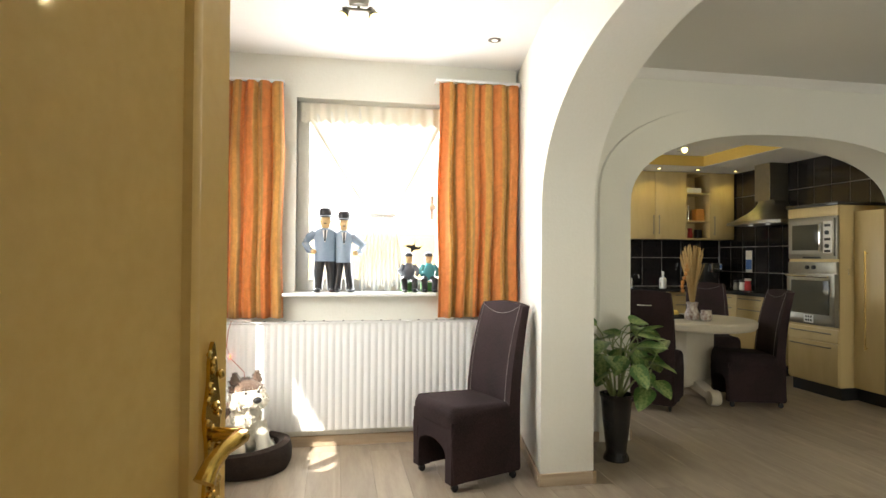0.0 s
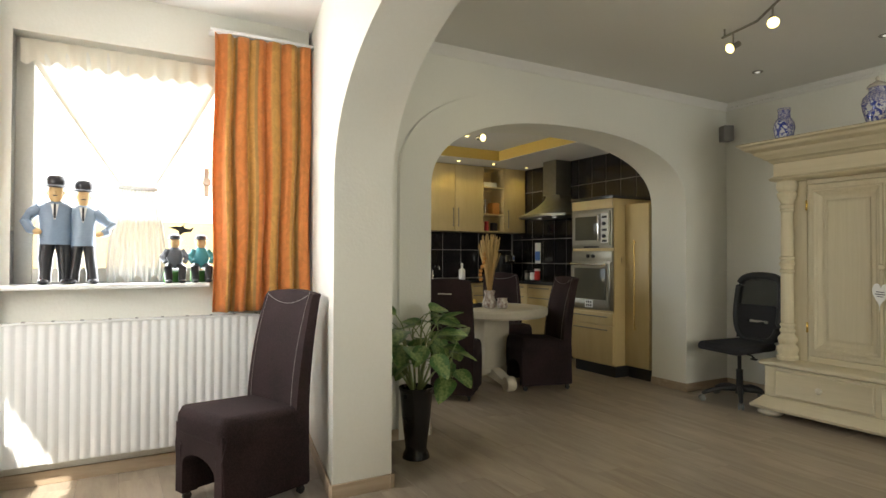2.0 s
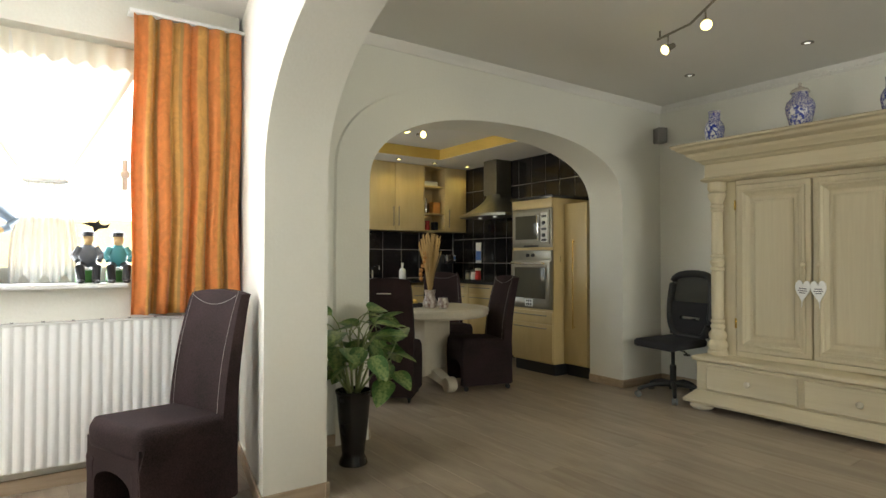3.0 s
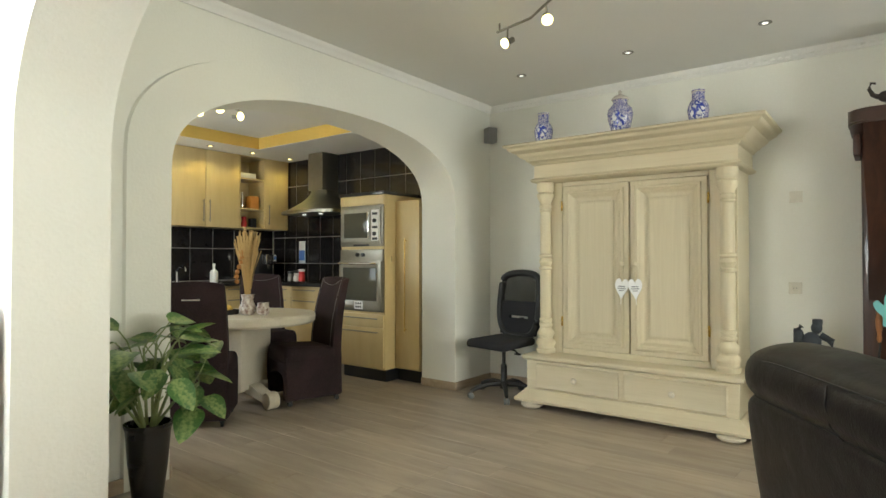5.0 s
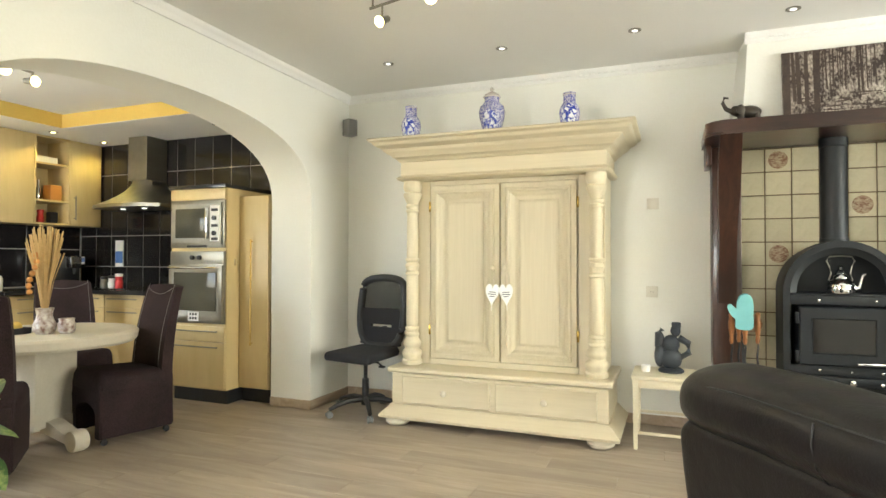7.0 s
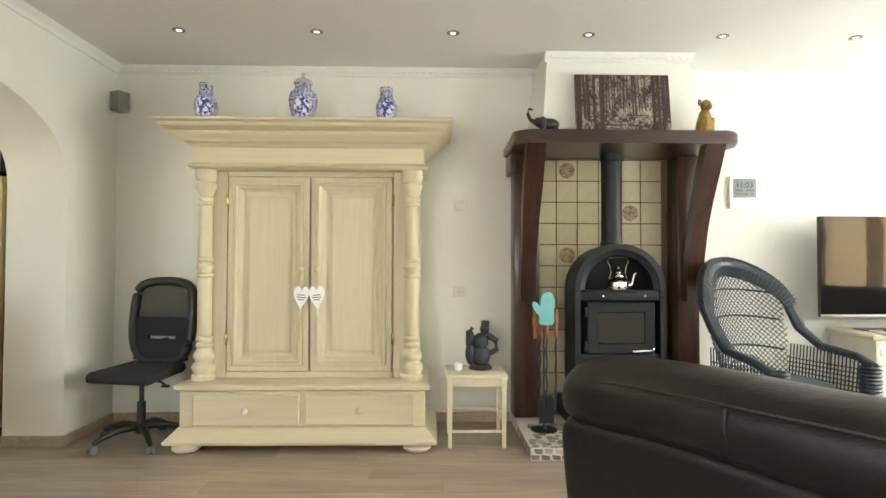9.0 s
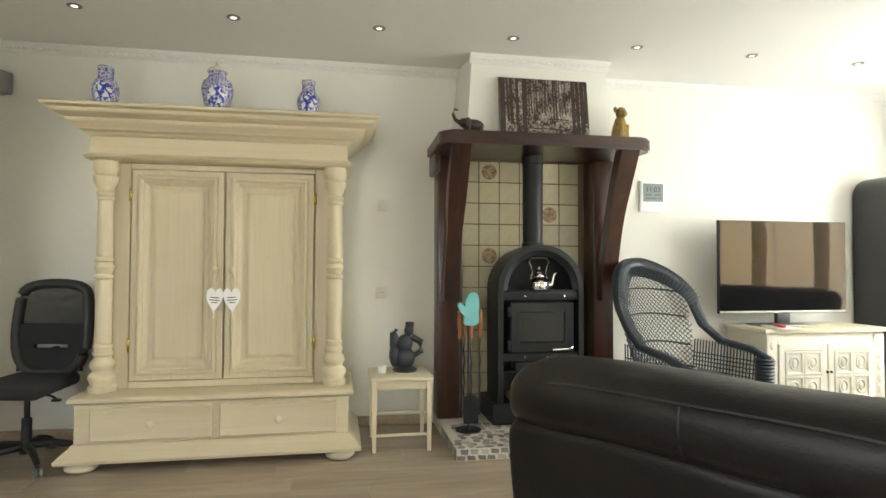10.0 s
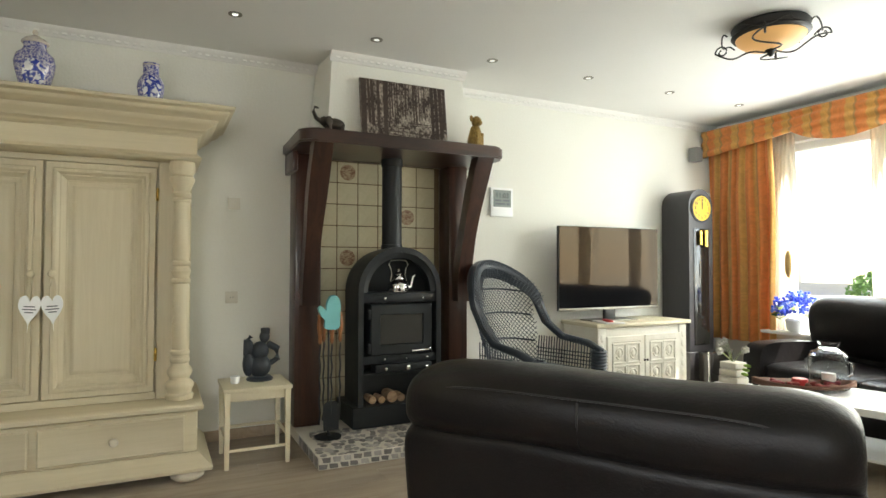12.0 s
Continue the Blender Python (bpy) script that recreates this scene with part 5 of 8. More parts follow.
def stove():
    s = thing("wood_stove", "black cast iron wood stove with an arched top and glass door", "stove", facing_west(4.72, 0.415, 0.0845))
    H = 1.285
    w, r = 0.325, 0.325
    cz = H - r

    def arch(wd, zb, top, n=20):
        rr = wd
        return [(-wd, zb)] + [(-rr * math.cos(math.pi * i / n), top - rr + rr * math.sin(math.pi * i / n)) for i in range(n + 1)] + [(wd, zb)]
    bm = B()
    prism(bm, [(-0.37, 0.0), (0.37, 0.0), (0.37, 0.15), (-0.37, 0.15)], "y", -0.02, 0.40)
    bmesh.ops.bevel(bm, geom=bm.edges[:], offset=0.006, segments=1, affect="EDGES")
    part("base_box", bm, "iron", s)
    bm = B()
    prism(bm, arch(0.315, 0.15, H - 0.012), "y", 0.21, 0.36)
    prism(bm, [(-0.315, 0.15), (0.315, 0.15), (0.315, 0.36), (-0.315, 0.36)], "y", 0.20, 0.21)
    part("body", bm, "iron", s)
    # outer shell round the front, with the niche and the log box left open
    bm = B()
    o = arch(0.325, 0.15, H)
    i_ = [(-0.285, 0.15)] + [(-0.285 * math.cos(math.pi * k / 20), H - 0.325 + 0.285 * math.sin(math.pi * k / 20)) for k in range(21)] + [(0.285, 0.15)]
    for a, b in (((o), (i_)),):
        ov = [[bm.verts.new((p[0], y, p[1])) for p in a] for y in (0.0, 0.215)]
        iv = [[bm.verts.new((p[0], y, p[1])) for p in b] for y in (0.0, 0.215)]
        n = len(a)
        for k in range(n - 1):
            bm.faces.new((ov[0][k], ov[0][k + 1], iv[0][k + 1], iv[0][k]))
            bm.faces.new((ov[1][k + 1], ov[1][k], iv[1][k], iv[1][k + 1]))
            bm.faces.new((ov[0][k + 1], ov[0][k], ov[1][k], ov[1][k + 1]))
            bm.faces.new((iv[0][k], iv[0][k + 1], iv[1][k + 1], iv[1][k]))
        for k in (0, n - 1):
            bm.faces.new((ov[0][k], iv[0][k], iv[1][k], ov[1][k]))
    part("shell", bm, "iron", s)
    for z0, z1 in ((0.88, 0.94), (0.44, 0.50), (0.36, 0.375)):
        boxpart("cross_bar", (-0.284, 0.284, 0.012, 0.2, z0, z1), "iron", s, 0.004)
    niche = boxpart("niche_floor", (-0.284, 0.284, 0.02, 0.21, 0.942, 0.952), "iron", s, 0.002)
    bm = B()
    o = [(-0.285, 0.955), (-0.285, H - 0.325)] + [(-0.285 * math.cos(math.pi * k / 20), H - 0.325 + 0.285 * math.sin(math.pi * k / 20)) for k in range(1, 20)] + [(0.285, H - 0.325), (0.285, 0.955)]
    q = [(-0.245, 0.955), (-0.245, H - 0.325)] + [(-0.245 * math.cos(math.pi * k / 20), H - 0.325 + 0.245 * math.sin(math.pi * k / 20)) for k in range(1, 20)] + [(0.245, H - 0.325), (0.245, 0.955)]
    vo, vq = [bm.verts.new((p[0], 0.012, p[1])) for p in o], [bm.verts.new((p[0], 0.03, p[1])) for p in q]
    for k in range(len(o) - 1):
        bm.faces.new((vo[k], vo[k + 1], vq[k + 1], vq[k]))
    part("niche_rim", bm, "iron", s)
    bm = B()
    panel_front(bm, -0.24, 0.24, 0.505, 0.87, [(0, 0.2), (0, -0.012), (0.008, -0.02), (0.07, -0.02), (0.078, -0.008)])
    d = part("door", bm, "iron", s)
    boxpart("door_glass", (-0.168, 0.168, -0.0115, -0.0075, 0.585, 0.795), "dark_glass", d, 0, "sooty dark glass")
    bm = B()
    tube(bm, [(0.06, -0.06, 0.53), (0.2, -0.06, 0.535), (0.215, -0.045, 0.55), (0.215, -0.02, 0.555)], 0.010, 8)
    part("door_handle", bm, "chrome", d, "polished steel handle")
    for z in (0.56, 0.80):
        boxpart("hinge", (-0.262, -0.24, -0.03, 0.01, z - 0.035, z + 0.035), "iron", d, 0.005)
    boxpart("ash_drawer", (-0.2, 0.24, -0.018, 0.1, 0.385, 0.438), "iron", s, 0.004)
    for x, z, rr in ((-0.13, 0.41, 0.012), (0.04, 0.41, 0.02), (0.19, 0.41, 0.012), (-0.13, 0.475, 0.009), (0.04, 0.472, 0.007), (0.2, 0.475, 0.009), (-0.13, 0.912, 0.009), (0.17, 0.912, 0.009)):
        bm = B()
        lathe(bm, [(rr * 0.5, 0), (rr * 0.6, 0.012), (rr, 0.018), (rr * 0.9, 0.028), (rr * 0.3, 0.032)], 12, m=Matrix.Translation((x, 0.012 if z > 0.44 else -0.018, z)) @ pose(0, 0, 0, 90))
        part("knob", bm, "chrome", s)
    bm = B()
    lathe(bm, [(0.082, H - 0.03), (0.082, H + 0.02), (0.076, H + 0.022), (0.076, 1.90), (0.082, 1.905), (0.082, 1.958)], 24, (-0.0, 0.2, 0))
    part("flue_pipe", bm, "iron", s)
    return s


stove()
M["log"] = wood("split_log", (0.42, 0.29, 0.17), (0.22, 0.13, 0.07), 4, (1, 1, 1), 0.8)
for i, (y, z, r) in enumerate(((0.62, 0.265, 0.028), (0.55, 0.262, 0.026), (0.47, 0.278, 0.042), (0.40, 0.265, 0.03))):
    bm = B()
    lathe(bm, [(r, 0), (r * 1.05, 0.02), (r, 0.11), (r * 0.9, 0.14)], 9, m=Matrix.Translation((4.75, y, z)) @ pose(0, 0, 0, 0, 90))
    solid("log", bm, "log", "short birch log in the opening under the stove door", "log", group="stove logs")


def kettle():
    k = thing("kettle", "polished chrome kettle with a tall handle in the stove niche", "kettle", pose(4.79, 0.41, 1.037, 0, 0, -90) @ Matrix.Diagonal((0.86, 0.86, 0.98, 1)))
    bm = B()
    lathe(bm, [(0.07, 0), (0.085, 0.004), (0.09, 0.02), (0.088, 0.045), (0.092, 0.05), (0.092, 0.06), (0.075, 0.08), (0.05, 0.10), (0.055, 0.104), (0.05, 0.112), (0.032, 0.13), (0.036, 0.134), (0.02, 0.15), (0.012, 0.158), (0.018, 0.166), (0.012, 0.176), (0.004, 0.18)], 28)
    part("kettle_body", bm, "chrome", k)
    bm = B()
    tube(bm, [(0.075, 0, 0.03), (0.115, 0, 0.04), (0.125, 0, 0.075), (0.135, 0, 0.115), (0.155, 0, 0.125)], [0.02, 0.016, 0.012, 0.01, 0.009], 10)
    part("spout", bm, "chrome", k)
    bm = B()
    tube(bm, [(-0.075, 0, 0.085), (-0.06, 0, 0.13), (-0.07, 0, 0.175), (-0.088, 0, 0.21), (-0.07, 0, 0.238), (0, 0, 0.243), (0.07, 0, 0.238), (0.088, 0, 0.21), (0.07, 0, 0.175), (0.06, 0, 0.13), (0.075, 0, 0.085)], 0.005, 8)
    part("handle", bm, "steel", k)


kettle()


M["tool_wood"] = material("turned_brown_wood", (0.30, 0.12, 0.035), 0.4, tint=(0.20, 0.07, 0.02), scale=20, bump=0.05)


def tool_stand():
    t = thing("fire_tool_stand", "black iron fireside tool set with turned wooden handles", "fire tools", pose(4.62, 0.98, 0.0845))
    bm = B()
    lathe(bm, [(0.09, 0), (0.09, 0.008), (0.02, 0.014), (0.009, 0.03)], 16)
    tube(bm, [(0, 0, 0.02), (0, 0, 0.78)], 0.007, 8)
    part("stand", bm, "iron", t)
    for i, (x, y) in enumerate(((-0.045, 0.07), (-0.06, -0.005), (0.02, -0.085), (0.05, 0.02))):
        bm = B()
        tube(bm, [(x + 0.003 * math.sin(k), y + 0.003 * math.cos(k), 0.10 + 0.56 * k / 24) for k in range(25)], 0.0065, 6)
        if i == 1:
            prism(bm, [(-0.05, 0.06), (0.05, 0.06), (0.055, 0.22), (0.03, 0.25), (-0.03, 0.25), (-0.055, 0.22)], "x", x - 0.004, x + 0.008, m=Matrix.Translation((0, y, 0)))
        tl = part("tool", bm, "iron", t)
        bm = B()
        lathe(bm, [(0.008, 0.63), (0.014, 0.65), (0.011, 0.68), (0.018, 0.72), (0.02, 0.76), (0.014, 0.80), (0.018, 0.815), (0.01, 0.83)], 12, (x, y, 0))
        part("handle", bm, "tool_wood", tl, "turned orange-brown wooden handle")
    return t


tool_stand()


def oven_mitt():
    bm = B()
    out = smooth_profile([(-0.05, 0.0), (0.055, 0.0), (0.062, 0.10), (0.06, 0.20), (0.03, 0.245), (-0.02, 0.24), (-0.045, 0.19), (-0.05, 0.14), (-0.085, 0.17), (-0.11, 0.15), (-0.09, 0.10), (-0.055, 0.06)], 4)
    prism(bm, out, "y", -0.016, 0.016)
    bmesh.ops.bevel(bm, geom=[e for e in bm.edges if e.calc_face_angle(0) > 1.2], offset=0.012, segments=3, affect="EDGES")
    ob = solid("oven_mitt", bm, "turquoise", "turquoise oven mitt hanging on the fire tools", "oven mitt")
    ob.matrix_basis = pose(4.535, 0.985, 0.82, 6, 0, -90) @ Matrix.Diagonal((0.84, 1.0, 0.88, 1))


M["turquoise"] = material("turquoise_cotton", (0.20, 0.50, 0.52), 0.9, scale=10, fine=160, bump=0.4)
oven_mitt()


def elephant():
    bm = B()
    ball(bm, (0, 0, 0.075), 0.075, 0.04, 0.042)
    ball(bm, (-0.08, 0, 0.085), 0.036, 0.03, 0.034)
    for x in (-0.05, 0.045):
        for y in (-0.02, 0.02):
            lathe(bm, [(0.016, 0), (0.018, 0.01), (0.016, 0.07)], 8, (x, y, 0))
    tube(bm, [(-0.11, 0, 0.085), (-0.14, 0, 0.10), (-0.16, 0, 0.14), (-0.15, 0, 0.175), (-0.125, 0, 0.17)], [0.017, 0.014, 0.011, 0.009, 0.007], 8)
    for s in (-1, 1):
        ball(bm, (-0.06, s * 0.034, 0.085), 0.028, 0.008, 0.034)
    ob = solid("elephant_figurine", bm, "bronze", "small dark bronze elephant with raised trunk on the mantelpiece", "figurine")
    ob.matrix_basis = pose(4.68, 0.93, 2.1355, 0, 0, -80)


M["bronze"] = material("dark_bronze", (0.05, 0.04, 0.03), 0.4, metal=0.5, scale=14)
M["gold_paint"] = material("mottled_gold", (0.42, 0.28, 0.08), 0.4, metal=0.3, tint=(0.20, 0.12, 0.03), scale=25, amount=1.0)
elephant()


def dog_figurine():
    bm = B()
    lathe(bm, [(0.045, 0), (0.062, 0.02), (0.058, 0.06), (0.042, 0.11), (0.032, 0.135)], 16)
    ball(bm, (-0.012, 0, 0.165), 0.04, 0.036, 0.036)
    ball(bm, (-0.045, 0, 0.155), 0.022, 0.022, 0.018)
    for s in (-1, 1):
        ball(bm, (0.005, s * 0.036, 0.185), 0.012, 0.014, 0.02)
        lathe(bm, [(0.016, 0), (0.014, 0.03), (0.015, 0.09)], 8, (-0.045, s * 0.024, 0))
    ob = solid("dog_figurine", bm, "gold_paint", "mottled gold sitting dog figurine on the mantelpiece", "figurine")
    ob.matrix_basis = pose(4.64, -0.16, 2.1355, 0, 0, 15) @ Matrix.Diagonal((1.0, 1.05, 1.22, 1))


dog_figurine()


def forest_picture():
    p = thing("forest_picture", "dark brown and white snowy forest canvas leaning on the chimney", "picture", pose(4.69, 0.395, 2.1365, 0, 0, -90) @ pose(0, 0, 0, -8))
    boxpart("canvas", (-0.34, 0.34, -0.012, 0.012, 0, 0.455), "forest_ground", p, 0.002)
    rnd = random.Random(12)
    bm = B()
    k = 0
    for x0, x1, w0, w1, n, lo in ((-0.335, -0.15, 0.010, 0.035, 9, 0.02), (-0.15, 0.17, 0.003, 0.011, 26, 0.14), (0.17, 0.335, 0.008, 0.03, 9, 0.02)):
        for i in range(n):
            x, w = rnd.uniform(x0, x1), rnd.uniform(w0, w1)
            z0, lean = rnd.uniform(lo, lo + 0.12), rnd.uniform(-0.008, 0.008)
            d = -0.0125 - 0.00004 * k
            k += 1
            q = [bm.verts.new(v) for v in ((max(-0.338, x - w / 2), d, z0), (min(0.338, x + w / 2), d, z0 - 0.004), (min(0.338, x + lean + w * 0.4), d, 0.453), (max(-0.338, x + lean - w * 0.4), d, 0.453))]
            bm.faces.new(q)
    for i in range(60):
        x, z = rnd.uniform(-0.32, 0.32), rnd.uniform(0.015, 0.15)
        w, d = rnd.uniform(0.01, 0.05), -0.0125 - 0.00004 * k
        k += 1
        bm.faces.new([bm.verts.new(v) for v in ((x - w, d, z), (x, d, z - 0.004), (x + w, d, z + 0.002), (x, d, z + 0.006))])
    tagged(part("printed_forest", bm, "forest_trunk", p), kind="stuff")


M["forest_ground"] = material("printed_snow_scene", (0.50, 0.44, 0.37), 0.7, tint=(0.035, 0.020, 0.015), scale=14, amount=1.35, fine=75, bump=0, stretch=(1, 1, 0.6))
M["forest_trunk"] = material("printed_tree_trunk", (0.032, 0.018, 0.014), 0.7, tint=(0.10, 0.07, 0.05), scale=24, bump=0)
forest_picture()


# ---- small table with statue ----
def side_table():
    t = thing("side_table", "small cream painted side table beside the armoire", "side table", facing_west(4.68, 1.45))
    boxpart("tabletop", (-0.205, 0.205, -0.20, 0.20, 0.46, 0.485), "cream_paint", t, 0.004)
    for x in (-0.18, 0.18):
        for y in (-0.175, 0.175):
            bm = B()
            loft(bm, [[(x - s, y - s, z), (x + s, y - s, z), (x + s, y + s, z), (x - s, y + s, z)] for s, z in ((0.012, 0), (0.017, 0.42), (0.018, 0.459))])
            part("leg", bm, "cream_paint", t)
    for y in (-0.175, 0.175):
        boxpart("apron", (-0.162, 0.162, y - 0.008, y + 0.008, 0.405, 0.459), "cream_paint", t, 0.002)
        boxpart("stretcher", (-0.165, 0.165, y - 0.007, y + 0.007, 0.10 if y < 0 else 0.16, 0.118 if y < 0 else 0.178), "cream_paint", t, 0.002)
    for x in (-0.18, 0.18):
        boxpart("apron", (x - 0.008, x + 0.008, -0.157, 0.157, 0.405, 0.459), "cream_paint", t, 0.002)
        boxpart("stretcher", (x - 0.007, x + 0.007, -0.16, 0.16, 0.16, 0.178), "cream_paint", t, 0.002)


M["cream_paint"] = material("cream_paint", (0.66, 0.60, 0.44), 0.45, tint=(0.56, 0.49, 0.33), scale=5, fine=90, bump=0.1)
side_table()


def statue():
    bm = B()
    lathe(bm, [(0.085, 0), (0.09, 0.012), (0.075, 0.025), (0.07, 0.03)], 20)
    ball(bm, (0, 0, 0.10), 0.075, 0.06, 0.085)
    ball(bm, (0.0, 0, 0.21), 0.06, 0.05, 0.07)
    ball(bm, (0.03, 0, 0.31), 0.035, 0.035, 0.045)
    lathe(bm, [(0.03, 0.33), (0.032, 0.37), (0.026, 0.375)], 10, (0.035, 0, 0))
    tube(bm, [(0.05, 0, 0.26), (0.115, 0, 0.22), (0.12, 0, 0.15), (0.06, 0, 0.11)], [0.026, 0.025, 0.022, 0.02], 8)
    tube(bm, [(-0.04, 0, 0.24), (-0.09, 0, 0.20), (-0.085, 0, 0.29), (-0.06, 0, 0.32)], [0.026, 0.028, 0.024, 0.02], 8)
    ball(bm, (-0.075, 0, 0.12), 0.04, 0.045, 0.09)
    ball(bm, (-0.075, 0, 0.24), 0.032, 0.035, 0.06)
    ob = solid("statue", bm, "bronze_blue", "dark blue-grey abstract statue of two figures on the side table", "statue")
    ob.matrix_basis = pose(4.72, 1.41, 0.4855, 0, 0, -90) @ Matrix.Diagonal((0.95, 0.95, 0.9, 1))


M["bronze_blue"] = material("blue_grey_bronze", (0.030, 0.036, 0.046), 0.45, metal=0.2, tint=(0.05, 0.06, 0.07), scale=18)
statue()
bm = B()
lathe(bm, [(0.022, 0), (0.028, 0.01), (0.03, 0.045), (0.026, 0.048)], 16)
ob = solid("tealight_cup", bm, "white", "small white tealight cup on the side table", "cup")
ob.matrix_basis = pose(4.66, 1.57, 0.4855)


# ---- television corner ----
def tv_cabinet():
    c = thing("tv_cabinet", "cream painted carved television cabinet with two doors", "cabinet", facing_west(5.12, -1.89))
    w = 0.525
    boxpart("body", (-w, w, -0.46, -0.002, 0.09, 0.70), "chalk", c, 0.004)
    boxpart("plinth", (-w + 0.01, w - 0.01, -0.44, -0.01, 0, 0.089), "chalk", c, 0.004)
    boxpart("top", (-w - 0.035, w + 0.035, -0.50, 0.0, 0.701, 0.735), "cream_paint", c, 0.008, "cream wooden top")
    for x in (-w, w - 0.09):
        st = boxpart("corner_stile", (x, x + 0.09, -0.472, -0.4605, 0.10, 0.69), "chalk", c, 0.004)
        for k in range(6):
            bm = B()
            ball(bm, (x + 0.045, -0.473, 0.16 + 0.09 * k), 0.022, 0.006, 0.036, 10, 6)
            part("carving", bm, "chalk", st)
    for x0, x1 in ((-0.43, -0.004), (0.004, 0.43)):
        bm = B()
        panel_front(bm, x0, x1, 0.13, 0.62, [(0, -0.461), (0, -0.478), (0.004, -0.482), (0.05, -0.482), (0.056, -0.472)])
        d = part("door", bm, "chalk", c)
        for i in range(2):
            for j in range(2):
                a, b = x0 + 0.055 + i * 0.16, 0.19 + j * 0.19
                bm = B()
                panel_front(bm, a, a + 0.155, b, b + 0.18, [(0, -0.472), (0, -0.488), (0.012, -0.49), (0.02, -0.478), (0.03, -0.476)])
                f = part("carved_panel", bm, "chalk", d)
                bm = B()
                tube(bm, [(a + 0.0775 + 0.038 * math.cos(q), -0.48, b + 0.09 + 0.05 * math.sin(q)) for q in [2 * math.pi * k / 14 for k in range(14)]], 0.007, 6, True)
                ball(bm, (a + 0.0775, -0.478, b + 0.09), 0.02, 0.008, 0.035, 10, 6)
                part("carving", bm, "chalk", d)
        bm = B()
        ball(bm, ((x0 + x1) / 2 + (0.2 if x0 < 0 else -0.2), -0.495, 0.40), 0.011)
        part("knob", bm, "bronze", d)


M["chalk"] = material("chalk_white_paint", (0.72, 0.69, 0.60), 0.6, tint=(0.60, 0.55, 0.44), scale=14, fine=70, bump=0.25)
tv_cabinet()


def television():
    t = thing("television", "large flat black television on the carved cabinet", "television", facing_west(4.88, -1.705, 0.7355))
    boxpart("bezel", (-0.585, 0.585, -0.012, 0.02, 0.10, 0.85), "black", t, 0.004, "thin black frame")
    boxpart("screen", (-0.579, 0.579, -0.0155, -0.0125, 0.125, 0.845), "screen", t, 0, "glossy dark screen")
    boxpart("foot", (-0.25, 0.25, -0.10, 0.12, 0.0, 0.012), "steel", t, 0.003)
    boxpart("lower_strip", (-0.585, 0.585, -0.016, -0.0125, 0.10, 0.122), "steel", t, 0.002, "silver lower edge strip")
    boxpart("neck", (-0.06, 0.06, -0.005, 0.03, 0.012, 0.105), "black", t, 0.003)
    boxpart("back_housing", (-0.4, 0.4, 0.0205, 0.06, 0.16, 0.64), "black", t, 0.01)


M["screen"] = material("glossy_screen", (0.008, 0.008, 0.009), 0.03, bump=0, rough_vary=0.01)
M["screen"].node_tree.nodes["Principled BSDF"].inputs["Specular IOR Level"].default_value = 0.19
M["screen"].node_tree.nodes["Principled BSDF"].inputs["Specular Tint"].default_value = (1.0, 0.68, 0.36, 1)
television()
small_box("remote_control", (-0.02, 0.02, -0.08, 0.08, 0, 0.018), "red", "red and grey remote control on the cabinet", "remote", 0.005, pose(4.68, -1.50, 0.749, 0, 0, 70))
small_box("magazine", (-0.09, 0.09, -0.13, 0.13, 0, 0.012), "paper_white", "white booklet on the cabinet under the remote", "booklet", 0.002, pose(4.70, -1.52, 0.7358, 0, 0, 78))


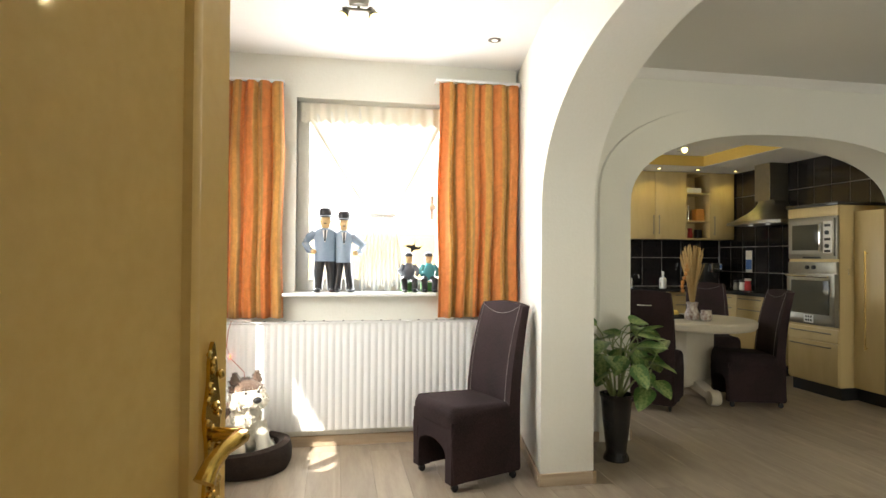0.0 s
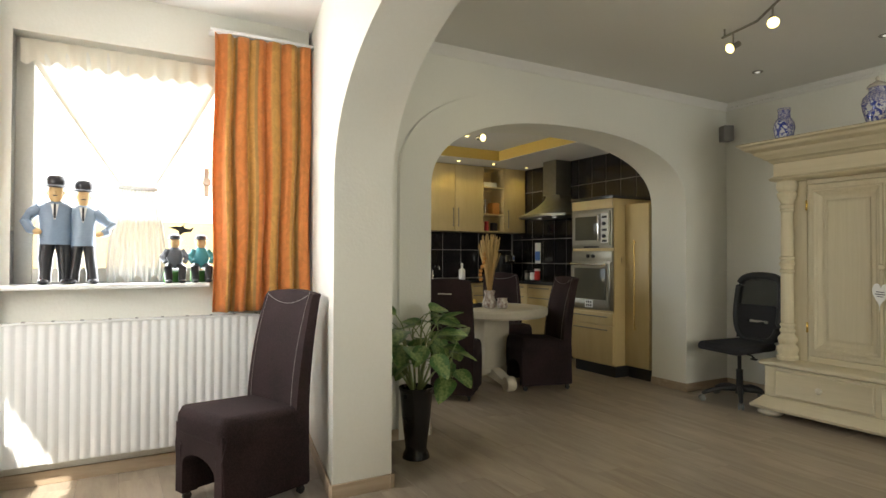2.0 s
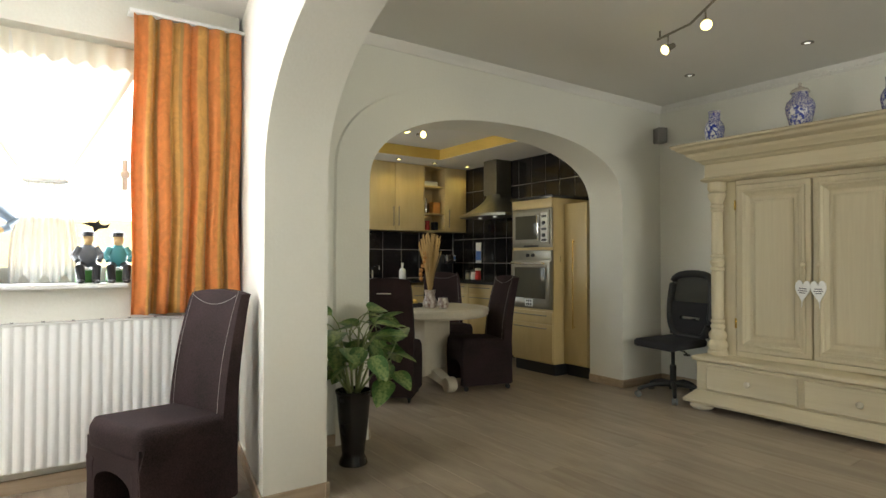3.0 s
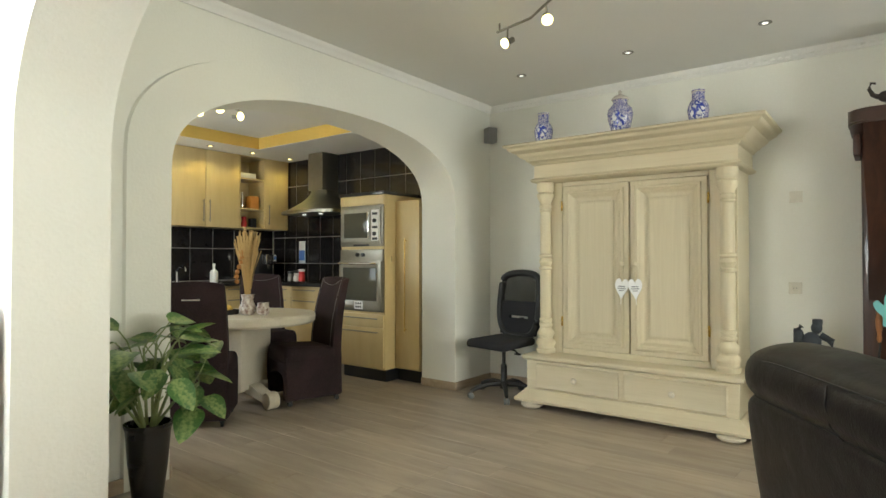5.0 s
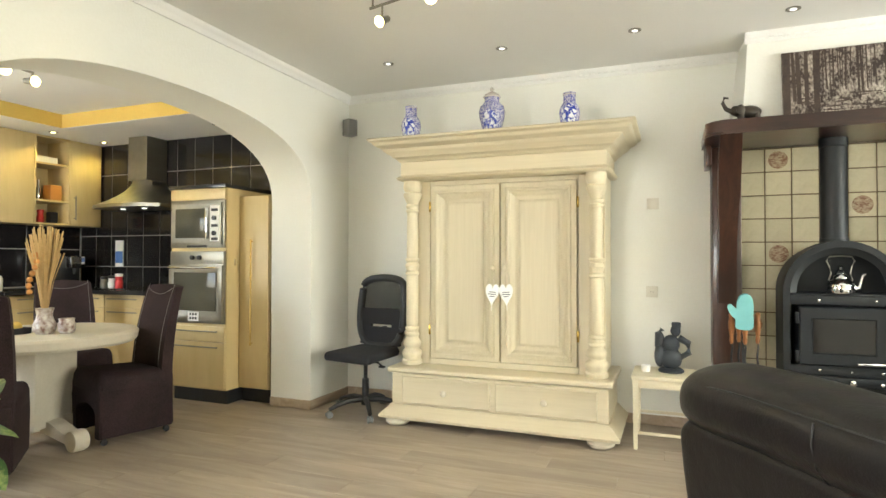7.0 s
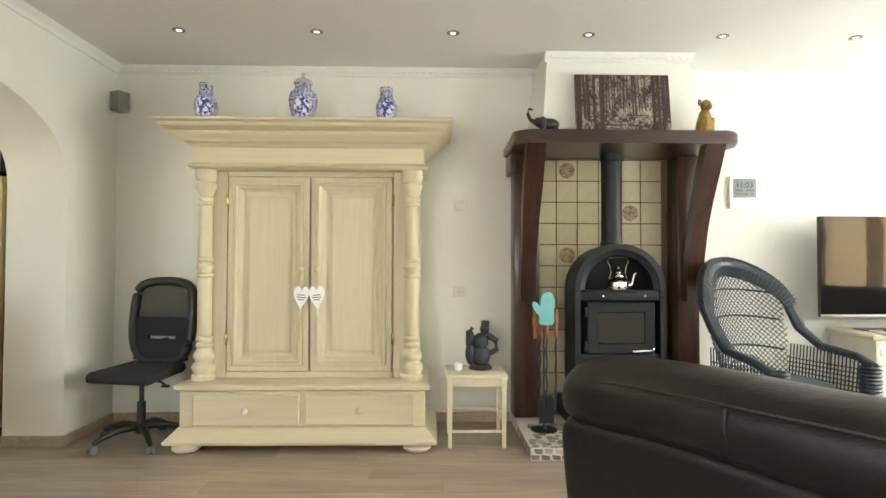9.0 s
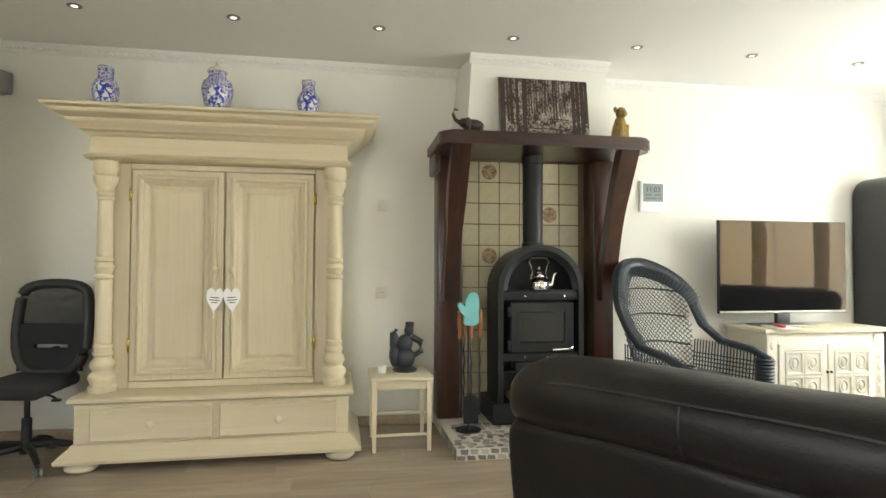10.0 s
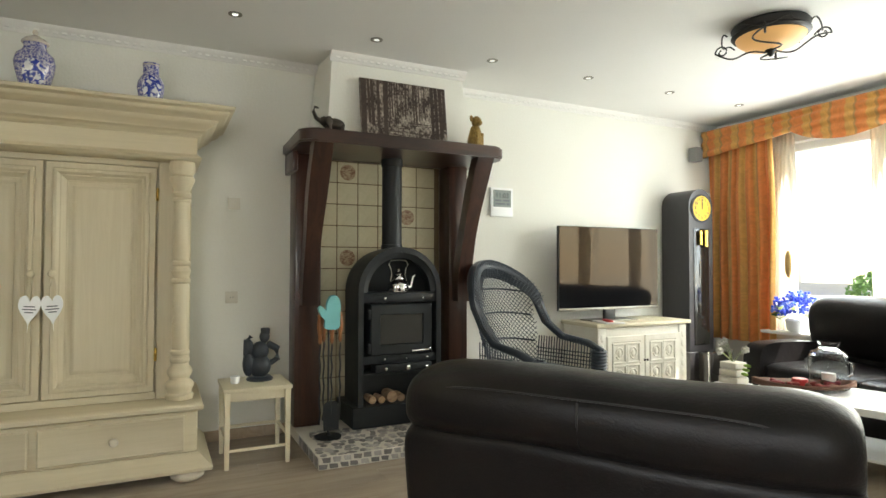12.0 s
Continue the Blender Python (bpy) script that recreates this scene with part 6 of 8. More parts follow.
def long_clock():
    c = thing("longcase_clock", "tall black longcase clock with arched top and yellow dial", "clock", facing_west(5.12, -2.78))
    w = 0.165

    def arch(wd, zb, top, n=16):
        return [(-wd, zb)] + [(-wd * math.cos(math.pi * i / n), top - wd + wd * math.sin(math.pi * i / n)) for i in range(n + 1)] + [(wd, zb)]
    bm = B()
    prism(bm, arch(w, 0.40, 1.99), "y", -0.34, -0.002)
    bmesh.ops.bevel(bm, geom=[e for e in bm.edges if e.calc_face_angle(0) > 1.2], offset=0.012, segments=2, affect="EDGES")
    part("case", bm, "clock_case", c)
    boxpart("foot", (-0.20, 0.20, -0.37, -0.002, 0.0, 0.40), "clock_case", c, 0.012)
    bm = B()
    lathe(bm, [(0.135, 0), (0.14, 0.008), (0.128, 0.014)], 32, m=Matrix.Translation((0, -0.3405, 1.80)) @ pose(0, 0, 0, 90))
    part("bezel", bm, "black", c)
    bm = B()
    lathe(bm, [(0.122, 0), (0.122, 0.003)], 32, m=Matrix.Translation((0, -0.353, 1.80)) @ pose(0, 0, 0, 90))
    dial = part("dial", bm, "dial_yellow", c, "bright yellow dial with dark numerals")
    for k in range(12):
        a = math.pi / 6 * k
        cu = bpy.data.curves.new("numeral", "FONT")
        cu.body, cu.size, cu.align_x, cu.align_y, cu.extrude = str(k or 12), 0.046, "CENTER", "CENTER", 0.0005
        o = new("numeral", cu)
        cu.materials.append(M["black"])
        o.parent = dial
        o.matrix_basis = Matrix.Translation((0.093 * math.sin(a), -0.3575, 1.80 + 0.093 * math.cos(a))) @ pose(0, 0, 0, 90)
    for ang, ln in ((3, 0.06), (-2, 0.088)):
        bm = B()
        box(bm, -0.004, 0.004, -0.36, -0.358, -0.01, ln, m=Matrix.Translation((0, -0.001 * ln, 1.80)) @ pose(0, 0, 0, 0, ang))
        part("clock_hand", bm, "black", dial)
    boxpart("window", (-0.105, 0.105, -0.346, -0.3405, 0.46, 1.60), "dark_glass", c, 0.002, "dark glass trunk door")
    bm = B()
    lathe(bm, [(0.022, 0), (0.022, 0.16)], 14, (0.03, -0.372, 1.42))
    part("weight", bm, "brass", c, "brass weight")
    bm = B()
    lathe(bm, [(0.018, 0), (0.018, 0.14)], 14, (-0.04, -0.370, 1.44))
    part("weight", bm, "brass", c, "brass weight")


M["clock_case"] = material("black_stained_oak", (0.022, 0.020, 0.022), 0.38, tint=(0.04, 0.036, 0.038), scale=9, stretch=(1, 1, 0.2))
M["dial_yellow"] = material("yellow_dial", (0.62, 0.42, 0.01), 0.5, bump=0)
long_clock()
# ---- niche by the small window ----
def radiator():
    r = thing("radiator", "long white ribbed panel radiator under the window", "radiator", pose(-1.11, WY, 0.0))
    w, z0, z1 = 1.86, 0.13, 0.885
    pitch = 0.049
    n = int((w - 0.06) / pitch)
    bm = B()
    out = [(0.0, -0.075)]
    x = 0.03
    out.append((x, -0.075))
    for i in range(n):
        out += [(x + 0.004, -0.076), (x + 0.014, -0.086), (x + 0.035, -0.086), (x + 0.045, -0.076)]
        x += pitch
    out += [(w, -0.075)]
    lo = [bm.verts.new((p[0], p[1], z0 + 0.03)) for p in out]
    hi = [bm.verts.new((p[0], p[1], z1 - 0.035)) for p in out]
    l2 = [bm.verts.new((p[0], -0.078, z0)) for p in out]
    h2 = [bm.verts.new((p[0], -0.078, z1 - 0.012)) for p in out]
    l3 = [bm.verts.new((p[0], -0.06, z0)) for p in out]
    h3 = [bm.verts.new((p[0], -0.06, z1 - 0.012)) for p in out]
    for a, b in ((l3, l2), (l2, lo), (lo, hi), (hi, h2), (h2, h3), (h3, l3)):
        for k in range(len(out) - 1):
            bm.faces.new((a[k], a[k + 1], b[k + 1], b[k]))
    part("front_panel", bm, "white", r)
    boxpart("side_cover", (-0.012, -0.001, -0.085, -0.03, z0 + 0.01, z1), "white", r, 0.004)
    boxpart("side_cover", (w + 0.001, w + 0.012, -0.085, -0.03, z0 + 0.01, z1), "white", r, 0.004)
    bm = B()
    box(bm, -0.012, w + 0.012, -0.09, -0.028, z1 - 0.011, z1, 0.003, 1)
    part("top_grille", bm, "white", r)
    # grey blocks stand for the shade inside the slots of the top grille
    for i in range(14):
        boxpart("slot_shade", (0.06 + i * 0.133, 0.075 + i * 0.133, -0.075, -0.05, z1 + 0.0005, z1 + 0.006), "slot_shade_grey", r)
    boxpart("rear_panel", (0.0, w, -0.059, -0.035, z0, z1 - 0.012), "white", r)
    for x in (0.3, w - 0.3):
        boxpart("bracket", (x - 0.02, x + 0.02, -0.034, 0.001, 0.2, 0.75), "white", r)
    for x in (w - 0.06, w - 0.11):
        bm = B()
        lathe(bm, [(0.008, 0), (0.008, 0.14)], 10, (x, -0.05, 0))
        part("supply_pipe", bm, "white", r)


# slot shade of the radiator top, put into the colour
M["slot_shade_grey"] = material("radiator_shadow_slot", (0.35, 0.35, 0.34), 0.6, bump=0)
radiator()


def oval_rings(bm, rings, seg=14):
    """Elliptical sections (x, y, z, rx, ry) joined upwards."""
    loft(bm, [[(x + rx * math.cos(2 * math.pi * i / seg), y + ry * math.sin(2 * math.pi * i / seg), z) for i in range(seg)] for x, y, z, rx, ry in rings])


def standing_pair():
    """Two standing figures in bowler hats, as plain shapes."""
    for dx, h, fat, tone, lab in ((-0.06, 0.585, 1.22, "doll_blue", "painted resin figure in blue jacket and bowler hat on the sill"), (0.07, 0.565, 0.92, "doll_blue2", "painted resin figure in pale blue jacket and hat on the sill")):
        bm = B()
        outer = -1 if dx < 0 else 1
        groups = []
        for s in (-1, 1):
            oval_rings(bm, [(s * 0.046, 0, 0.012, 0.030, 0.032), (s * 0.043, 0.004, 0.05, 0.028, 0.032), (s * 0.036 * fat, 0.004, 0.12, 0.030 * fat, 0.036), (s * 0.026 * fat, 0, 0.215, 0.032 * fat, 0.04)], 12)
            ball(bm, (s * 0.052, -0.022, 0.013), 0.027, 0.045, 0.014)
        groups.append((len(bm.faces), 1))
        oval_rings(bm, [(0, 0, 0.185, 0.064 * fat, 0.05), (0, -0.003, 0.23, 0.062 * fat, 0.055), (0, -0.003, 0.28, 0.060 * fat, 0.052), (0, 0, 0.325, 0.066 * fat, 0.05), (0, 0.002, 0.36, 0.066 * fat, 0.044), (0, 0.004, 0.378, 0.046 * fat, 0.034), (0, 0.004, 0.388, 0.024, 0.024)], 18)
        tube(bm, [(outer * 0.058 * fat, 0, 0.358), (outer * 0.092 * fat, 0.004, 0.325), (outer * 0.135, 0.002, 0.29), (outer * 0.112, -0.022, 0.255), (outer * 0.088, -0.04, 0.245)], [0.026, 0.028, 0.027, 0.022, 0.017], 10)
        tube(bm, [(-outer * 0.056 * fat, 0, 0.355), (-outer * 0.082, 0.02, 0.31), (-outer * 0.07, 0.03, 0.27)], [0.026, 0.025, 0.02], 8)
        groups.append((len(bm.faces), 0))
        oval_rings(bm, [(0, -0.002, 0.382, 0.020, 0.022), (0, -0.006, 0.40, 0.030 * fat ** 0.5, 0.032), (0, -0.006, 0.425, 0.034 * fat ** 0.5, 0.036), (0, -0.004, 0.455, 0.032 * fat ** 0.5, 0.035)], 14)
        ball(bm, (0, -0.044, 0.424), 0.007, 0.008, 0.008, 8, 6)
        for s in (-1, 1):
            ball(bm, (s * 0.034 * fat ** 0.5, 0.0, 0.425), 0.006, 0.008, 0.011, 8, 6)
        ball(bm, (outer * 0.078, -0.048, 0.243), 0.021, 0.014, 0.015)
        groups.append((len(bm.faces), 2))
        prism(bm, [(-0.018, 0.372), (0.018, 0.372), (0.004, 0.30), (-0.004, 0.30)], "y", -0.0525, -0.044)
        groups.append((len(bm.faces), 3))
        lathe(bm, [(0.058, 0.449), (0.066, 0.455), (0.060, 0.459), (0.042, 0.457), (0.046, 0.472), (0.046, 0.488), (0.036, 0.504), (0.012, 0.510)], 20)
        prism(bm, [(-0.005, 0.372), (0.005, 0.372), (0.006, 0.31), (0, 0.302), (-0.006, 0.31)], "y", -0.055, -0.0526)
        box(bm, -0.010, 0.010, -0.043, -0.037, 0.409, 0.414)
        groups.append((len(bm.faces), 1))
        bm.faces.ensure_lookup_table()
        i = 0
        for end, k in groups:
            while i < end:
                bm.faces[i].material_index = k
                i += 1
        me = finish(bm, "figure", tone)
        for k in ("doll_black", "doll_skin", "paper_white"):
            me.materials.append(M[k])
        ob = tagged(new("standing_figure", me), lab, "figurine", "sill figures")
        ob.matrix_basis = pose(-0.315 + dx, WY - 0.035, 1.086) @ Matrix.Diagonal((1.0, 1.0, h / 0.50, 1))


M["doll_blue"] = material("painted_blue_grey", (0.20, 0.27, 0.36), 0.45, tint=(0.15, 0.20, 0.28), scale=20)
M["doll_blue2"] = material("painted_pale_blue", (0.24, 0.31, 0.40), 0.45, tint=(0.18, 0.24, 0.32), scale=20)
M["doll_teal"] = material("painted_teal", (0.06, 0.28, 0.32), 0.45, scale=20)
M["doll_grey"] = material("painted_dark_grey", (0.10, 0.11, 0.13), 0.45, scale=20)
M["doll_black"] = material("painted_black", (0.016, 0.017, 0.022), 0.35, scale=20)
M["doll_skin"] = material("painted_flesh", (0.62, 0.42, 0.20), 0.45, scale=20)
M["leaf_green"] = material("painted_green", (0.08, 0.28, 0.05), 0.5, scale=20)
standing_pair()


def seated_pair():
    for dx, tone in ((0.22, "doll_grey"), (0.365, "doll_teal")):
        bm = B()
        for s in (-1, 1):
            tube(bm, [(s * 0.03, -0.035, 0.01), (s * 0.034, -0.04, 0.075), (s * 0.022, 0.02, 0.085)], [0.018, 0.02, 0.022], 8)
            ball(bm, (s * 0.032, -0.055, 0.008), 0.018, 0.03, 0.01)
        n1 = len(bm.faces)
        ball(bm, (0, 0.015, 0.13), 0.042, 0.034, 0.06)
        for s in (-1, 1):
            tube(bm, [(s * 0.032, 0.01, 0.165), (s * 0.058, -0.005, 0.13), (s * 0.045, -0.03, 0.105)], [0.017, 0.016, 0.012], 8)
        n2 = len(bm.faces)
        ball(bm, (0, 0.01, 0.205), 0.027, 0.027, 0.03)
        n3 = len(bm.faces)
        lathe(bm, [(0.036, 0.222), (0.036, 0.226), (0.027, 0.228), (0.026, 0.242), (0.012, 0.25)], 14, (0, 0.01, 0))
        n4 = len(bm.faces)
        box(bm, -0.05, 0.05, 0.0, 0.05, 0.0, 0.06, 0.008)
        bm.faces.ensure_lookup_table()
        for i, f in enumerate(bm.faces):
            f.material_index = 1 if i < n1 else 0 if i < n2 else 2 if i < n3 else 1 if i < n4 else 3
        me = finish(bm, "figure", tone)
        for k in ("doll_black", "doll_skin", "leaf_green"):
            me.materials.append(M[k])
        ob = tagged(new("seated_figure", me), "small painted resin figure seated in a bowler hat on the sill", "figurine", "sill figures")
        ob.matrix_basis = pose(dx, WY - 0.035, 1.086) @ Matrix.Diagonal((1.15, 1.1, 1.15, 1))


seated_pair()


def swallow():
    """A flat dark metal bird fixed to the pane by a wire."""
    bm = B()
    out = [(0.0, -0.035), (0.016, -0.005), (0.055, 0.015), (0.062, 0.05), (0.04, 0.028), (0.012, 0.024), (0.0, 0.04), (-0.012, 0.024), (-0.04, 0.016), (-0.075, -0.008), (-0.045, -0.004), (-0.014, -0.006)]
    prism(bm, out, "y", 0.0, 0.004)
    tube(bm, [(0, 0.002, 0.03), (0, 0.008, 0.06)], 0.002, 6)
    ob = solid("swallow_ornament", bm, "iron", "dark metal swallow ornament stuck on the window pane", "ornament")
    ob.matrix_basis = pose(0.27, WY + 0.147, 1.40, 0, 20)


swallow()


def plush_dog():
    """A sitting husky toy, furred."""
    bm = B()
    ball(bm, (0, 0.02, 0.17), 0.13, 0.14, 0.17, 20, 14)
    ball(bm, (0, -0.05, 0.30), 0.10, 0.10, 0.12, 18, 12)
    for s in (-1, 1):
        tube(bm, [(s * 0.075, -0.08, 0.25), (s * 0.085, -0.13, 0.12), (s * 0.085, -0.15, 0.03)], [0.05, 0.046, 0.05], 12)
        ball(bm, (s * 0.13, -0.04, 0.06), 0.06, 0.12, 0.06, 14, 10)
    ball(bm, (0, -0.165, 0.415), 0.05, 0.065, 0.042, 16, 12)
    ball(bm, (0, -0.065, 0.435), 0.118, 0.10, 0.085, 20, 14)
    for s in (-1, 1):
        ball(bm, (s * 0.07, -0.09, 0.40), 0.055, 0.05, 0.05, 14, 10)
    nw = len(bm.faces)
    ball(bm, (0, -0.045, 0.472), 0.112, 0.10, 0.078, 18, 12)
    ball(bm, (0, 0.09, 0.25), 0.115, 0.09, 0.16, 16, 10)
    for s in (-1, 1):
        lathe(bm, [(0.034, 0), (0.028, 0.03), (0.012, 0.06), (0.003, 0.07)], 10, (s * 0.075, -0.04, 0.525))
    nb = len(bm.faces)
    ball(bm, (0, -0.228, 0.44), 0.03, 0.02, 0.022, 10, 8)
    for s in (-1, 1):
        ball(bm, (s * 0.042, -0.145, 0.475), 0.012, 0.01, 0.012, 8, 6)
    bm.faces.ensure_lookup_table()
    for i, f in enumerate(bm.faces):
        f.material_index = 0 if i < nw else 1 if i < nb else 2
    rnd = random.Random(3)
    for i, f in enumerate(list(bm.faces)):
        if i >= nb:
            continue
        for k in range(3):
            c = f.calc_center_median() + Vector((rnd.uniform(-1, 1), rnd.uniform(-1, 1), rnd.uniform(-1, 1))) * 0.008
            n = (f.normal + Vector((rnd.uniform(-0.5, 0.5), rnd.uniform(-0.5, 0.5), -0.4))).normalized()
            sd = n.orthogonal().normalized() * 0.005
            v = [bm.verts.new(c + sd), bm.verts.new(c - sd), bm.verts.new(c + n * rnd.uniform(0.010, 0.018))]
            g = bm.faces.new(v)
            g.material_index = f.material_index
    me = finish(bm, "plush", "fur_white")
    me.materials.append(M["fur_brown"])
    me.materials.append(M["black"])
    ob = tagged(new("plush_husky", me), "brown and white plush husky toy sitting in the pet bed", "plush toy")
    ob.matrix_basis = pose(-0.87, 4.09, 0.055, 0, 0, 30) @ Matrix.Diagonal((0.95, 0.95, 0.92, 1))


M["fur_white"] = material("white_plush", (0.78, 0.74, 0.64), 0.95, tint=(0.62, 0.57, 0.46), scale=20, fine=200, bump=0.6, sheen=0.3)
M["fur_brown"] = material("brown_plush", (0.05, 0.03, 0.02), 0.95, tint=(0.16, 0.10, 0.07), scale=14, amount=0.9, fine=200, bump=0.6, sheen=0.3)
plush_dog()


def pet_bed():
    b = thing("pet_bed", "dark brown plush oval pet bed on the floor", "pet bed", pose(-0.87, 4.055, 0) @ Matrix.Diagonal((0.84, 0.88, 1.0, 1)))
    bm = B()
    secs = []
    n = 40
    prof = [(0.0, 0.0), (0.03, 0.05), (0.035, 0.12), (0.02, 0.17), (-0.02, 0.185), (-0.06, 0.165), (-0.075, 0.10), (-0.07, 0.04)]
    rings = []
    for i in range(n):
        a = 2 * math.pi * i / n
        k = 0.78 + 0.22 * (0.5 + 0.5 * math.cos(a - 0.4))
        rings.append([bm.verts.new(((0.33 + p[0]) * math.cos(a), (0.25 + p[0]) * math.sin(a), p[1] * k)) for p in prof])
    for i in range(n):
        a, c = rings[i], rings[(i + 1) % n]
        for j in range(len(prof)):
            q = (j + 1) % len(prof)
            bm.faces.new((a[j], c[j], c[q], a[q]))
    part("rim", bm, "plush_dark", b)
    bm = B()
    lathe(bm, [(0.25, 0.003), (0.27, 0.02), (0.25, 0.05), (0.1, 0.055)], 36)
    bmesh.ops.scale(bm, vec=(1, 0.74, 1), verts=bm.verts)
    part("cushion", bm, "plush_dark", b)


M["plush_dark"] = material("dark_brown_plush", (0.022, 0.014, 0.011), 0.95, tint=(0.055, 0.038, 0.03), scale=16, amount=0.9, fine=170, bump=0.8, sheen=0.05, spec=0.2)
pet_bed()


def white_cabinet():
    c = thing("sideboard", "white painted sideboard with drawers and panelled doors", "sideboard", pose(-1.37, 2.35, 0, 0, 0, 90))
    # local x runs along +y of the room, front faces +x
    L_ = 1.28
    boxpart("body", (0, L_, -0.44, -0.001, 0.10, 0.735), "white", c, 0.004)
    boxpart("plinth", (-0.012, L_ + 0.012, -0.465, 0.0, 0, 0.099), "white", c, 0.012)
    boxpart("top", (-0.025, L_ + 0.025, -0.475, 0.0, 0.736, 0.765), "white", c, 0.01)
    for x0, x1, kind in ((0.03, 0.40, "door"), (0.43, 0.85, "drawers"), (0.88, 1.25, "door")):
        if kind == "door":
            bm = B()
            panel_front(bm, x0, x1, 0.13, 0.71, [(0, -0.441), (0, -0.458), (0.006, -0.462), (0.05, -0.462), (0.058, -0.452), (0.068, -0.454)])
            d = part("door", bm, "white", c)
            bm = B()
            ball(bm, (x0 + 0.03, -0.474, 0.43), 0.013)
            part("knob", bm, "white", d)
        else:
            for k in range(4):
                bm = B()
                panel_front(bm, x0, x1, 0.13 + 0.147 * k, 0.27 + 0.147 * k, [(0, -0.441), (0, -0.455), (0.008, -0.462), (0.03, -0.462), (0.036, -0.455)])
                d = part("drawer", bm, "white", c)
                bm = B()
                ball(bm, ((x0 + x1) / 2, -0.474, 0.20 + 0.147 * k), 0.014)
                part("knob", bm, "white", d)


white_cabinet()


def lantern():
    l = thing("lantern", "white wooden lantern with crossed bars and a crystal top", "lantern", pose(-1.10, 3.10, 0.7655))
    s, h = 0.10, 0.30
    boxpart("base", (-s - 0.015, s + 0.015, -s - 0.015, s + 0.015, 0, 0.02), "white", l, 0.003)
    boxpart("lid", (-s - 0.02, s + 0.02, -s - 0.02, s + 0.02, h, h + 0.018), "white", l, 0.003)
    for x in (-s, s):
        for y in (-s, s):
            boxpart("post", (x - 0.009, x + 0.009, y - 0.009, y + 0.009, 0.02, h), "white", l)
    for ax in (0, 1):
        for sg in (-1, 1):
            for t in (-1, 1):
                bm = B()
                a = (-s, h * 0.07 if t > 0 else h)
                b = (s, h if t > 0 else h * 0.07)
                p = [(a[0], sg * s, a[1]), (b[0], sg * s, b[1])] if ax == 0 else [(sg * s, a[0], a[1]), (sg * s, b[0], b[1])]
                tube(bm, p, 0.005, 6)
                part("cross_bar", bm, "white", l)
    bm = B()
    lathe(bm, [(0.09, h + 0.019), (0.085, h + 0.045), (0.06, h + 0.07), (0.03, h + 0.08), (0.012, h + 0.10), (0.02, h + 0.115), (0.014, h + 0.13), (0.004, h + 0.135)], 18)
    part("crystal_dome", bm, "clear_glass", l, "clear crystal domed top with finial")
    bm = B()
    lathe(bm, [(0.035, 0.021), (0.035, 0.14), (0.01, 0.145)], 16)
    part("candle", bm, "paper_white", l)


M["clear_glass"] = glass_like("clear_glass", (0.95, 0.97, 0.97), 0.01)
M["clear_glass"].node_tree.nodes["Principled BSDF"].inputs["IOR"].default_value = 1.3
lantern()


def gold_ornament():
    bm = B()
    rnd = random.Random(2)
    lathe(bm, [(0.04, 0), (0.045, 0.01), (0.02, 0.02), (0.015, 0.05)], 14)
    o = thing("gold_ornament", "shiny gold leafy ornament on the sideboard", "ornament", pose(-0.98, 2.98, 0.7655))
    part("foot", bm, "brass", o)
    for k in range(26):
        a, z = rnd.uniform(0, 6.28), rnd.uniform(0.03, 0.17)
        r = 0.045 * (1 - z / 0.22)
        bm = B()
        ball(bm, (r * math.cos(a), r * math.sin(a), z), 0.018, 0.012, 0.024, 8, 6)
        part("gold_leaf", bm, "brass", o)


gold_ornament()


def sensor_box():
    t = thing("outdoor_light_control", "small white plug box with a thin cord on the radiator", "plug box", pose(-0.93, WY - 0.06, 0.8865))
    boxpart("case", (-0.07, 0.07, -0.02, 0.02, 0, 0.022), "white", t, 0.003)
    boxpart("knob_block", (-0.07, -0.045, -0.015, 0.015, 0.0225, 0.05), "white", t, 0.003)
    boxpart("switch_block", (0.03, 0.068, -0.018, 0.018, 0.0225, 0.04), "white", t, 0.003)
    bm = B()
    tube(bm, [(-0.06, -0.021, 0.01), (-0.075, -0.045, -0.05), (-0.085, -0.047, -0.16), (-0.055, -0.047, -0.24), (0.03, -0.05, -0.33), (0.045, -0.052, -0.45)], 0.0025, 6)
    part("cord", bm, "red_cord", t, "thin red cord")
    bm = B()
    ball(bm, (-0.06, -0.048, -0.225), 0.008, 0.008, 0.016, 8, 6)
    part("cord_light", bm, "red_glow", t)


M["red_cord"] = material("red_cord", (0.45, 0.12, 0.07), 0.6, bump=0)
M["red_glow"] = glow("red_light", (1.0, 0.12, 0.05), 2.0)
sensor_box()


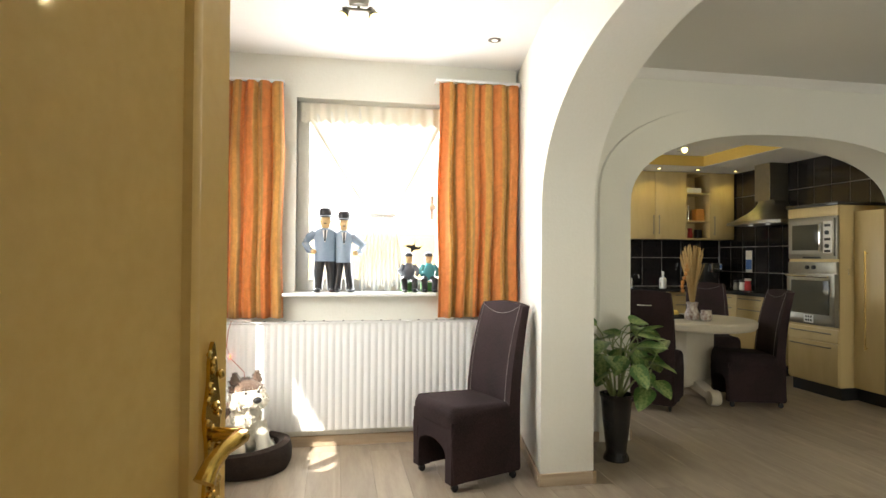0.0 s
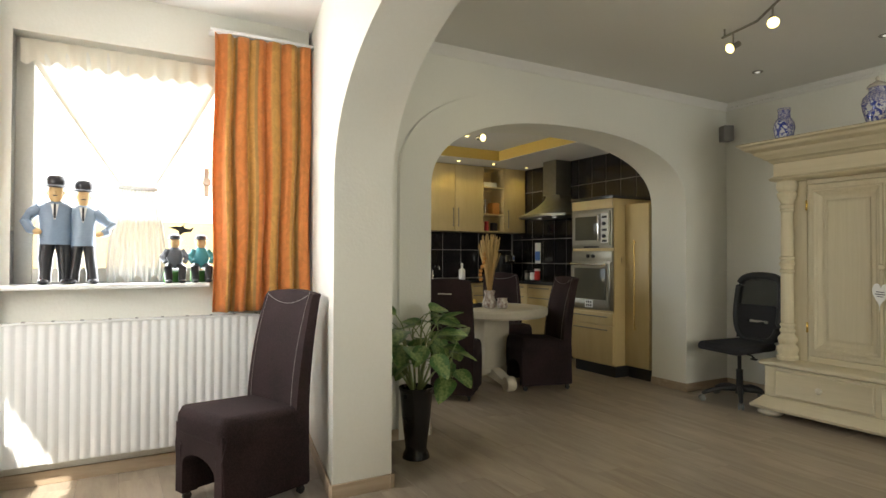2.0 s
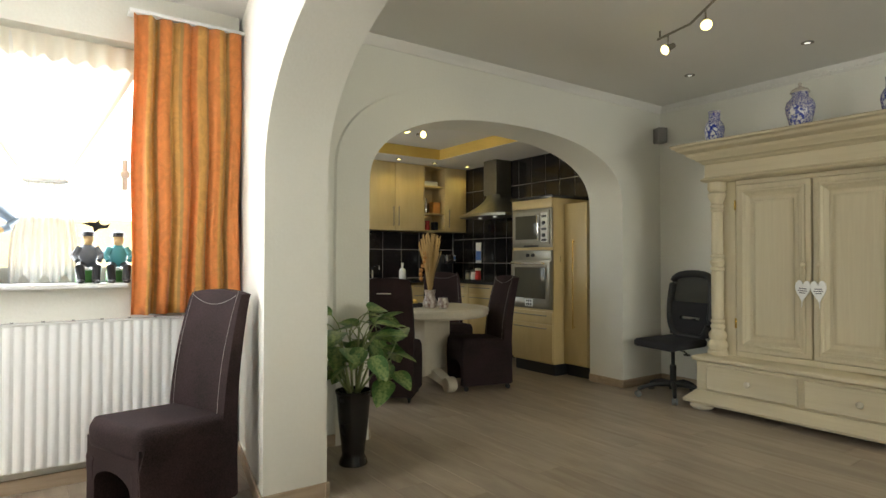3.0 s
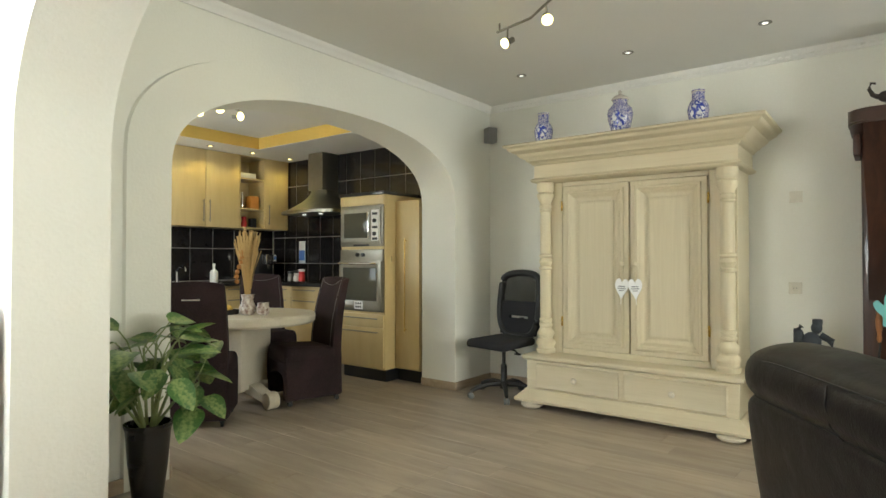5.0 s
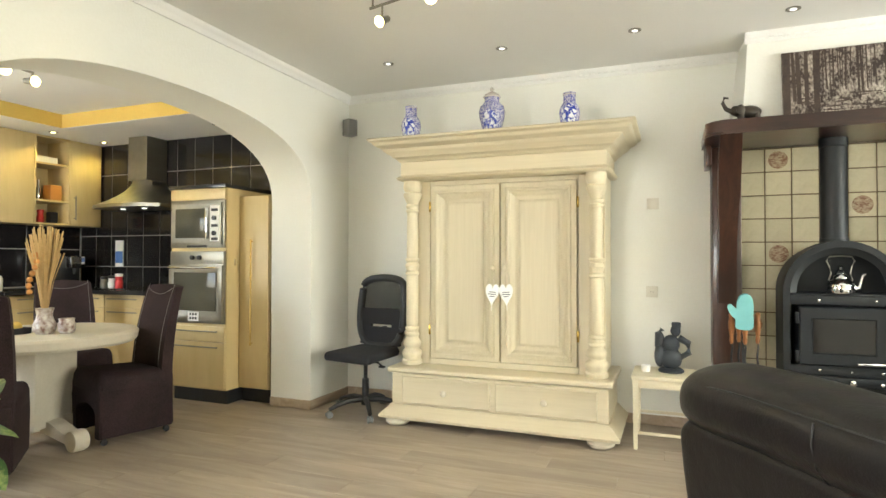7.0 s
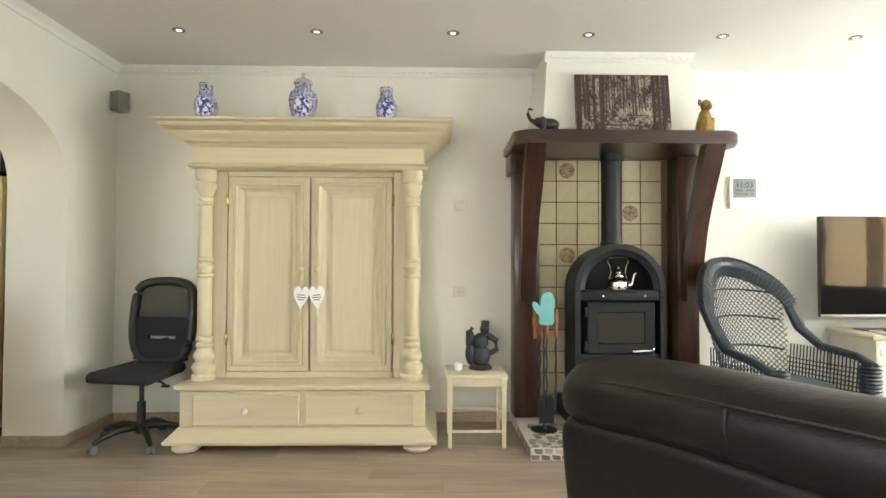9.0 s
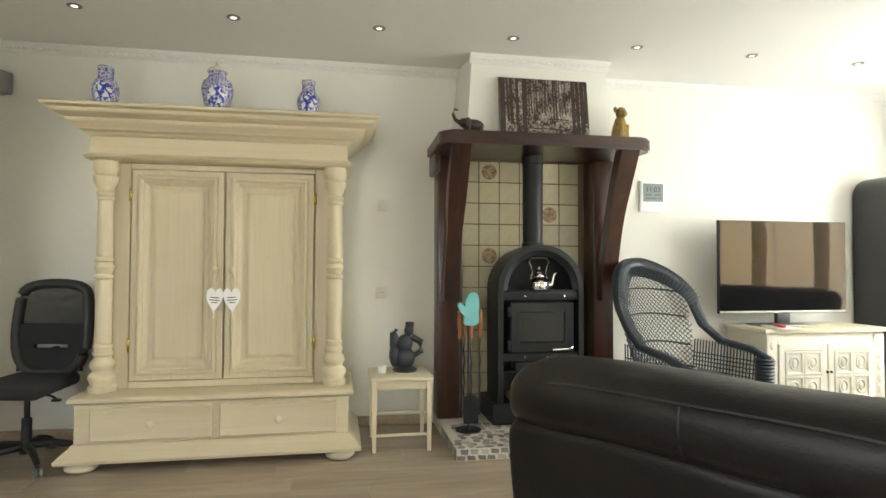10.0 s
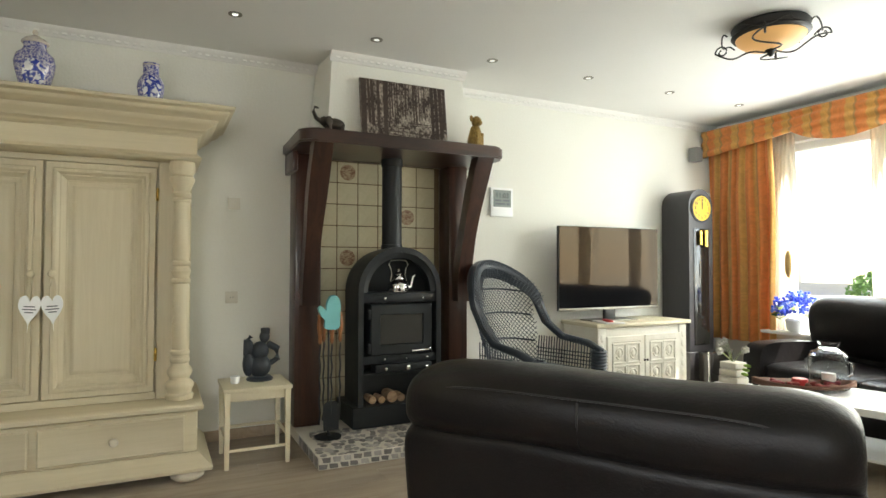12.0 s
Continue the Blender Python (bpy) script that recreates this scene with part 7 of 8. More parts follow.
def room_door():
    d = thing("door_1", "cream painted panelled door standing open with an ornate brass handle", "door", pose(-0.485, 1.27, 0, 0, 0, 0), kind="structure")
    u = math.degrees(math.atan2(-0.948, -0.318))
    m = pose(0, 0, 0, 0, 0, u)
    # along local x from the free edge to the hinge; the seen face looks towards +y after the turn
    bm = B()
    box(bm, 0, 0.85, -0.042, 0, 0.012, 2.08, 0.003, 1, m=m)
    part("leaf", bm, "door_paint", d)
    for z0, z1 in ((0.22, 0.80), (0.95, 1.95)):
        bm = B()
        panel_front(bm, 0.115, 0.735, z0, z1, [(0, 0.0005), (0, -0.010), (0.006, -0.020), (0.018, -0.024), (0.03, -0.020), (0.036, -0.008), (0.05, -0.006), (0.058, -0.0008)])
        bmesh.ops.transform(bm, matrix=m @ Matrix.Diagonal((1, -1, 1, 1)), verts=bm.verts)
        part("panel_moulding", bm, "door_paint", d)
    bm = B()
    prism(bm, smooth_profile([(0.048, 0.86), (0.07, 0.88), (0.078, 0.95), (0.07, 1.02), (0.079, 1.08), (0.068, 1.13), (0.066, 1.17), (0.055, 1.20), (0.045, 1.17), (0.04, 1.13), (0.031, 1.08), (0.04, 1.02), (0.032, 0.95), (0.038, 0.88)], 3), "y", 0.0005, 0.007, m=m)
    rnd = random.Random(6)
    for k in range(26):
        v = box(bm, -0.006, 0.006, 0, 0.008, -0.008, 0.008, 0.003, 1, m=m @ Matrix.Translation((0.055 + rnd.uniform(-0.02, 0.02), 0.005, 0.88 + 0.012 * k)) @ pose(0, 0, 0, 0, rnd.uniform(0, 90)))
    part("handle_plate", bm, "brass", d, "ornate cast brass handle plate")
    bm = B()
    pts = [(0.055, 0.005, 1.05), (0.055, 0.045, 1.05), (0.06, 0.058, 1.05), (0.085, 0.062, 1.052), (0.12, 0.06, 1.048), (0.15, 0.058, 1.035), (0.165, 0.056, 1.015)]
    tube(bm, [tuple(m @ Vector(p)) for p in pts], [0.012, 0.012, 0.014, 0.013, 0.012, 0.013, 0.016], 10)
    part("lever", bm, "brass", d, "curved brass lever")


M["door_paint"] = material("cream_door_paint", (0.84, 0.60, 0.21), 0.45, tint=(0.74, 0.48, 0.14), scale=2.5, fine=40, bump=0.06, coat=0.25)
room_door()
bm = B()
for x0, x1, z0, z1 in ((-0.81, -0.775, 0, 2.16), (0.155, 0.19, 0, 2.16), (-0.775, 0.155, 2.115, 2.16)):
    box(bm, x0, x1, 0.405, 0.535, z0, z1, 0.004, 1)
solid("door_frame_trim", bm, "door_paint", "cream painted door frame", "door frame", "structure")


# ---- plant by the pillar ----
def plant():
    p = thing("potted_plant", "leafy dieffenbachia with pale speckled leaves in a black floor vase", "plant", pose(1.545, 3.82, 0))
    bm = B()
    lathe(bm, [(0.075, 0), (0.085, 0.006), (0.08, 0.03), (0.066, 0.06), (0.07, 0.10), (0.088, 0.25), (0.10, 0.40), (0.104, 0.42), (0.108, 0.425), (0.108, 0.44), (0.098, 0.44), (0.092, 0.41)], 28)
    part("vase", bm, "vase_black", p)
    rnd = random.Random(17)

    def leaf_mesh(k):
        bmx = B()
        n, rows = 9, []
        for i in range(n + 1):
            t = i / n
            w = 0.36 * (math.sin(math.pi * min(1, t ** 0.75)) ** 0.7) * (1 - 0.15 * t) + 0.004
            row = []
            for j in range(5):
                v = j / 2 - 1
                row.append(bmx.verts.new((v * w, t, -0.22 * t * t + 0.10 * abs(v) * w * 2 + 0.012 * math.sin(8 * t + k + 3 * v) * abs(v))))
            rows.append(row)
        for a, b in zip(rows, rows[1:]):
            for j in range(4):
                bmx.faces.new((a[j], a[j + 1], b[j + 1], b[j]))
        return finish(bmx, "leaf", "leaf", 80)
    meshes = [leaf_mesh(k) for k in range(3)]
    heads = []
    for s in range(12):
        a = s * 2.4 + 0.4
        lean = 0.05 + 0.20 * (s / 12) ** 0.8
        top = (lean * math.cos(a), lean * math.sin(a), 0.86 - 0.20 * (s / 12) - 0.10 * rnd.random())
        bm = B()
        tube(bm, [(0.03 * math.cos(a), 0.03 * math.sin(a), 0.42), (top[0] * 0.5, top[1] * 0.5, 0.53), top], [0.008, 0.007, 0.006], 6)
        part("stem", bm, "stem", p)
        heads.append(top)
    i = 0
    for h in heads:
        for k in range(5):
            a = math.atan2(h[1], h[0]) + rnd.uniform(-1.7, 1.7)
            i += 1
            z = h[2] - 0.05 * k + 0.07 + rnd.uniform(-0.02, 0.02)
            out = rnd.uniform(0.03, 0.10)
            base = Vector((h[0] + 0.3 * out * math.cos(a), h[1] + 0.3 * out * math.sin(a), z - 0.02))
            tip = Vector((h[0] + out * math.cos(a), h[1] + out * math.sin(a), z + 0.03))
            bm = B()
            tube(bm, [(h[0] * 0.9, h[1] * 0.9, h[2] - 0.06 * k * 0.6), base, tip], 0.0035, 5)
            part("petiole", bm, "stem", p)
            lf = new("leaf", meshes[i % 3])
            lf.parent = p
            sc = rnd.uniform(0.14, 0.20)
            pitch = rnd.uniform(-15, 40) - 13 * k
            lf.matrix_basis = Matrix.Translation(tip) @ pose(0, 0, 0, 0, 0, math.degrees(a) - 90) @ pose(0, 0, 0, pitch, rnd.uniform(-25, 25), 0) @ Matrix.Diagonal((sc, sc, sc, 1))
    bm = B()
    lathe(bm, [(0.092, 0.38), (0.092, 0.405), (0.05, 0.412)], 20)
    part("soil", bm, "soil", p)


def leaf_material():
    m = material("speckled_leaf", (0.035, 0.10, 0.03), 0.35, tint=(0.07, 0.16, 0.04), scale=3, amount=0.8, fine=14, bump=0.1, vary=0.3)
    N, L = m.node_tree.nodes, m.node_tree.links
    b = N["Principled BSDF"]
    base = b.inputs["Base Color"].links[0].from_socket
    tc, sep, ab = N.new("ShaderNodeTexCoord"), N.new("ShaderNodeSeparateXYZ"), N.new("ShaderNodeMath")
    L.new(tc.outputs["Object"], sep.inputs[0])
    ab.operation = "ABSOLUTE"
    L.new(sep.outputs[0], ab.inputs[0])
    fall = N.new("ShaderNodeMapRange")
    fall.inputs["From Min"].default_value, fall.inputs["From Max"].default_value = 0.0, 0.30
    fall.inputs["To Min"].default_value, fall.inputs["To Max"].default_value = 0.22, -0.12
    L.new(ab.outputs[0], fall.inputs[0])
    spk = N.new("ShaderNodeTexNoise")
    spk.inputs["Scale"].default_value, spk.inputs["Detail"].default_value = 11, 4
    L.new(tc.outputs["Object"], spk.inputs[0])
    ad = N.new("ShaderNodeMath")
    L.new(fall.outputs[0], ad.inputs[0])
    L.new(spk.outputs[0], ad.inputs[1])
    th = N.new("ShaderNodeMapRange")
    th.inputs["From Min"].default_value, th.inputs["From Max"].default_value = 0.48, 0.72
    L.new(ad.outputs[0], th.inputs[0])
    mx2 = N.new("ShaderNodeMix")
    mx2.data_type = "RGBA"
    L.new(th.outputs[0], mx2.inputs["Factor"])
    L.new(base, mx2.inputs["A"])
    mx2.inputs["B"].default_value = (0.27, 0.35, 0.12, 1)
    L.new(mx2.outputs["Result"], b.inputs["Base Color"])
    tr = N.new("ShaderNodeBsdfTranslucent")
    tr.inputs[0].default_value = (0.12, 0.25, 0.04, 1)
    mx = N.new("ShaderNodeMixShader")
    mx.inputs[0].default_value = 0.2
    L.new(N["Principled BSDF"].outputs[0], mx.inputs[1])
    L.new(tr.outputs[0], mx.inputs[2])
    L.new(mx.outputs[0], N["Material Output"].inputs[0])
    return m


M["leaf"] = leaf_material()
M["stem"] = material("pale_green_stem", (0.24, 0.30, 0.12), 0.5, bump=0.05)
M["soil"] = material("potting_soil", (0.03, 0.022, 0.015), 0.95, fine=60, bump=1.0)
M["vase_black"] = material("black_ceramic", (0.010, 0.009, 0.010), 0.25, bump=0.03)
plant()


# ---- vases and hearts on the armoire ----
def delft_vase(y, prof, label, lid=False):
    v = thing("delft_vase", label, "vase", pose(4.58, y, 2.1755), "blue and white vases")
    bm = B()
    lathe(bm, prof, 28)
    part("vase_body", bm, "delft", v)
    top = prof[-1]
    if not lid:
        bm = B()
        tube(bm, [(top[0] * 1.12 * math.cos(q), top[0] * 1.12 * math.sin(q), top[1] - 0.012) for q in [2 * math.pi * i / 20 for i in range(20)]], 0.004, 6, True)
        part("rim_line", bm, "lid_china", v, "cream and brown rim line")
    if lid:
        bm = B()
        z = top[1]
        lathe(bm, [(0.062, z + 0.001), (0.066, z + 0.008), (0.05, z + 0.028), (0.025, z + 0.042), (0.008, z + 0.05), (0.014, z + 0.062), (0.014, z + 0.072), (0.004, z + 0.082)], 24)
        part("lid", bm, "lid_china", v, "cream and blue lid with a knob")


def delft():
    """Fine violet-blue ground with a white oval panel painted blue on the front."""
    m = bpy.data.materials.new("delft_glaze")
    m.use_nodes = True
    N, L = m.node_tree.nodes, m.node_tree.links
    b = N["Principled BSDF"]
    tc = N.new("ShaderNodeTexCoord")

    def speckle(scale, detail, lo, hi, dark, light):
        n, r = N.new("ShaderNodeTexNoise"), N.new("ShaderNodeValToRGB")
        n.inputs["Scale"].default_value, n.inputs["Detail"].default_value, n.inputs["Distortion"].default_value = scale, detail, 1.0
        L.new(tc.outputs["Object"], n.inputs[0])
        L.new(n.outputs[0], r.inputs[0])
        e = r.color_ramp.elements
        e[0].position, e[0].color, e[1].position, e[1].color = lo, (*dark, 1), hi, (*light, 1)
        return r.outputs[0]
    ground = speckle(85, 3, 0.42, 0.58, (0.06, 0.07, 0.28), (0.55, 0.53, 0.60))
    scene_paint = speckle(34, 5, 0.47, 0.54, (0.02, 0.04, 0.30), (0.70, 0.71, 0.74))
    mp = N.new("ShaderNodeMapping")
    mp.inputs["Location"].default_value = (0.0, 0.1, -1.25)
    mp.inputs["Scale"].default_value = (0.0, 20.0, 13.5)
    L.new(tc.outputs["Object"], mp.inputs[0])
    ln = N.new("ShaderNodeVectorMath")
    ln.operation = "LENGTH"
    L.new(mp.outputs[0], ln.inputs[0])
    inside = N.new("ShaderNodeMath")
    inside.operation = "LESS_THAN"
    inside.inputs[1].default_value = 1.0
    L.new(ln.outputs["Value"], inside.inputs[0])
    mix = N.new("ShaderNodeMix")
    mix.data_type = "RGBA"
    L.new(inside.outputs[0], mix.inputs["Factor"])
    L.new(ground, mix.inputs["A"])
    L.new(scene_paint, mix.inputs["B"])
    L.new(mix.outputs["Result"], b.inputs["Base Color"])
    b.inputs["Roughness"].default_value = 0.12
    return m


M["delft"] = delft()
M["lid_china"] = material("cream_china", (0.62, 0.56, 0.44), 0.2, tint=(0.3, 0.28, 0.4), scale=30, bump=0)
small_v = [(0.050, 0), (0.054, 0.008), (0.068, 0.05), (0.078, 0.11), (0.074, 0.145), (0.058, 0.178), (0.046, 0.192), (0.044, 0.235), (0.046, 0.255), (0.047, 0.268), (0.040, 0.268)]
big_v = [(0.060, 0), (0.064, 0.01), (0.074, 0.05), (0.092, 0.12), (0.098, 0.165), (0.088, 0.205), (0.06, 0.232), (0.052, 0.25), (0.056, 0.27)]
delft_vase(3.30, small_v, "blue and white porcelain vase with a straight neck on the armoire")
delft_vase(2.64, big_v, "large blue and white lidded porcelain jar on the armoire", True)
delft_vase(2.07, [(r * 0.95, z * 0.93) for r, z in small_v], "blue and white porcelain vase with a short neck on the armoire")


def heart(y, tilt):
    h = thing("heart_ornament", "white wooden heart with grey lettering hanging from an armoire knob", "ornament", facing_west(4.612, y, 0.985), "hanging hearts")
    bm = B()
    out = [(0.0, -0.118)] + [(0.046 * math.sin(a) ** 3 * 1.12 if math.sin(a) > 0 else -0.046 * (-math.sin(a)) ** 3 * 1.15, 0.0058 * (13 * math.cos(a) - 5 * math.cos(2 * a) - 2 * math.cos(3 * a) - math.cos(4 * a)) + 0.012) for a in [math.pi - 2 * math.pi * k / 28 for k in range(1, 28)]]
    prism(bm, out[::-1], "y", -0.006, 0.006, m=pose(0, 0, 0, 0, tilt))
    part("heart", bm, "white", h)
    bm = B()
    for k, w in enumerate((0.026, 0.032, 0.02)):
        box(bm, -w, w, -0.0075, -0.0065, 0.018 - k * 0.016, 0.024 - k * 0.016, m=pose(0, 0, 0, 0, tilt))
    part("lettering", bm, "doll_grey", h, "grey handwritten lines")
    bm = B()
    tube(bm, [(-0.012, 0, 0.055), (-0.014, 0.01, 0.13), (0, 0.012, 0.20), (0.014, 0.01, 0.13), (0.012, 0, 0.055)], 0.0035, 6)
    part("ribbon", bm, "oak", h)


heart(2.647, 4)
heart(2.540, -3)


# ---- office chair ----
def office_chair():
    c = thing("office_chair", "black swivel office chair with a mesh back on castors", "office chair", pose(4.63, 3.725, 0, 0, 0, -101))
    # faces -y
    bm = B()
    box(bm, -0.235, 0.235, -0.25, 0.20, 0.455, 0.525, 0.032, 4)
    for v in bm.verts:
        v.co.x *= 1 - 0.12 * max(0, (v.co.y + 0.05)) / 0.25
        v.co.z -= 0.025 * max(0, (-v.co.y - 0.17)) / 0.08
    part("seat", bm, "black_cloth", c)
    outline = smooth_profile([(-0.15, 0.54), (-0.225, 0.68), (-0.225, 0.95), (-0.18, 1.06), (0, 1.09), (0.18, 1.06), (0.225, 0.95), (0.225, 0.68), (0.15, 0.54), (0, 0.52)], 4)

    def bk(x, z):
        return 0.20 + 0.10 * (z - 0.55) - 0.25 * x * x
    bm = B()
    tube(bm, [(x, bk(x, z), z) for x, z in outline], 0.033, 10, True)
    back = part("back_frame", bm, "black", c)
    bm = B()
    for i in range(1, 44):
        z = 0.80 + 0.0063 * i
        half = 0.20 if z < 1.0 else 0.20 - 0.35 * (z - 1.0)
        tube(bm, [(half * u, bk(half * u, z), z) for u in (-1, -0.5, 0, 0.5, 1)], 0.0016, 4)
    for i in range(-30, 31):
        x = i * 0.0066
        z1 = 1.075 if abs(x) < 0.15 else 1.02
        tube(bm, [(x, bk(x, z), z) for z in (0.80, 0.9, z1)], 0.0016, 4)
    part("back_mesh", bm, "black", back)
    for lo, hi in ((0.53, 0.675), (0.70, 0.83)):
        bm = B()
        secs = []
        for u in (-1, -0.5, 0, 0.5, 1):
            x = 0.205 * u
            secs.append([(x, bk(x, lo) - 0.015, lo), (x, bk(x, lo) + 0.02, lo), (x, bk(x, hi) + 0.02, hi), (x, bk(x, hi) - 0.015, hi)])
        loft(bm, secs)
        part("lumbar_pad", bm, "black_cloth", back)
    for sx in (-1, 1):
        bm = B()
        loft(bm, [[(sx * 0.11, bk(0.11, z) - 0.012, z), (sx * 0.11, bk(0.11, z) + 0.018, z), (sx * 0.21, bk(0.21, z) + 0.018, z), (sx * 0.21, bk(0.21, z) - 0.012, z)] for z in (0.655, 0.715)])
        part("lumbar_side", bm, "black_cloth", back)
    bm = B()
    tube(bm, [(0, 0.05, 0.45), (0, 0.20, 0.46), (0, 0.25, 0.55), (0, 0.245, 0.68)], 0.022, 8)
    part("back_bracket", bm, "black", c)
    bm = B()
    lathe(bm, [(0.016, 0.28), (0.016, 0.44), (0.05, 0.445), (0.05, 0.456)], 12)
    lathe(bm, [(0.035, 0.07), (0.035, 0.10), (0.028, 0.11), (0.028, 0.28)], 12)
    part("column", bm, "black", c)
    bm = B()
    tube(bm, [(0.05, -0.05, 0.44), (0.2, -0.08, 0.435), (0.24, -0.09, 0.42)], 0.007, 6)
    box(bm, 0.22, 0.27, -0.11, -0.08, 0.405, 0.42, 0.004)
    part("lever", bm, "black", c)
    for k in range(5):
        a = 2 * math.pi * k / 5 + 0.5
        ca, sa = math.cos(a), math.sin(a)
        bm = B()
        tube(bm, [(0.02 * ca, 0.02 * sa, 0.115), (0.15 * ca, 0.15 * sa, 0.115), (0.25 * ca, 0.25 * sa, 0.09), (0.31 * ca, 0.31 * sa, 0.065)], [0.026, 0.022, 0.018, 0.016], 8)
        leg = part("base_arm", bm, "black", c)
        bm = B()
        mm = Matrix.Translation((0.31 * ca, 0.31 * sa, 0.027)) @ pose(0, 0, 0, 0, 0, math.degrees(a)) @ pose(0, 0, 0, 90)
        lathe(bm, [(0.012, -0.025), (0.026, -0.022), (0.027, -0.006), (0.014, -0.004), (0.014, 0.004), (0.027, 0.006), (0.026, 0.022), (0.012, 0.025)], 14, m=mm)
        part("castor", bm, "grey_castor", leg, "grey twin castor")


M["black_cloth"] = material("black_upholstery", (0.014, 0.014, 0.017), 0.9, tint=(0.03, 0.03, 0.034), scale=12, fine=220, bump=0.4)
M["grey_castor"] = material("grey_castor", (0.16, 0.17, 0.17), 0.5, bump=0)
office_chair()


# ---- wicker chair ----
def wicker_chair():
    c = thing("wicker_armchair", "dark blue-grey wicker armchair with an open lattice back", "armchair", pose(4.48, -0.50, 0, 0, 0, -74) @ Matrix.Diagonal((1.04, 1.04, 0.98, 1)))
    # faces -y
    def shell(u, v):
        """u from -1 to 1 across, v from 0 (seat) to 1 (top)."""
        x = 0.355 * u * (0.80 + 0.20 * math.sin(math.pi * min(1, v * 0.9)))
        y = 0.20 + 0.20 * v - 0.16 * u * u
        return Vector((x, y, 0.42 + 0.83 * v))
    outline = []
    for k in range(41):
        a = math.pi * k / 40
        u, v = -math.cos(a), 0.62 + 0.38 * math.sin(a)
        outline.append(shell(u, v))
    left = [Vector((-0.385, -0.40, 0.60)), Vector((-0.40, -0.28, 0.65)), Vector((-0.38, -0.05, 0.685)), Vector((-0.352, 0.09, 0.80))]
    right = [Vector((-p.x, p.y, p.z)) for p in left][::-1]
    rim = left + outline + right
    bm = B()
    tube(bm, rim, [0.028] * 4 + [0.03 + 0.026 * math.sin(math.pi * k / 40) for k in range(41)] + [0.028] * 4, 10)
    part("rim", bm, "wicker", c)
    bm = B()
    along = rim[2:-2]
    for j in range(9):
        pts = []
        for i, p in enumerate(along):
            off = (j - 5) * 0.0165 * (0.30 + 0.70 * math.sin(math.pi * i / (len(along) - 1)) ** 0.6)
            pts.append(p + Vector((0, -0.045 + 0.003 * abs(j - 4), 0)) + (p - Vector((0, p.y, 0.80))).normalized() * off)
        tube(bm, pts, 0.0088, 6)
    for k in range(2, 39):
        d = (outline[k] - Vector((0, outline[k].y, 0.80))).normalized()
        tube(bm, [outline[k] + Vector((0, -0.050, 0)) - d * 0.085, outline[k] + Vector((0, -0.055, 0)) - d * 0.02, outline[k] + Vector((0, -0.045, 0)) + d * 0.05], 0.0035, 5)
    part("woven_border", bm, "wicker", c)
    bm = B()

    def inside(u, v):
        return abs(u) < 0.93 and v < 0.62 + 0.345 * math.sqrt(max(0, 1 - u * u)) and v > 0.0
    for s in (1, -1):
        for k in range(-48, 49):
            pts = []
            for i in range(41):
                v = i / 40
                u = k * 0.085 + s * (v - 0.5) * 1.9
                if inside(u, v):
                    pts.append(shell(u, v) + Vector((0, -0.004 * s, 0)))
                elif len(pts) > 1:
                    break
            if len(pts) > 1:
                tube(bm, pts, 0.0030, 4)
    part("lattice", bm, "wicker", c)
    for v in (0.30, 0.55, 0.78):
        bm = B()
        tube(bm, [shell(u, v - 0.05 * u * u) + Vector((0, -0.012, 0)) for u in [i / 6 - 1 for i in range(1, 12)]], 0.008, 6)
        part("back_hoop", bm, "wicker", c)
    for sx in (-1, 1):
        bm = B()
        for k in range(22):
            t = k / 21
            y = -0.39 + 0.52 * t
            tube(bm, [(sx * 0.335, y, 0.62 + 0.06 * min(1, t * 3)), (sx * 0.32, y + 0.01, 0.40)], 0.0045, 5)
        for z in (0.43, 0.46, 0.49, 0.52, 0.55, 0.58):
            tube(bm, [(sx * 0.34, -0.39, z), (sx * 0.325, 0.14, z)], 0.0045, 5)
        part("arm_lattice", bm, "wicker", c)
        bm = B()
        for k in range(24):
            z = 0.06 + 0.0235 * k
            tube(bm, [(sx * 0.35 + 0.052 * math.cos(a), -0.40 + 0.05 * math.sin(a), z) for a in [2 * math.pi * i / 12 for i in range(12)]], 0.0125, 5, True)
        tube(bm, [(sx * 0.35, -0.40, 0.0), (sx * 0.35, -0.40, 0.60)], 0.045, 10)
        part("front_leg", bm, "wicker", c)
        bm = B()
        tube(bm, [(sx * 0.27, 0.24, 0.0), (sx * 0.27, 0.22, 0.42)], 0.024, 8)
        part("rear_leg", bm, "wicker", c)
    bm = B()
    box(bm, -0.315, 0.315, -0.39, 0.22, 0.36, 0.40, 0.015)
    part("seat", bm, "wicker", c)
    bm = B()
    for k in range(7):
        tube(bm, [(-0.33, -0.395, 0.18 + 0.026 * k), (0.33, -0.395, 0.18 + 0.026 * k)], 0.010, 6)
    part("woven_apron", bm, "wicker", c)
    bm = B()
    puffed(bm, -0.27, 0.27, smooth_profile([(-0.26, 0.41), (-0.27, 0.46), (-0.1, 0.48), (0.12, 0.47), (0.15, 0.42), (-0.05, 0.402)]), 16, 0.08, 0.3)
    part("seat_cushion", bm, "pale_cushion", c, "dark blue-grey seat pad")


M["wicker"] = material("blue_black_wicker", (0.024, 0.031, 0.042), 0.38, tint=(0.055, 0.068, 0.088), scale=40, fine=160, bump=0.3)
M["pale_cushion"] = material("pale_cushion", (0.10, 0.115, 0.14), 0.9, scale=10, fine=150, bump=0.3)
wicker_chair()


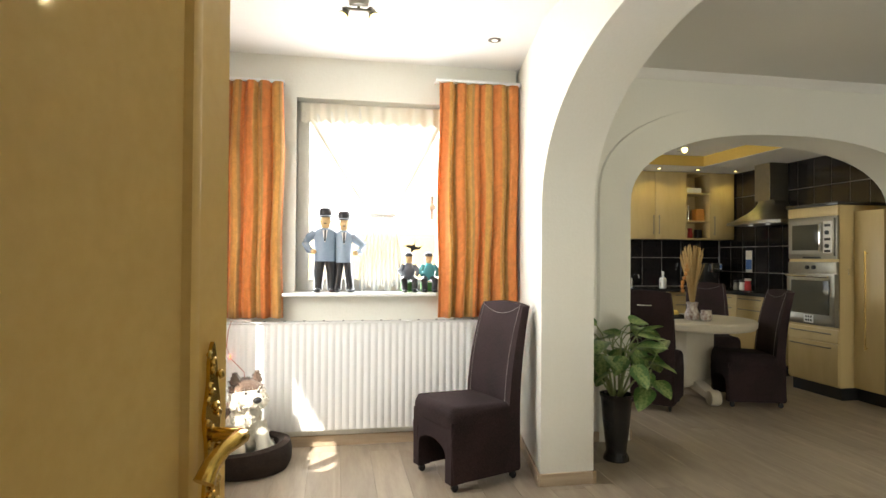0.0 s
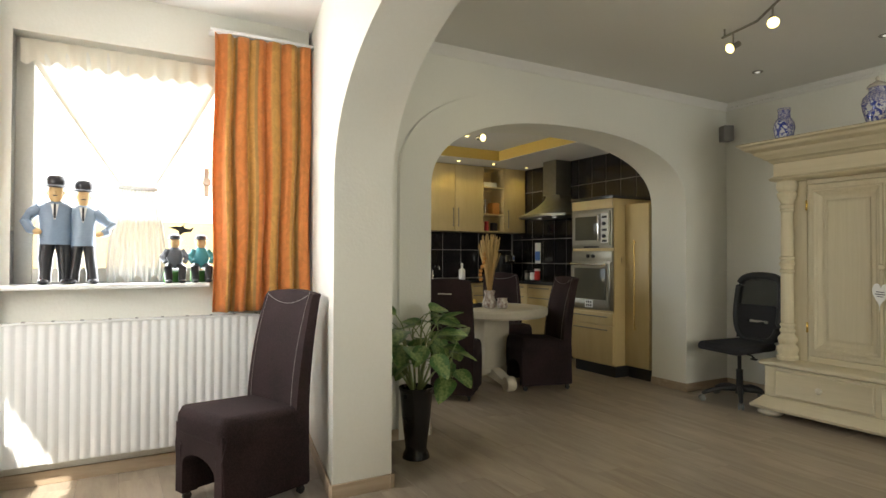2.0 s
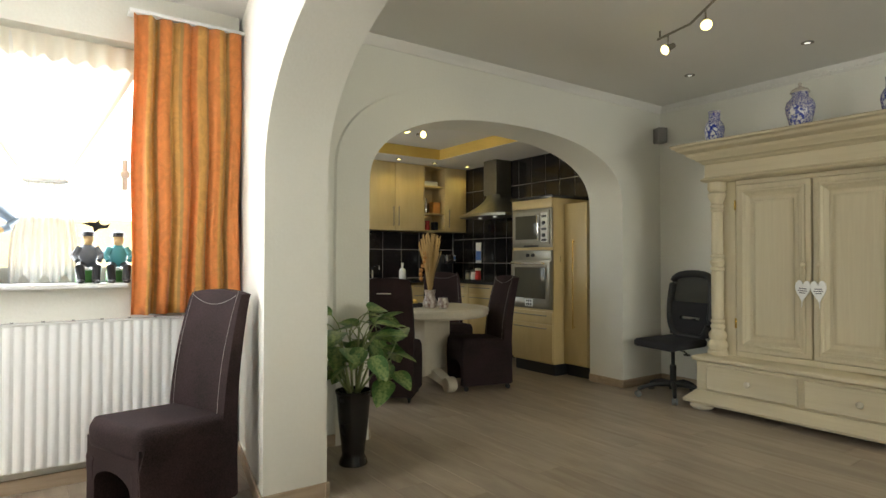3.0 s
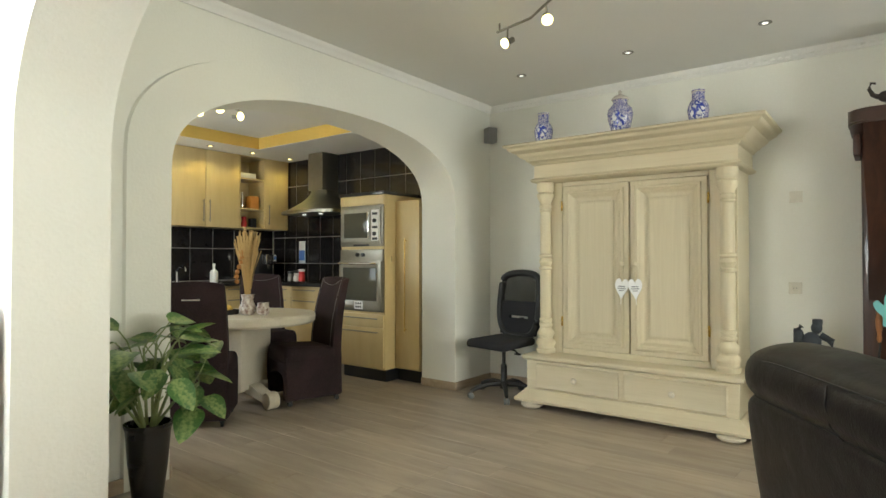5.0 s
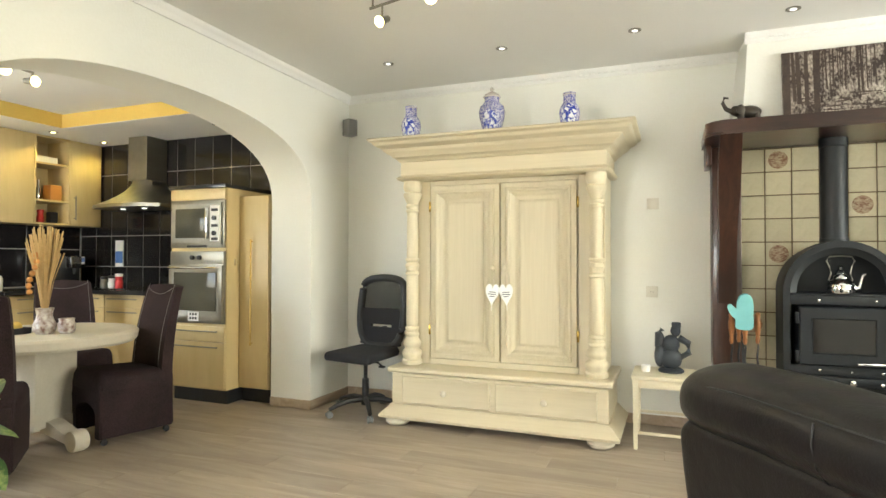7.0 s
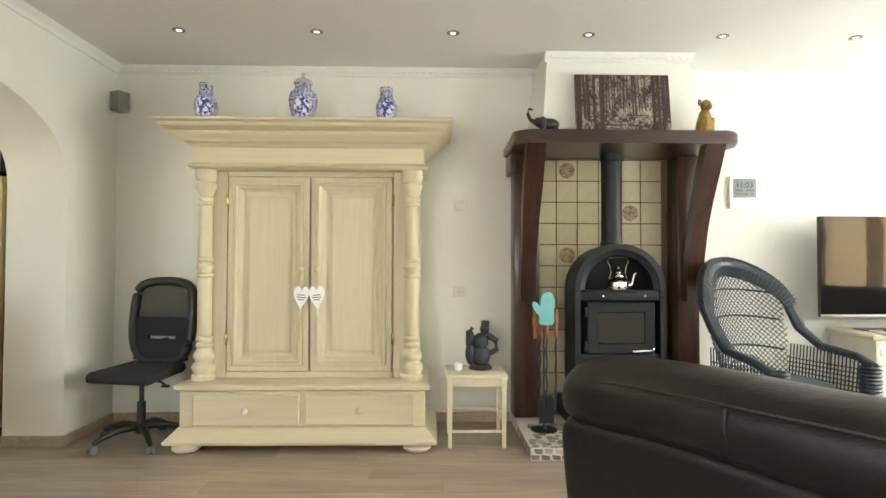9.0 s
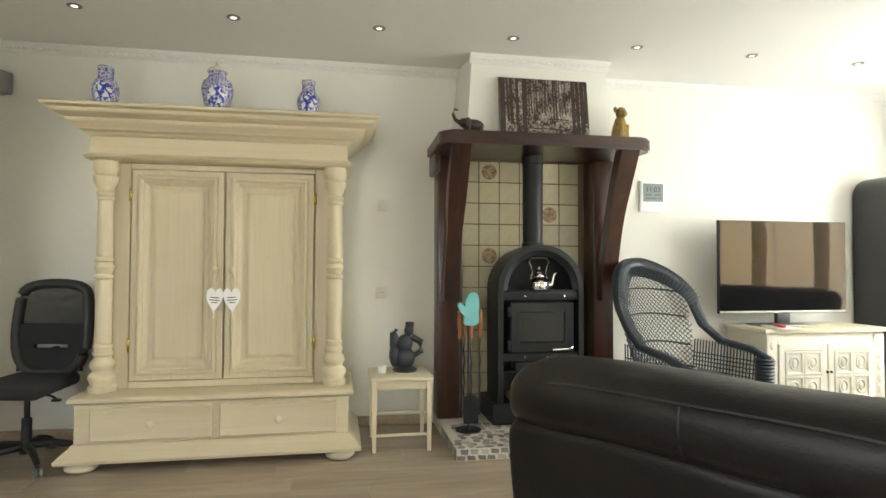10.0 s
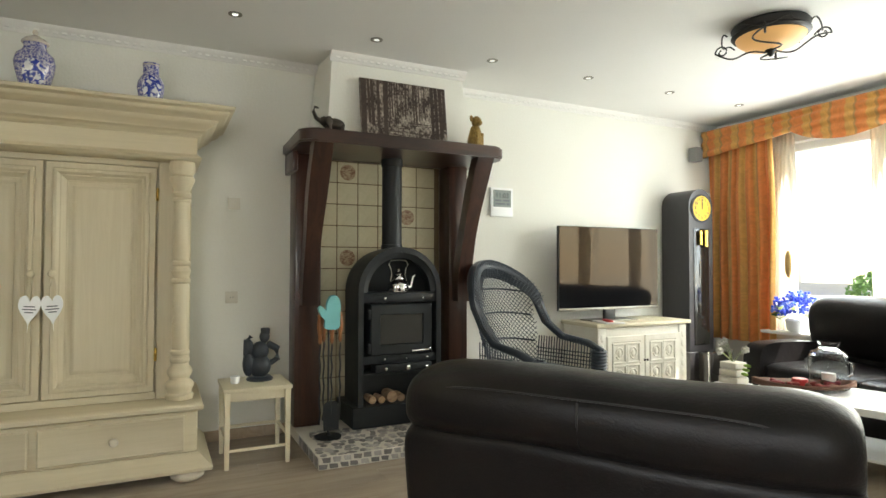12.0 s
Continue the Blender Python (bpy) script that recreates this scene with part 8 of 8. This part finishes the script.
# ---- coffee table and what stands on it ----
def coffee_table():
    t = thing("coffee_table", "low white coffee table with a shelf", "coffee table", pose(2.84, -1.78, 0, 0, 0, 14))
    boxpart("tabletop", (-0.53, 0.53, -0.31, 0.31, 0.40, 0.445), "white", t, 0.008)
    boxpart("shelf", (-0.46, 0.46, -0.25, 0.25, 0.14, 0.16), "white", t, 0.004)
    for x in (-0.47, 0.47):
        for y in (-0.25, 0.25):
            boxpart("leg", (x - 0.035, x + 0.035, y - 0.035, y + 0.035, 0, 0.399), "white", t, 0.005)


coffee_table()


def glass_lantern():
    l = thing("glass_jar_lantern", "large clear glass jar lantern with a candle on the table", "lantern", pose(3.05, -1.88, 0.4455))
    bm = B()
    lathe(bm, [(0.10, 0), (0.115, 0.01), (0.115, 0.20), (0.10, 0.235), (0.06, 0.255), (0.06, 0.285), (0.068, 0.30), (0.062, 0.30), (0.055, 0.28), (0.055, 0.26), (0.095, 0.23), (0.109, 0.20), (0.109, 0.016), (0.05, 0.012)], 28)
    part("jar", bm, "clear_glass", l)
    bm = B()
    tube(bm, [(-0.12, 0, 0.19), (-0.15, 0, 0.17), (-0.15, 0, 0.12), (-0.12, 0, 0.10)], 0.006, 6)
    part("handle", bm, "clear_glass", l)
    bm = B()
    tube(bm, [(0.12, 0, 0.19), (0.15, 0, 0.17), (0.15, 0, 0.12), (0.12, 0, 0.10)], 0.006, 6)
    part("handle", bm, "clear_glass", l)
    bm = B()
    lathe(bm, [(0.04, 0.017), (0.04, 0.10), (0.01, 0.102)], 16)
    part("candle", bm, "paper_white", l)


glass_lantern()


def leaf_tray():
    t = thing("potpourri_tray", "leaf-shaped tray of red potpourri with a red candle", "tray", pose(3.09, -1.68, 0.4455, 0, 0, 51))
    bm = B()
    rows = []
    for i in range(13):
        u = i / 12
        w = 0.13 * math.sin(math.pi * u) ** 0.7 + 0.004
        rows.append([bm.verts.new((-0.30 + 0.60 * u, w * v, 0.004 + 0.04 * v * v + 0.03 * abs(2 * u - 1) ** 3)) for v in (-1, -0.5, 0, 0.5, 1)])
    for a, b in zip(rows, rows[1:]):
        for j in range(4):
            bm.faces.new((a[j], b[j], b[j + 1], a[j + 1]))
    ob = part("tray", bm, "dried_brown", t)
    s = ob.modifiers.new("thickness", "SOLIDIFY")
    s.thickness = 0.008
    rnd = random.Random(5)
    for k in range(46):
        u = rnd.uniform(0.12, 0.88)
        y = rnd.uniform(-0.09, 0.09) * math.sin(math.pi * u)
        bm = B()
        ball(bm, (-0.30 + 0.6 * u, y, 0.03 + rnd.uniform(0, 0.02)), rnd.uniform(0.014, 0.026), rnd.uniform(0.012, 0.02), rnd.uniform(0.008, 0.016), 7, 5)
        part("potpourri_piece", bm, rnd.choice(("dried_red", "dried_red", "dried_brown")), t)
    bm = B()
    lathe(bm, [(0.045, 0.03), (0.045, 0.075), (0.03, 0.077)], 18, (0.02, 0, 0))
    part("candle", bm, "red", t, "red candle")


M["dried_red"] = material("dried_red_petals", (0.22, 0.03, 0.03), 0.7, scale=30)
M["dried_brown"] = material("dried_brown_pods", (0.16, 0.08, 0.05), 0.8, scale=30)
leaf_tray()


def white_flower_pot():
    p = thing("orchid_planter", "small white stacked planter with white blossoms", "planter", pose(3.53, -1.60, 0))
    boxpart("pedestal", (-0.09, 0.09, -0.09, 0.09, 0, 0.42), "white", p, 0.005)
    for k in range(3):
        boxpart("planter_tier", (-0.075 + 0.006 * k, 0.075 - 0.006 * k, -0.06, 0.06, 0.4205 + 0.05 * k, 0.466 + 0.05 * k), "chalk", p, 0.006)
    rnd = random.Random(8)
    for k in range(9):
        a = rnd.uniform(0, 6.28)
        q = (0.10 * math.cos(a), 0.07 * math.sin(a), 0.60 + rnd.uniform(0, 0.12))
        bm = B()
        tube(bm, [(0, 0, 0.56), (q[0] * 0.6, q[1] * 0.6, q[2] - 0.02), q], 0.002, 4)
        part("stem", bm, "stem", p)
        bm = B()
        for j in range(5):
            b = 6.28 * j / 5
            ball(bm, (q[0] + 0.014 * math.cos(b), q[1], q[2] + 0.014 * math.sin(b)), 0.012, 0.004, 0.012, 7, 5)
        part("blossom", bm, "paper_white", p)
    for k in range(3):
        bm = B()
        ball(bm, (-0.11 - 0.01 * k, 0.03, 0.50 + 0.03 * k), 0.03, 0.006, 0.012, 8, 5)
        part("leaf", bm, "leaf_bright", p)


M["leaf_bright"] = material("bright_leaf", (0.25, 0.42, 0.05), 0.5, scale=20)
white_flower_pot()


def blue_flowers():
    p = thing("blue_flower_bouquet", "blue hydrangea bouquet in a white pot on the sill", "flowers", pose(4.16, SOUTH + 0.12, 0.052))
    bm = B()
    lathe(bm, [(0.07, 0.571), (0.09, 0.60), (0.10, 0.68), (0.085, 0.70), (0.075, 0.70)], 20)
    part("pot", bm, "white", p)
    rnd = random.Random(31)
    for k in range(60):
        a, e = rnd.uniform(0, 6.28), rnd.uniform(-0.2, 1.4)
        r = rnd.uniform(0.11, 0.21)
        c = Vector((r * math.cos(a) * math.cos(e), r * math.sin(a) * math.cos(e), 0.765 + 0.8 * r * math.sin(e)))
        bm = B()
        for j in range(7):
            o = Vector((rnd.uniform(-1, 1), rnd.uniform(-1, 1), rnd.uniform(-1, 1))) * 0.022
            ball(bm, c + o, 0.015, 0.013, 0.007, 6, 4, m=pose(0, 0, 0, rnd.uniform(0, 90), rnd.uniform(0, 90)))
        part("blossom", bm, rnd.choice(("petal_blue", "petal_blue", "petal_blue2")), p)
    for k in range(26):
        a = rnd.uniform(0, 6.28)
        r = rnd.uniform(0.12, 0.22)
        bm = B()
        ball(bm, (r * math.cos(a), r * math.sin(a), 0.70 + rnd.uniform(0, 0.12)), 0.035, 0.018, 0.006, 8, 5, m=pose(0, 0, 0, rnd.uniform(-40, 40), rnd.uniform(-40, 40), math.degrees(a)))
        part("leaf", bm, "leaf", p)
    bm = B()
    tube(bm, [(0.02, 0, 0.74), (0.04, 0.02, 1.0), (0.05, 0.03, 1.08)], 0.004, 5)
    ball(bm, (0.06, 0.03, 1.2), 0.035, 0.02, 0.13, 12, 8)
    part("leaf_pod", bm, "straw", p, "tall pale dried pod")


M["petal_blue"] = material("blue_petal", (0.03, 0.06, 0.55), 0.6, tint=(0.06, 0.12, 0.7), scale=30)
M["petal_blue2"] = material("light_blue_petal", (0.12, 0.22, 0.75), 0.6, scale=30)
blue_flowers()


bm = B()
box(bm, 1.30, 4.47, SOUTH - 0.10, SOUTH + 0.21, 0.595, 0.6225, 0.006)
solid("window_sill", bm, "white", "white window sill under the wide window", "sill", "structure")


def subwoofer():
    s = thing("media_box", "black glossy media box with silver feet beside the clock", "speaker", facing_west(4.66, -2.86))
    boxpart("case", (-0.16, 0.16, -0.02, 0.20, 0.03, 0.40), "dark_glass", s, 0.008)
    boxpart("silver_post", (-0.17, -0.155, -0.035, -0.021, 0.0, 0.42), "chrome", s, 0.003)
    boxpart("silver_post", (0.155, 0.17, -0.035, -0.021, 0.0, 0.42), "chrome", s, 0.003)


subwoofer()


# ---- wall and ceiling fittings ----
def wall_plate(y, z, label, socket=False):
    p = thing("wall_socket" if socket else "light_switch", label, "socket" if socket else "switch", facing_west(EAST - 0.001, y, z))
    boxpart("plate", (-0.042, 0.042, -0.010, 0, -0.042, 0.042), "switch_white", p, 0.003)
    if socket:
        bm = B()
        lathe(bm, [(0.022, 0), (0.022, 0.002), (0.019, 0.002), (0.018, 0.0005)], 20, m=Matrix.Translation((0, -0.0102, 0)) @ pose(0, 0, 0, 90))
        part("socket_ring", bm, "switch_white", p)
        bm = B()
        for x in (-0.009, 0.009):
            lathe(bm, [(0.003, 0), (0.003, 0.001)], 8, m=Matrix.Translation((x, -0.0116, 0)) @ pose(0, 0, 0, 90))
        part("pin_hole", bm, "black", p)
    else:
        boxpart("rocker", (-0.03, 0.03, -0.014, -0.0101, -0.03, 0.03), "switch_white", p, 0.002)


M["switch_white"] = material("cream_plastic", (0.70, 0.67, 0.58), 0.4, bump=0)
wall_plate(1.535, 1.675, "cream square light switch on the wall")
wall_plate(1.545, 1.005, "cream wall socket beside the armoire", True)


def thermostat():
    t = thing("weather_clock", "white wall clock with a grey digital display", "digital clock", facing_west(EAST - 0.001, -0.70, 1.665))
    boxpart("case", (-0.115, 0.115, -0.025, 0, 0, 0.255), "white", t, 0.005)
    boxpart("display", (-0.088, 0.092, -0.0275, -0.0252, 0.085, 0.235), "lcd", t, 0, "grey liquid crystal display")
    cu = bpy.data.curves.new("digits", "FONT")
    cu.body, cu.size, cu.align_x, cu.extrude = "11:03", 0.062, "CENTER", 0.0004
    o = new("digits", cu)
    cu.materials.append(M["black"])
    o.parent = t
    o.matrix_basis = Matrix.Translation((0.0, -0.0282, 0.165)) @ pose(0, 0, 0, 90)
    bm = B()
    for x0, x1, z in ((-0.07, -0.01, 0.135), (0.01, 0.075, 0.135), (-0.07, 0.03, 0.105), (0.045, 0.075, 0.105)):
        box(bm, x0, x1, -0.0285, -0.0276, z, z + 0.014)
    part("small_reading", bm, "doll_grey", t)


M["lcd"] = material("grey_lcd", (0.20, 0.24, 0.23), 0.25, bump=0)
thermostat()


def wall_speaker(m, label):
    s = thing("wall_speaker", label, "speaker", m, "wall speakers")
    boxpart("case", (-0.05, 0.05, -0.125, -0.025, -0.075, 0.075), "speaker_grey", s, 0.008)
    boxpart("grille", (-0.043, 0.043, -0.130, -0.1255, -0.068, 0.068), "speaker_mesh", s, 0.002)
    boxpart("bracket", (-0.015, 0.015, -0.026, 0.001, -0.02, 0.02), "speaker_grey", s)


M["speaker_grey"] = material("grey_speaker", (0.27, 0.26, 0.25), 0.5, bump=0.1)
M["speaker_mesh"] = material("grey_grille", (0.22, 0.21, 0.20), 0.6, fine=300, bump=0.6)
wall_speaker(pose(5.085, KY, 2.445, 0, 0, -25), "small grey loudspeaker on the wall beside the kitchen arch")
wall_speaker(facing_west(EAST, -3.06, 2.405), "small grey loudspeaker high on the wall beside the curtain")


def downlight(x, y, z=CEIL, on="lens_glow", power=0.0):
    d = thing("downlight", "small recessed ceiling spotlight with a silver ring", "downlight", pose(x, y, z), "recessed downlights")
    bm = B()
    lathe(bm, [(0.041, -0.004), (0.041, 0.0), (0.02, 0.0005)], 24)
    part("ring", bm, "steel", d)
    bm = B()
    lathe(bm, [(0.016, -0.0075), (0.02, -0.0042)], 16)
    part("lens", bm, on, d)
    if power:
        bulb((x, y, z - 0.03), (x, y - 0.001, 0), power, 130, (1.0, 0.78, 0.25))


for k in range(8):
    downlight(4.42, 3.42 - 0.90 * k)
downlight(0.70, 3.845)
for x in (2.75, 3.30, 3.86, 4.42, 4.98):
    downlight(x, 7.18, 2.52, "lamp_on", 1.3)
for y in (5.4,):
    downlight(4.75, y, 2.52, "lamp_on", 3.0)


def spot_head(parent, p, aim, power):
    p, aim = Vector(p), Vector(aim)
    d = (aim - p).normalized()
    m = Matrix.Translation(p) @ d.to_track_quat("Z", "Y").to_matrix().to_4x4()
    bm = B()
    lathe(bm, [(0.012, -0.055), (0.018, -0.05), (0.02, -0.01), (0.028, 0.0), (0.031, 0.02)], 16, m=m)
    h = part("lamp_head", bm, "steel", parent)
    bm = B()
    lathe(bm, [(0.029, 0.0205), (0.032, 0.028), (0.022, 0.040), (0.008, 0.045)], 16, m=m)
    part("bulb", bm, "lamp_on", h)
    return d


def track_light():
    t = thing("track_light", "ceiling track light with small silver spot heads, lit", "track light")
    bm = B()
    tube(bm, [(3.40, 3.02, 2.70), (3.30, 2.72, 2.685), (3.10, 2.42, 2.70)], 0.008, 8)
    part("rail", bm, "steel", t)
    for p in ((3.395, 3.0), (3.115, 2.44)):
        bm = B()
        tube(bm, [(p[0], p[1], 2.70), (p[0], p[1], 2.751)], 0.006, 8)
        part("ceiling_post", bm, "steel", t)
    for p, aim in (((3.38, 2.93, 2.61), (2.2, 3.4, 1.9)), ((3.20, 2.56, 2.61), (2.2, 1.8, 1.6))):
        bm = B()
        tube(bm, [(p[0], p[1], p[2]), (p[0], p[1], 2.695)], 0.006, 8)
        part("arm", bm, "steel", t)
        d = spot_head(t, p, aim, 8)
        bulb(Vector(p) + d * 0.06, aim, 4.0, 95)


track_light()


def kitchen_lamp():
    at = Vector((2.69, 5.10, 0))
    t = thing("kitchen_ceiling_lamp", "kitchen ceiling lamp with three bright spot heads, lit", "ceiling lamp", pose(at.x, at.y, 0))
    bm = B()
    lathe(bm, [(0.05, 2.62), (0.06, 2.65), (0.06, 2.6555)], 20)
    part("ceiling_rose", bm, "steel", t)
    bm = B()
    tube(bm, [(0, 0, 2.625), (0, 0, 2.40)], 0.008, 8)
    tube(bm, [(-0.13, 0.07, 2.385), (-0.06, 0.02, 2.405), (0, 0, 2.40), (0.06, -0.02, 2.405), (0.13, -0.07, 2.385)], 0.008, 8)
    part("mount", bm, "steel", t)
    for p, aim in (((-0.12, 0.06, 2.335), (-1.8, -1.6, 2.0)), ((0.0, -0.01, 2.37), (-1.5, -2.6, 2.1)), ((0.125, -0.06, 2.335), (0.5, -2.0, 2.1))):
        bm = B()
        tube(bm, [p, (p[0], p[1], 2.39)], 0.006, 6)
        part("arm", bm, "steel", t)
        d = spot_head(t, p, aim, 8)
        bulb(Vector(p) + at + d * 0.06, Vector(aim) + at, 3.0, 120)
    # added fourth light with no head of its own, brightens the ceiling round the lamp
    bulb(at + Vector((0.0, 0.0, 2.45)), at + Vector((0.1, 0.3, 2.75)), 3.0, 160, (1.0, 0.82, 0.35))


kitchen_lamp()


def niche_lamp():
    t = thing("niche_ceiling_lamp", "small ceiling lamp with two bright spot heads by the window", "ceiling lamp", pose(-0.19, 3.42, 0))
    bm = B()
    lathe(bm, [(0.05, 2.71), (0.055, 2.745), (0.055, 2.75)], 20)
    tube(bm, [(-0.09, 0, 2.695), (0.09, 0, 2.695)], 0.008, 8)
    tube(bm, [(0, 0, 2.695), (0, 0, 2.712)], 0.008, 8)
    part("mount", bm, "steel", t)
    for p, aim in (((-0.08, 0, 2.66), (-0.5, -0.6, 1.6)), ((0.08, 0, 2.67), (0.5, -0.6, 1.6))):
        spot_head(t, p, aim, 8)


niche_lamp()


def scroll_lamp():
    t = thing("scrollwork_ceiling_lamp", "round black iron ceiling lamp with scrollwork and amber glass bowl", "ceiling lamp", pose(3.10, -1.42, CEIL))
    bm = B()
    lathe(bm, [(0.16, -0.001), (0.215, -0.002), (0.225, -0.015), (0.215, -0.05), (0.225, -0.062), (0.215, -0.075), (0.205, -0.078)], 36, m=Matrix.Diagonal((1, 1, 1, 1)))
    part("rim_band", bm, "scroll_iron", t)
    bm = B()
    lathe(bm, [(0.20, -0.079), (0.19, -0.10), (0.15, -0.13), (0.08, -0.152), (0.02, -0.158)][::-1], 32)
    part("glass_bowl", bm, "amber_bowl", t, "glowing amber glass bowl")
    bm = B()
    lathe(bm, [(0.006, -0.20), (0.016, -0.19), (0.02, -0.175), (0.035, -0.165), (0.03, -0.158)], 14)
    part("finial", bm, "scroll_iron", t)
    for k in range(4):
        a = math.pi / 2 * k + 0.5
        ca, sa = math.cos(a), math.sin(a)
        bm = B()
        path = []
        for i in range(13):
            s = i / 12
            r = 0.03 + 0.29 * s
            z = -0.17 + 0.05 * s + 0.04 * math.sin(math.pi * s) * -0.5
            sw = 0.07 * math.sin(2 * math.pi * s)
            path.append((r * ca - sw * sa, r * sa + sw * ca, z))
        for i in range(12):
            b = 2 * math.pi * i / 9
            rr = 0.04 * (1 - i / 16)
            path.append(((0.32 + rr * math.cos(b) - 0.04) * ca, (0.32 + rr * math.cos(b) - 0.04) * sa, -0.115 + rr * math.sin(b)))
        tube(bm, path, 0.0055, 6)
        part("scroll", bm, "scroll_iron", t)
        bm = B()
        tube(bm, [((0.225 + 0.05 * math.sin(q)) * ca - 0.14 * math.cos(q) * sa, (0.225 + 0.05 * math.sin(q)) * sa + 0.14 * math.cos(q) * ca, -0.07 + 0.02 * math.sin(3 * q)) for q in [math.pi * i / 12 for i in range(13)]], 0.005, 6)
        part("scroll", bm, "scroll_iron", t)


M["scroll_iron"] = material("wrought_iron", (0.02, 0.018, 0.017), 0.45, metal=0.4, bump=0.1)
M["amber_bowl"] = glow("amber_glass", (0.75, 0.42, 0.15), 0.12)
scroll_lamp()

# ---- outdoors, seen through the windows ----
def garden_house():
    h = thing("neighbour_house", "pale yellow garden building outside the small window", "house", pose(-1.0, 8.2, -0.55))
    boxpart("wall", (-5.0, 3.9, 0, 0.3, 0, 2.15), "facade", h)
    boxpart("roof", (-5.0, 3.9, 0.002, 2.4, 2.1505, 2.20), "facade", h)
    for x in (-4.2, 2.6):
        w = boxpart("window", (x, x + 1.0, -0.03, -0.001, 0.9, 1.8), "white", h, 0.01)
        boxpart("pane", (x + 0.08, x + 0.92, -0.034, -0.031, 0.98, 1.72), "facade", w)


M["bright_sky"] = glow("bright_hazy_sky", (1.0, 0.98, 0.94), 0.85)
# warm glow in place of a sunlit street, turns the television's reflection gold
M["bright_street"] = glow("bright_sunlit_distance", (1.0, 0.86, 0.58), 1.1)
bm = B()
box(bm, -30, 30, 60, 60.2, -3, 40)
solid("backdrop", bm, "bright_sky", "plain glowing backdrop of hazy sky and distance far beyond the garden", "backdrop", "structure")
bm = B()
box(bm, -40, 40, -60.2, -60, -3, 40)
solid("backdrop", bm, "bright_street", "plain glowing backdrop of hazy sky and distance far beyond the garden", "backdrop", "structure")
garden_house()


def shrub(x, y, r, seed):
    s = thing("garden_shrub", "green leafy shrub outside the window", "shrub", pose(x, y, -0.55), "garden shrubs")
    rnd = random.Random(seed)
    bm = B()
    tube(bm, [(0, 0, 0), (0.05, 0, 0.5), (0.0, 0.05, 1.1)], [0.05, 0.04, 0.02], 8)
    for k in range(6):
        a = rnd.uniform(0, 6.28)
        tube(bm, [(0.02, 0, 0.5), (0.4 * r * math.cos(a), 0.4 * r * math.sin(a), 0.9), (0.7 * r * math.cos(a), 0.7 * r * math.sin(a), 1.3)], [0.025, 0.018, 0.008], 6)
    part("trunk", bm, "dried_brown", s)
    vs, fs = [], []
    for k in range(1500):
        a, e, q = rnd.uniform(0, 6.28), rnd.uniform(-1.2, 1.5), r * rnd.uniform(0.35, 1.0) ** 0.5
        c = Vector((q * math.cos(a) * math.cos(e), q * math.sin(a) * math.cos(e), 1.25 + 0.9 * q * math.sin(e)))
        d1 = Vector((rnd.uniform(-1, 1), rnd.uniform(-1, 1), rnd.uniform(-1, 1))).normalized() * 0.05
        d2 = d1.orthogonal().normalized() * 0.022
        b = len(vs)
        vs += [c - d1, c + d2, c + d1, c - d2]
        fs.append((b, b + 1, b + 2, b + 3))
    me = bpy.data.meshes.new("crown")
    me.from_pydata(vs, [], fs)
    me.materials.append(M["garden_leaf"])
    o = new("crown", me)
    o.parent = s


M["garden_leaf"] = material("garden_leaf", (0.12, 0.22, 0.05), 0.6, tint=(0.2, 0.3, 0.06), scale=3, bump=0)
shrub(6.6, -9.4, 0.5, 1)
shrub(5.3, -11.2, 0.5, 2)
shrub(2.4, -9.0, 0.5, 3)

# ---- kitchen wall tiles ----
kt = thing("kitchen_tiles_east", "black glazed wall tiles with pale joints behind the hood", "tiles", kind="structure")
boxpart("tile_bed", (EAST - 0.006, EAST - 0.0005, KY2 + 0.002, 7.748, 0.82, 2.519), "grout", kt)
bm = B()
box(bm, -0.007, 0, -0.1165, 0.1165, -0.166, 0.166, 0.003, 1)
kt_mesh = finish(bm, "tile", "black_tile")
for c in range(13):
    for r in range(5):
        y, z = KY2 + 0.125 + 0.24 * c, 0.991 + 0.34 * r
        t = new("tile", kt_mesh)
        t.parent = kt
        t.location = (EAST - 0.0065, y, z)
kn = thing("kitchen_tiles_north", "black glazed tile backsplash with pale joints", "tiles", kind="structure")
boxpart("tile_bed", (1.23, EAST - 0.014, NORTH - 0.006, NORTH - 0.0005, 0.90, 1.599), "grout", kn)
bm = B()
box(bm, -0.1465, 0.1465, -0.007, 0, -0.196, 0.196, 0.003, 1)
kn_mesh = finish(bm, "tile", "black_tile")
for c in range(13):
    for r in range(2):
        t = new("tile", kn_mesh)
        t.parent = kn
        t.location = (EAST - 0.165 - 0.30 * c, NORTH - 0.0065, 1.15 + 0.40 * r - 0.0)

# ---- floor planks ----
PLANK_W, PLANK_L = 0.20, 1.30
bm = B()
box(bm, -PLANK_W / 2 + 0.0006, PLANK_W / 2 - 0.0006, -PLANK_L / 2 + 0.0006, PLANK_L / 2 - 0.0006, -0.006, 0.0, 0.0012, 1)
plank_mesh = finish(bm, "plank", "plank")
rnd = random.Random(44)
for c in range(33):
    off = rnd.uniform(-0.6, 0.6)
    for r in range(9):
        x, y = -1.36 + PLANK_W * c, -3.6 + PLANK_L * r + off
        if y > NORTH + 0.4 or (x < 0.8 and y < -0.8) or (x < 1.0 and y > WY + 0.9):
            continue
        p = new("plank", plank_mesh)
        p.parent = FLOOR
        p.location = (x, y, 0)
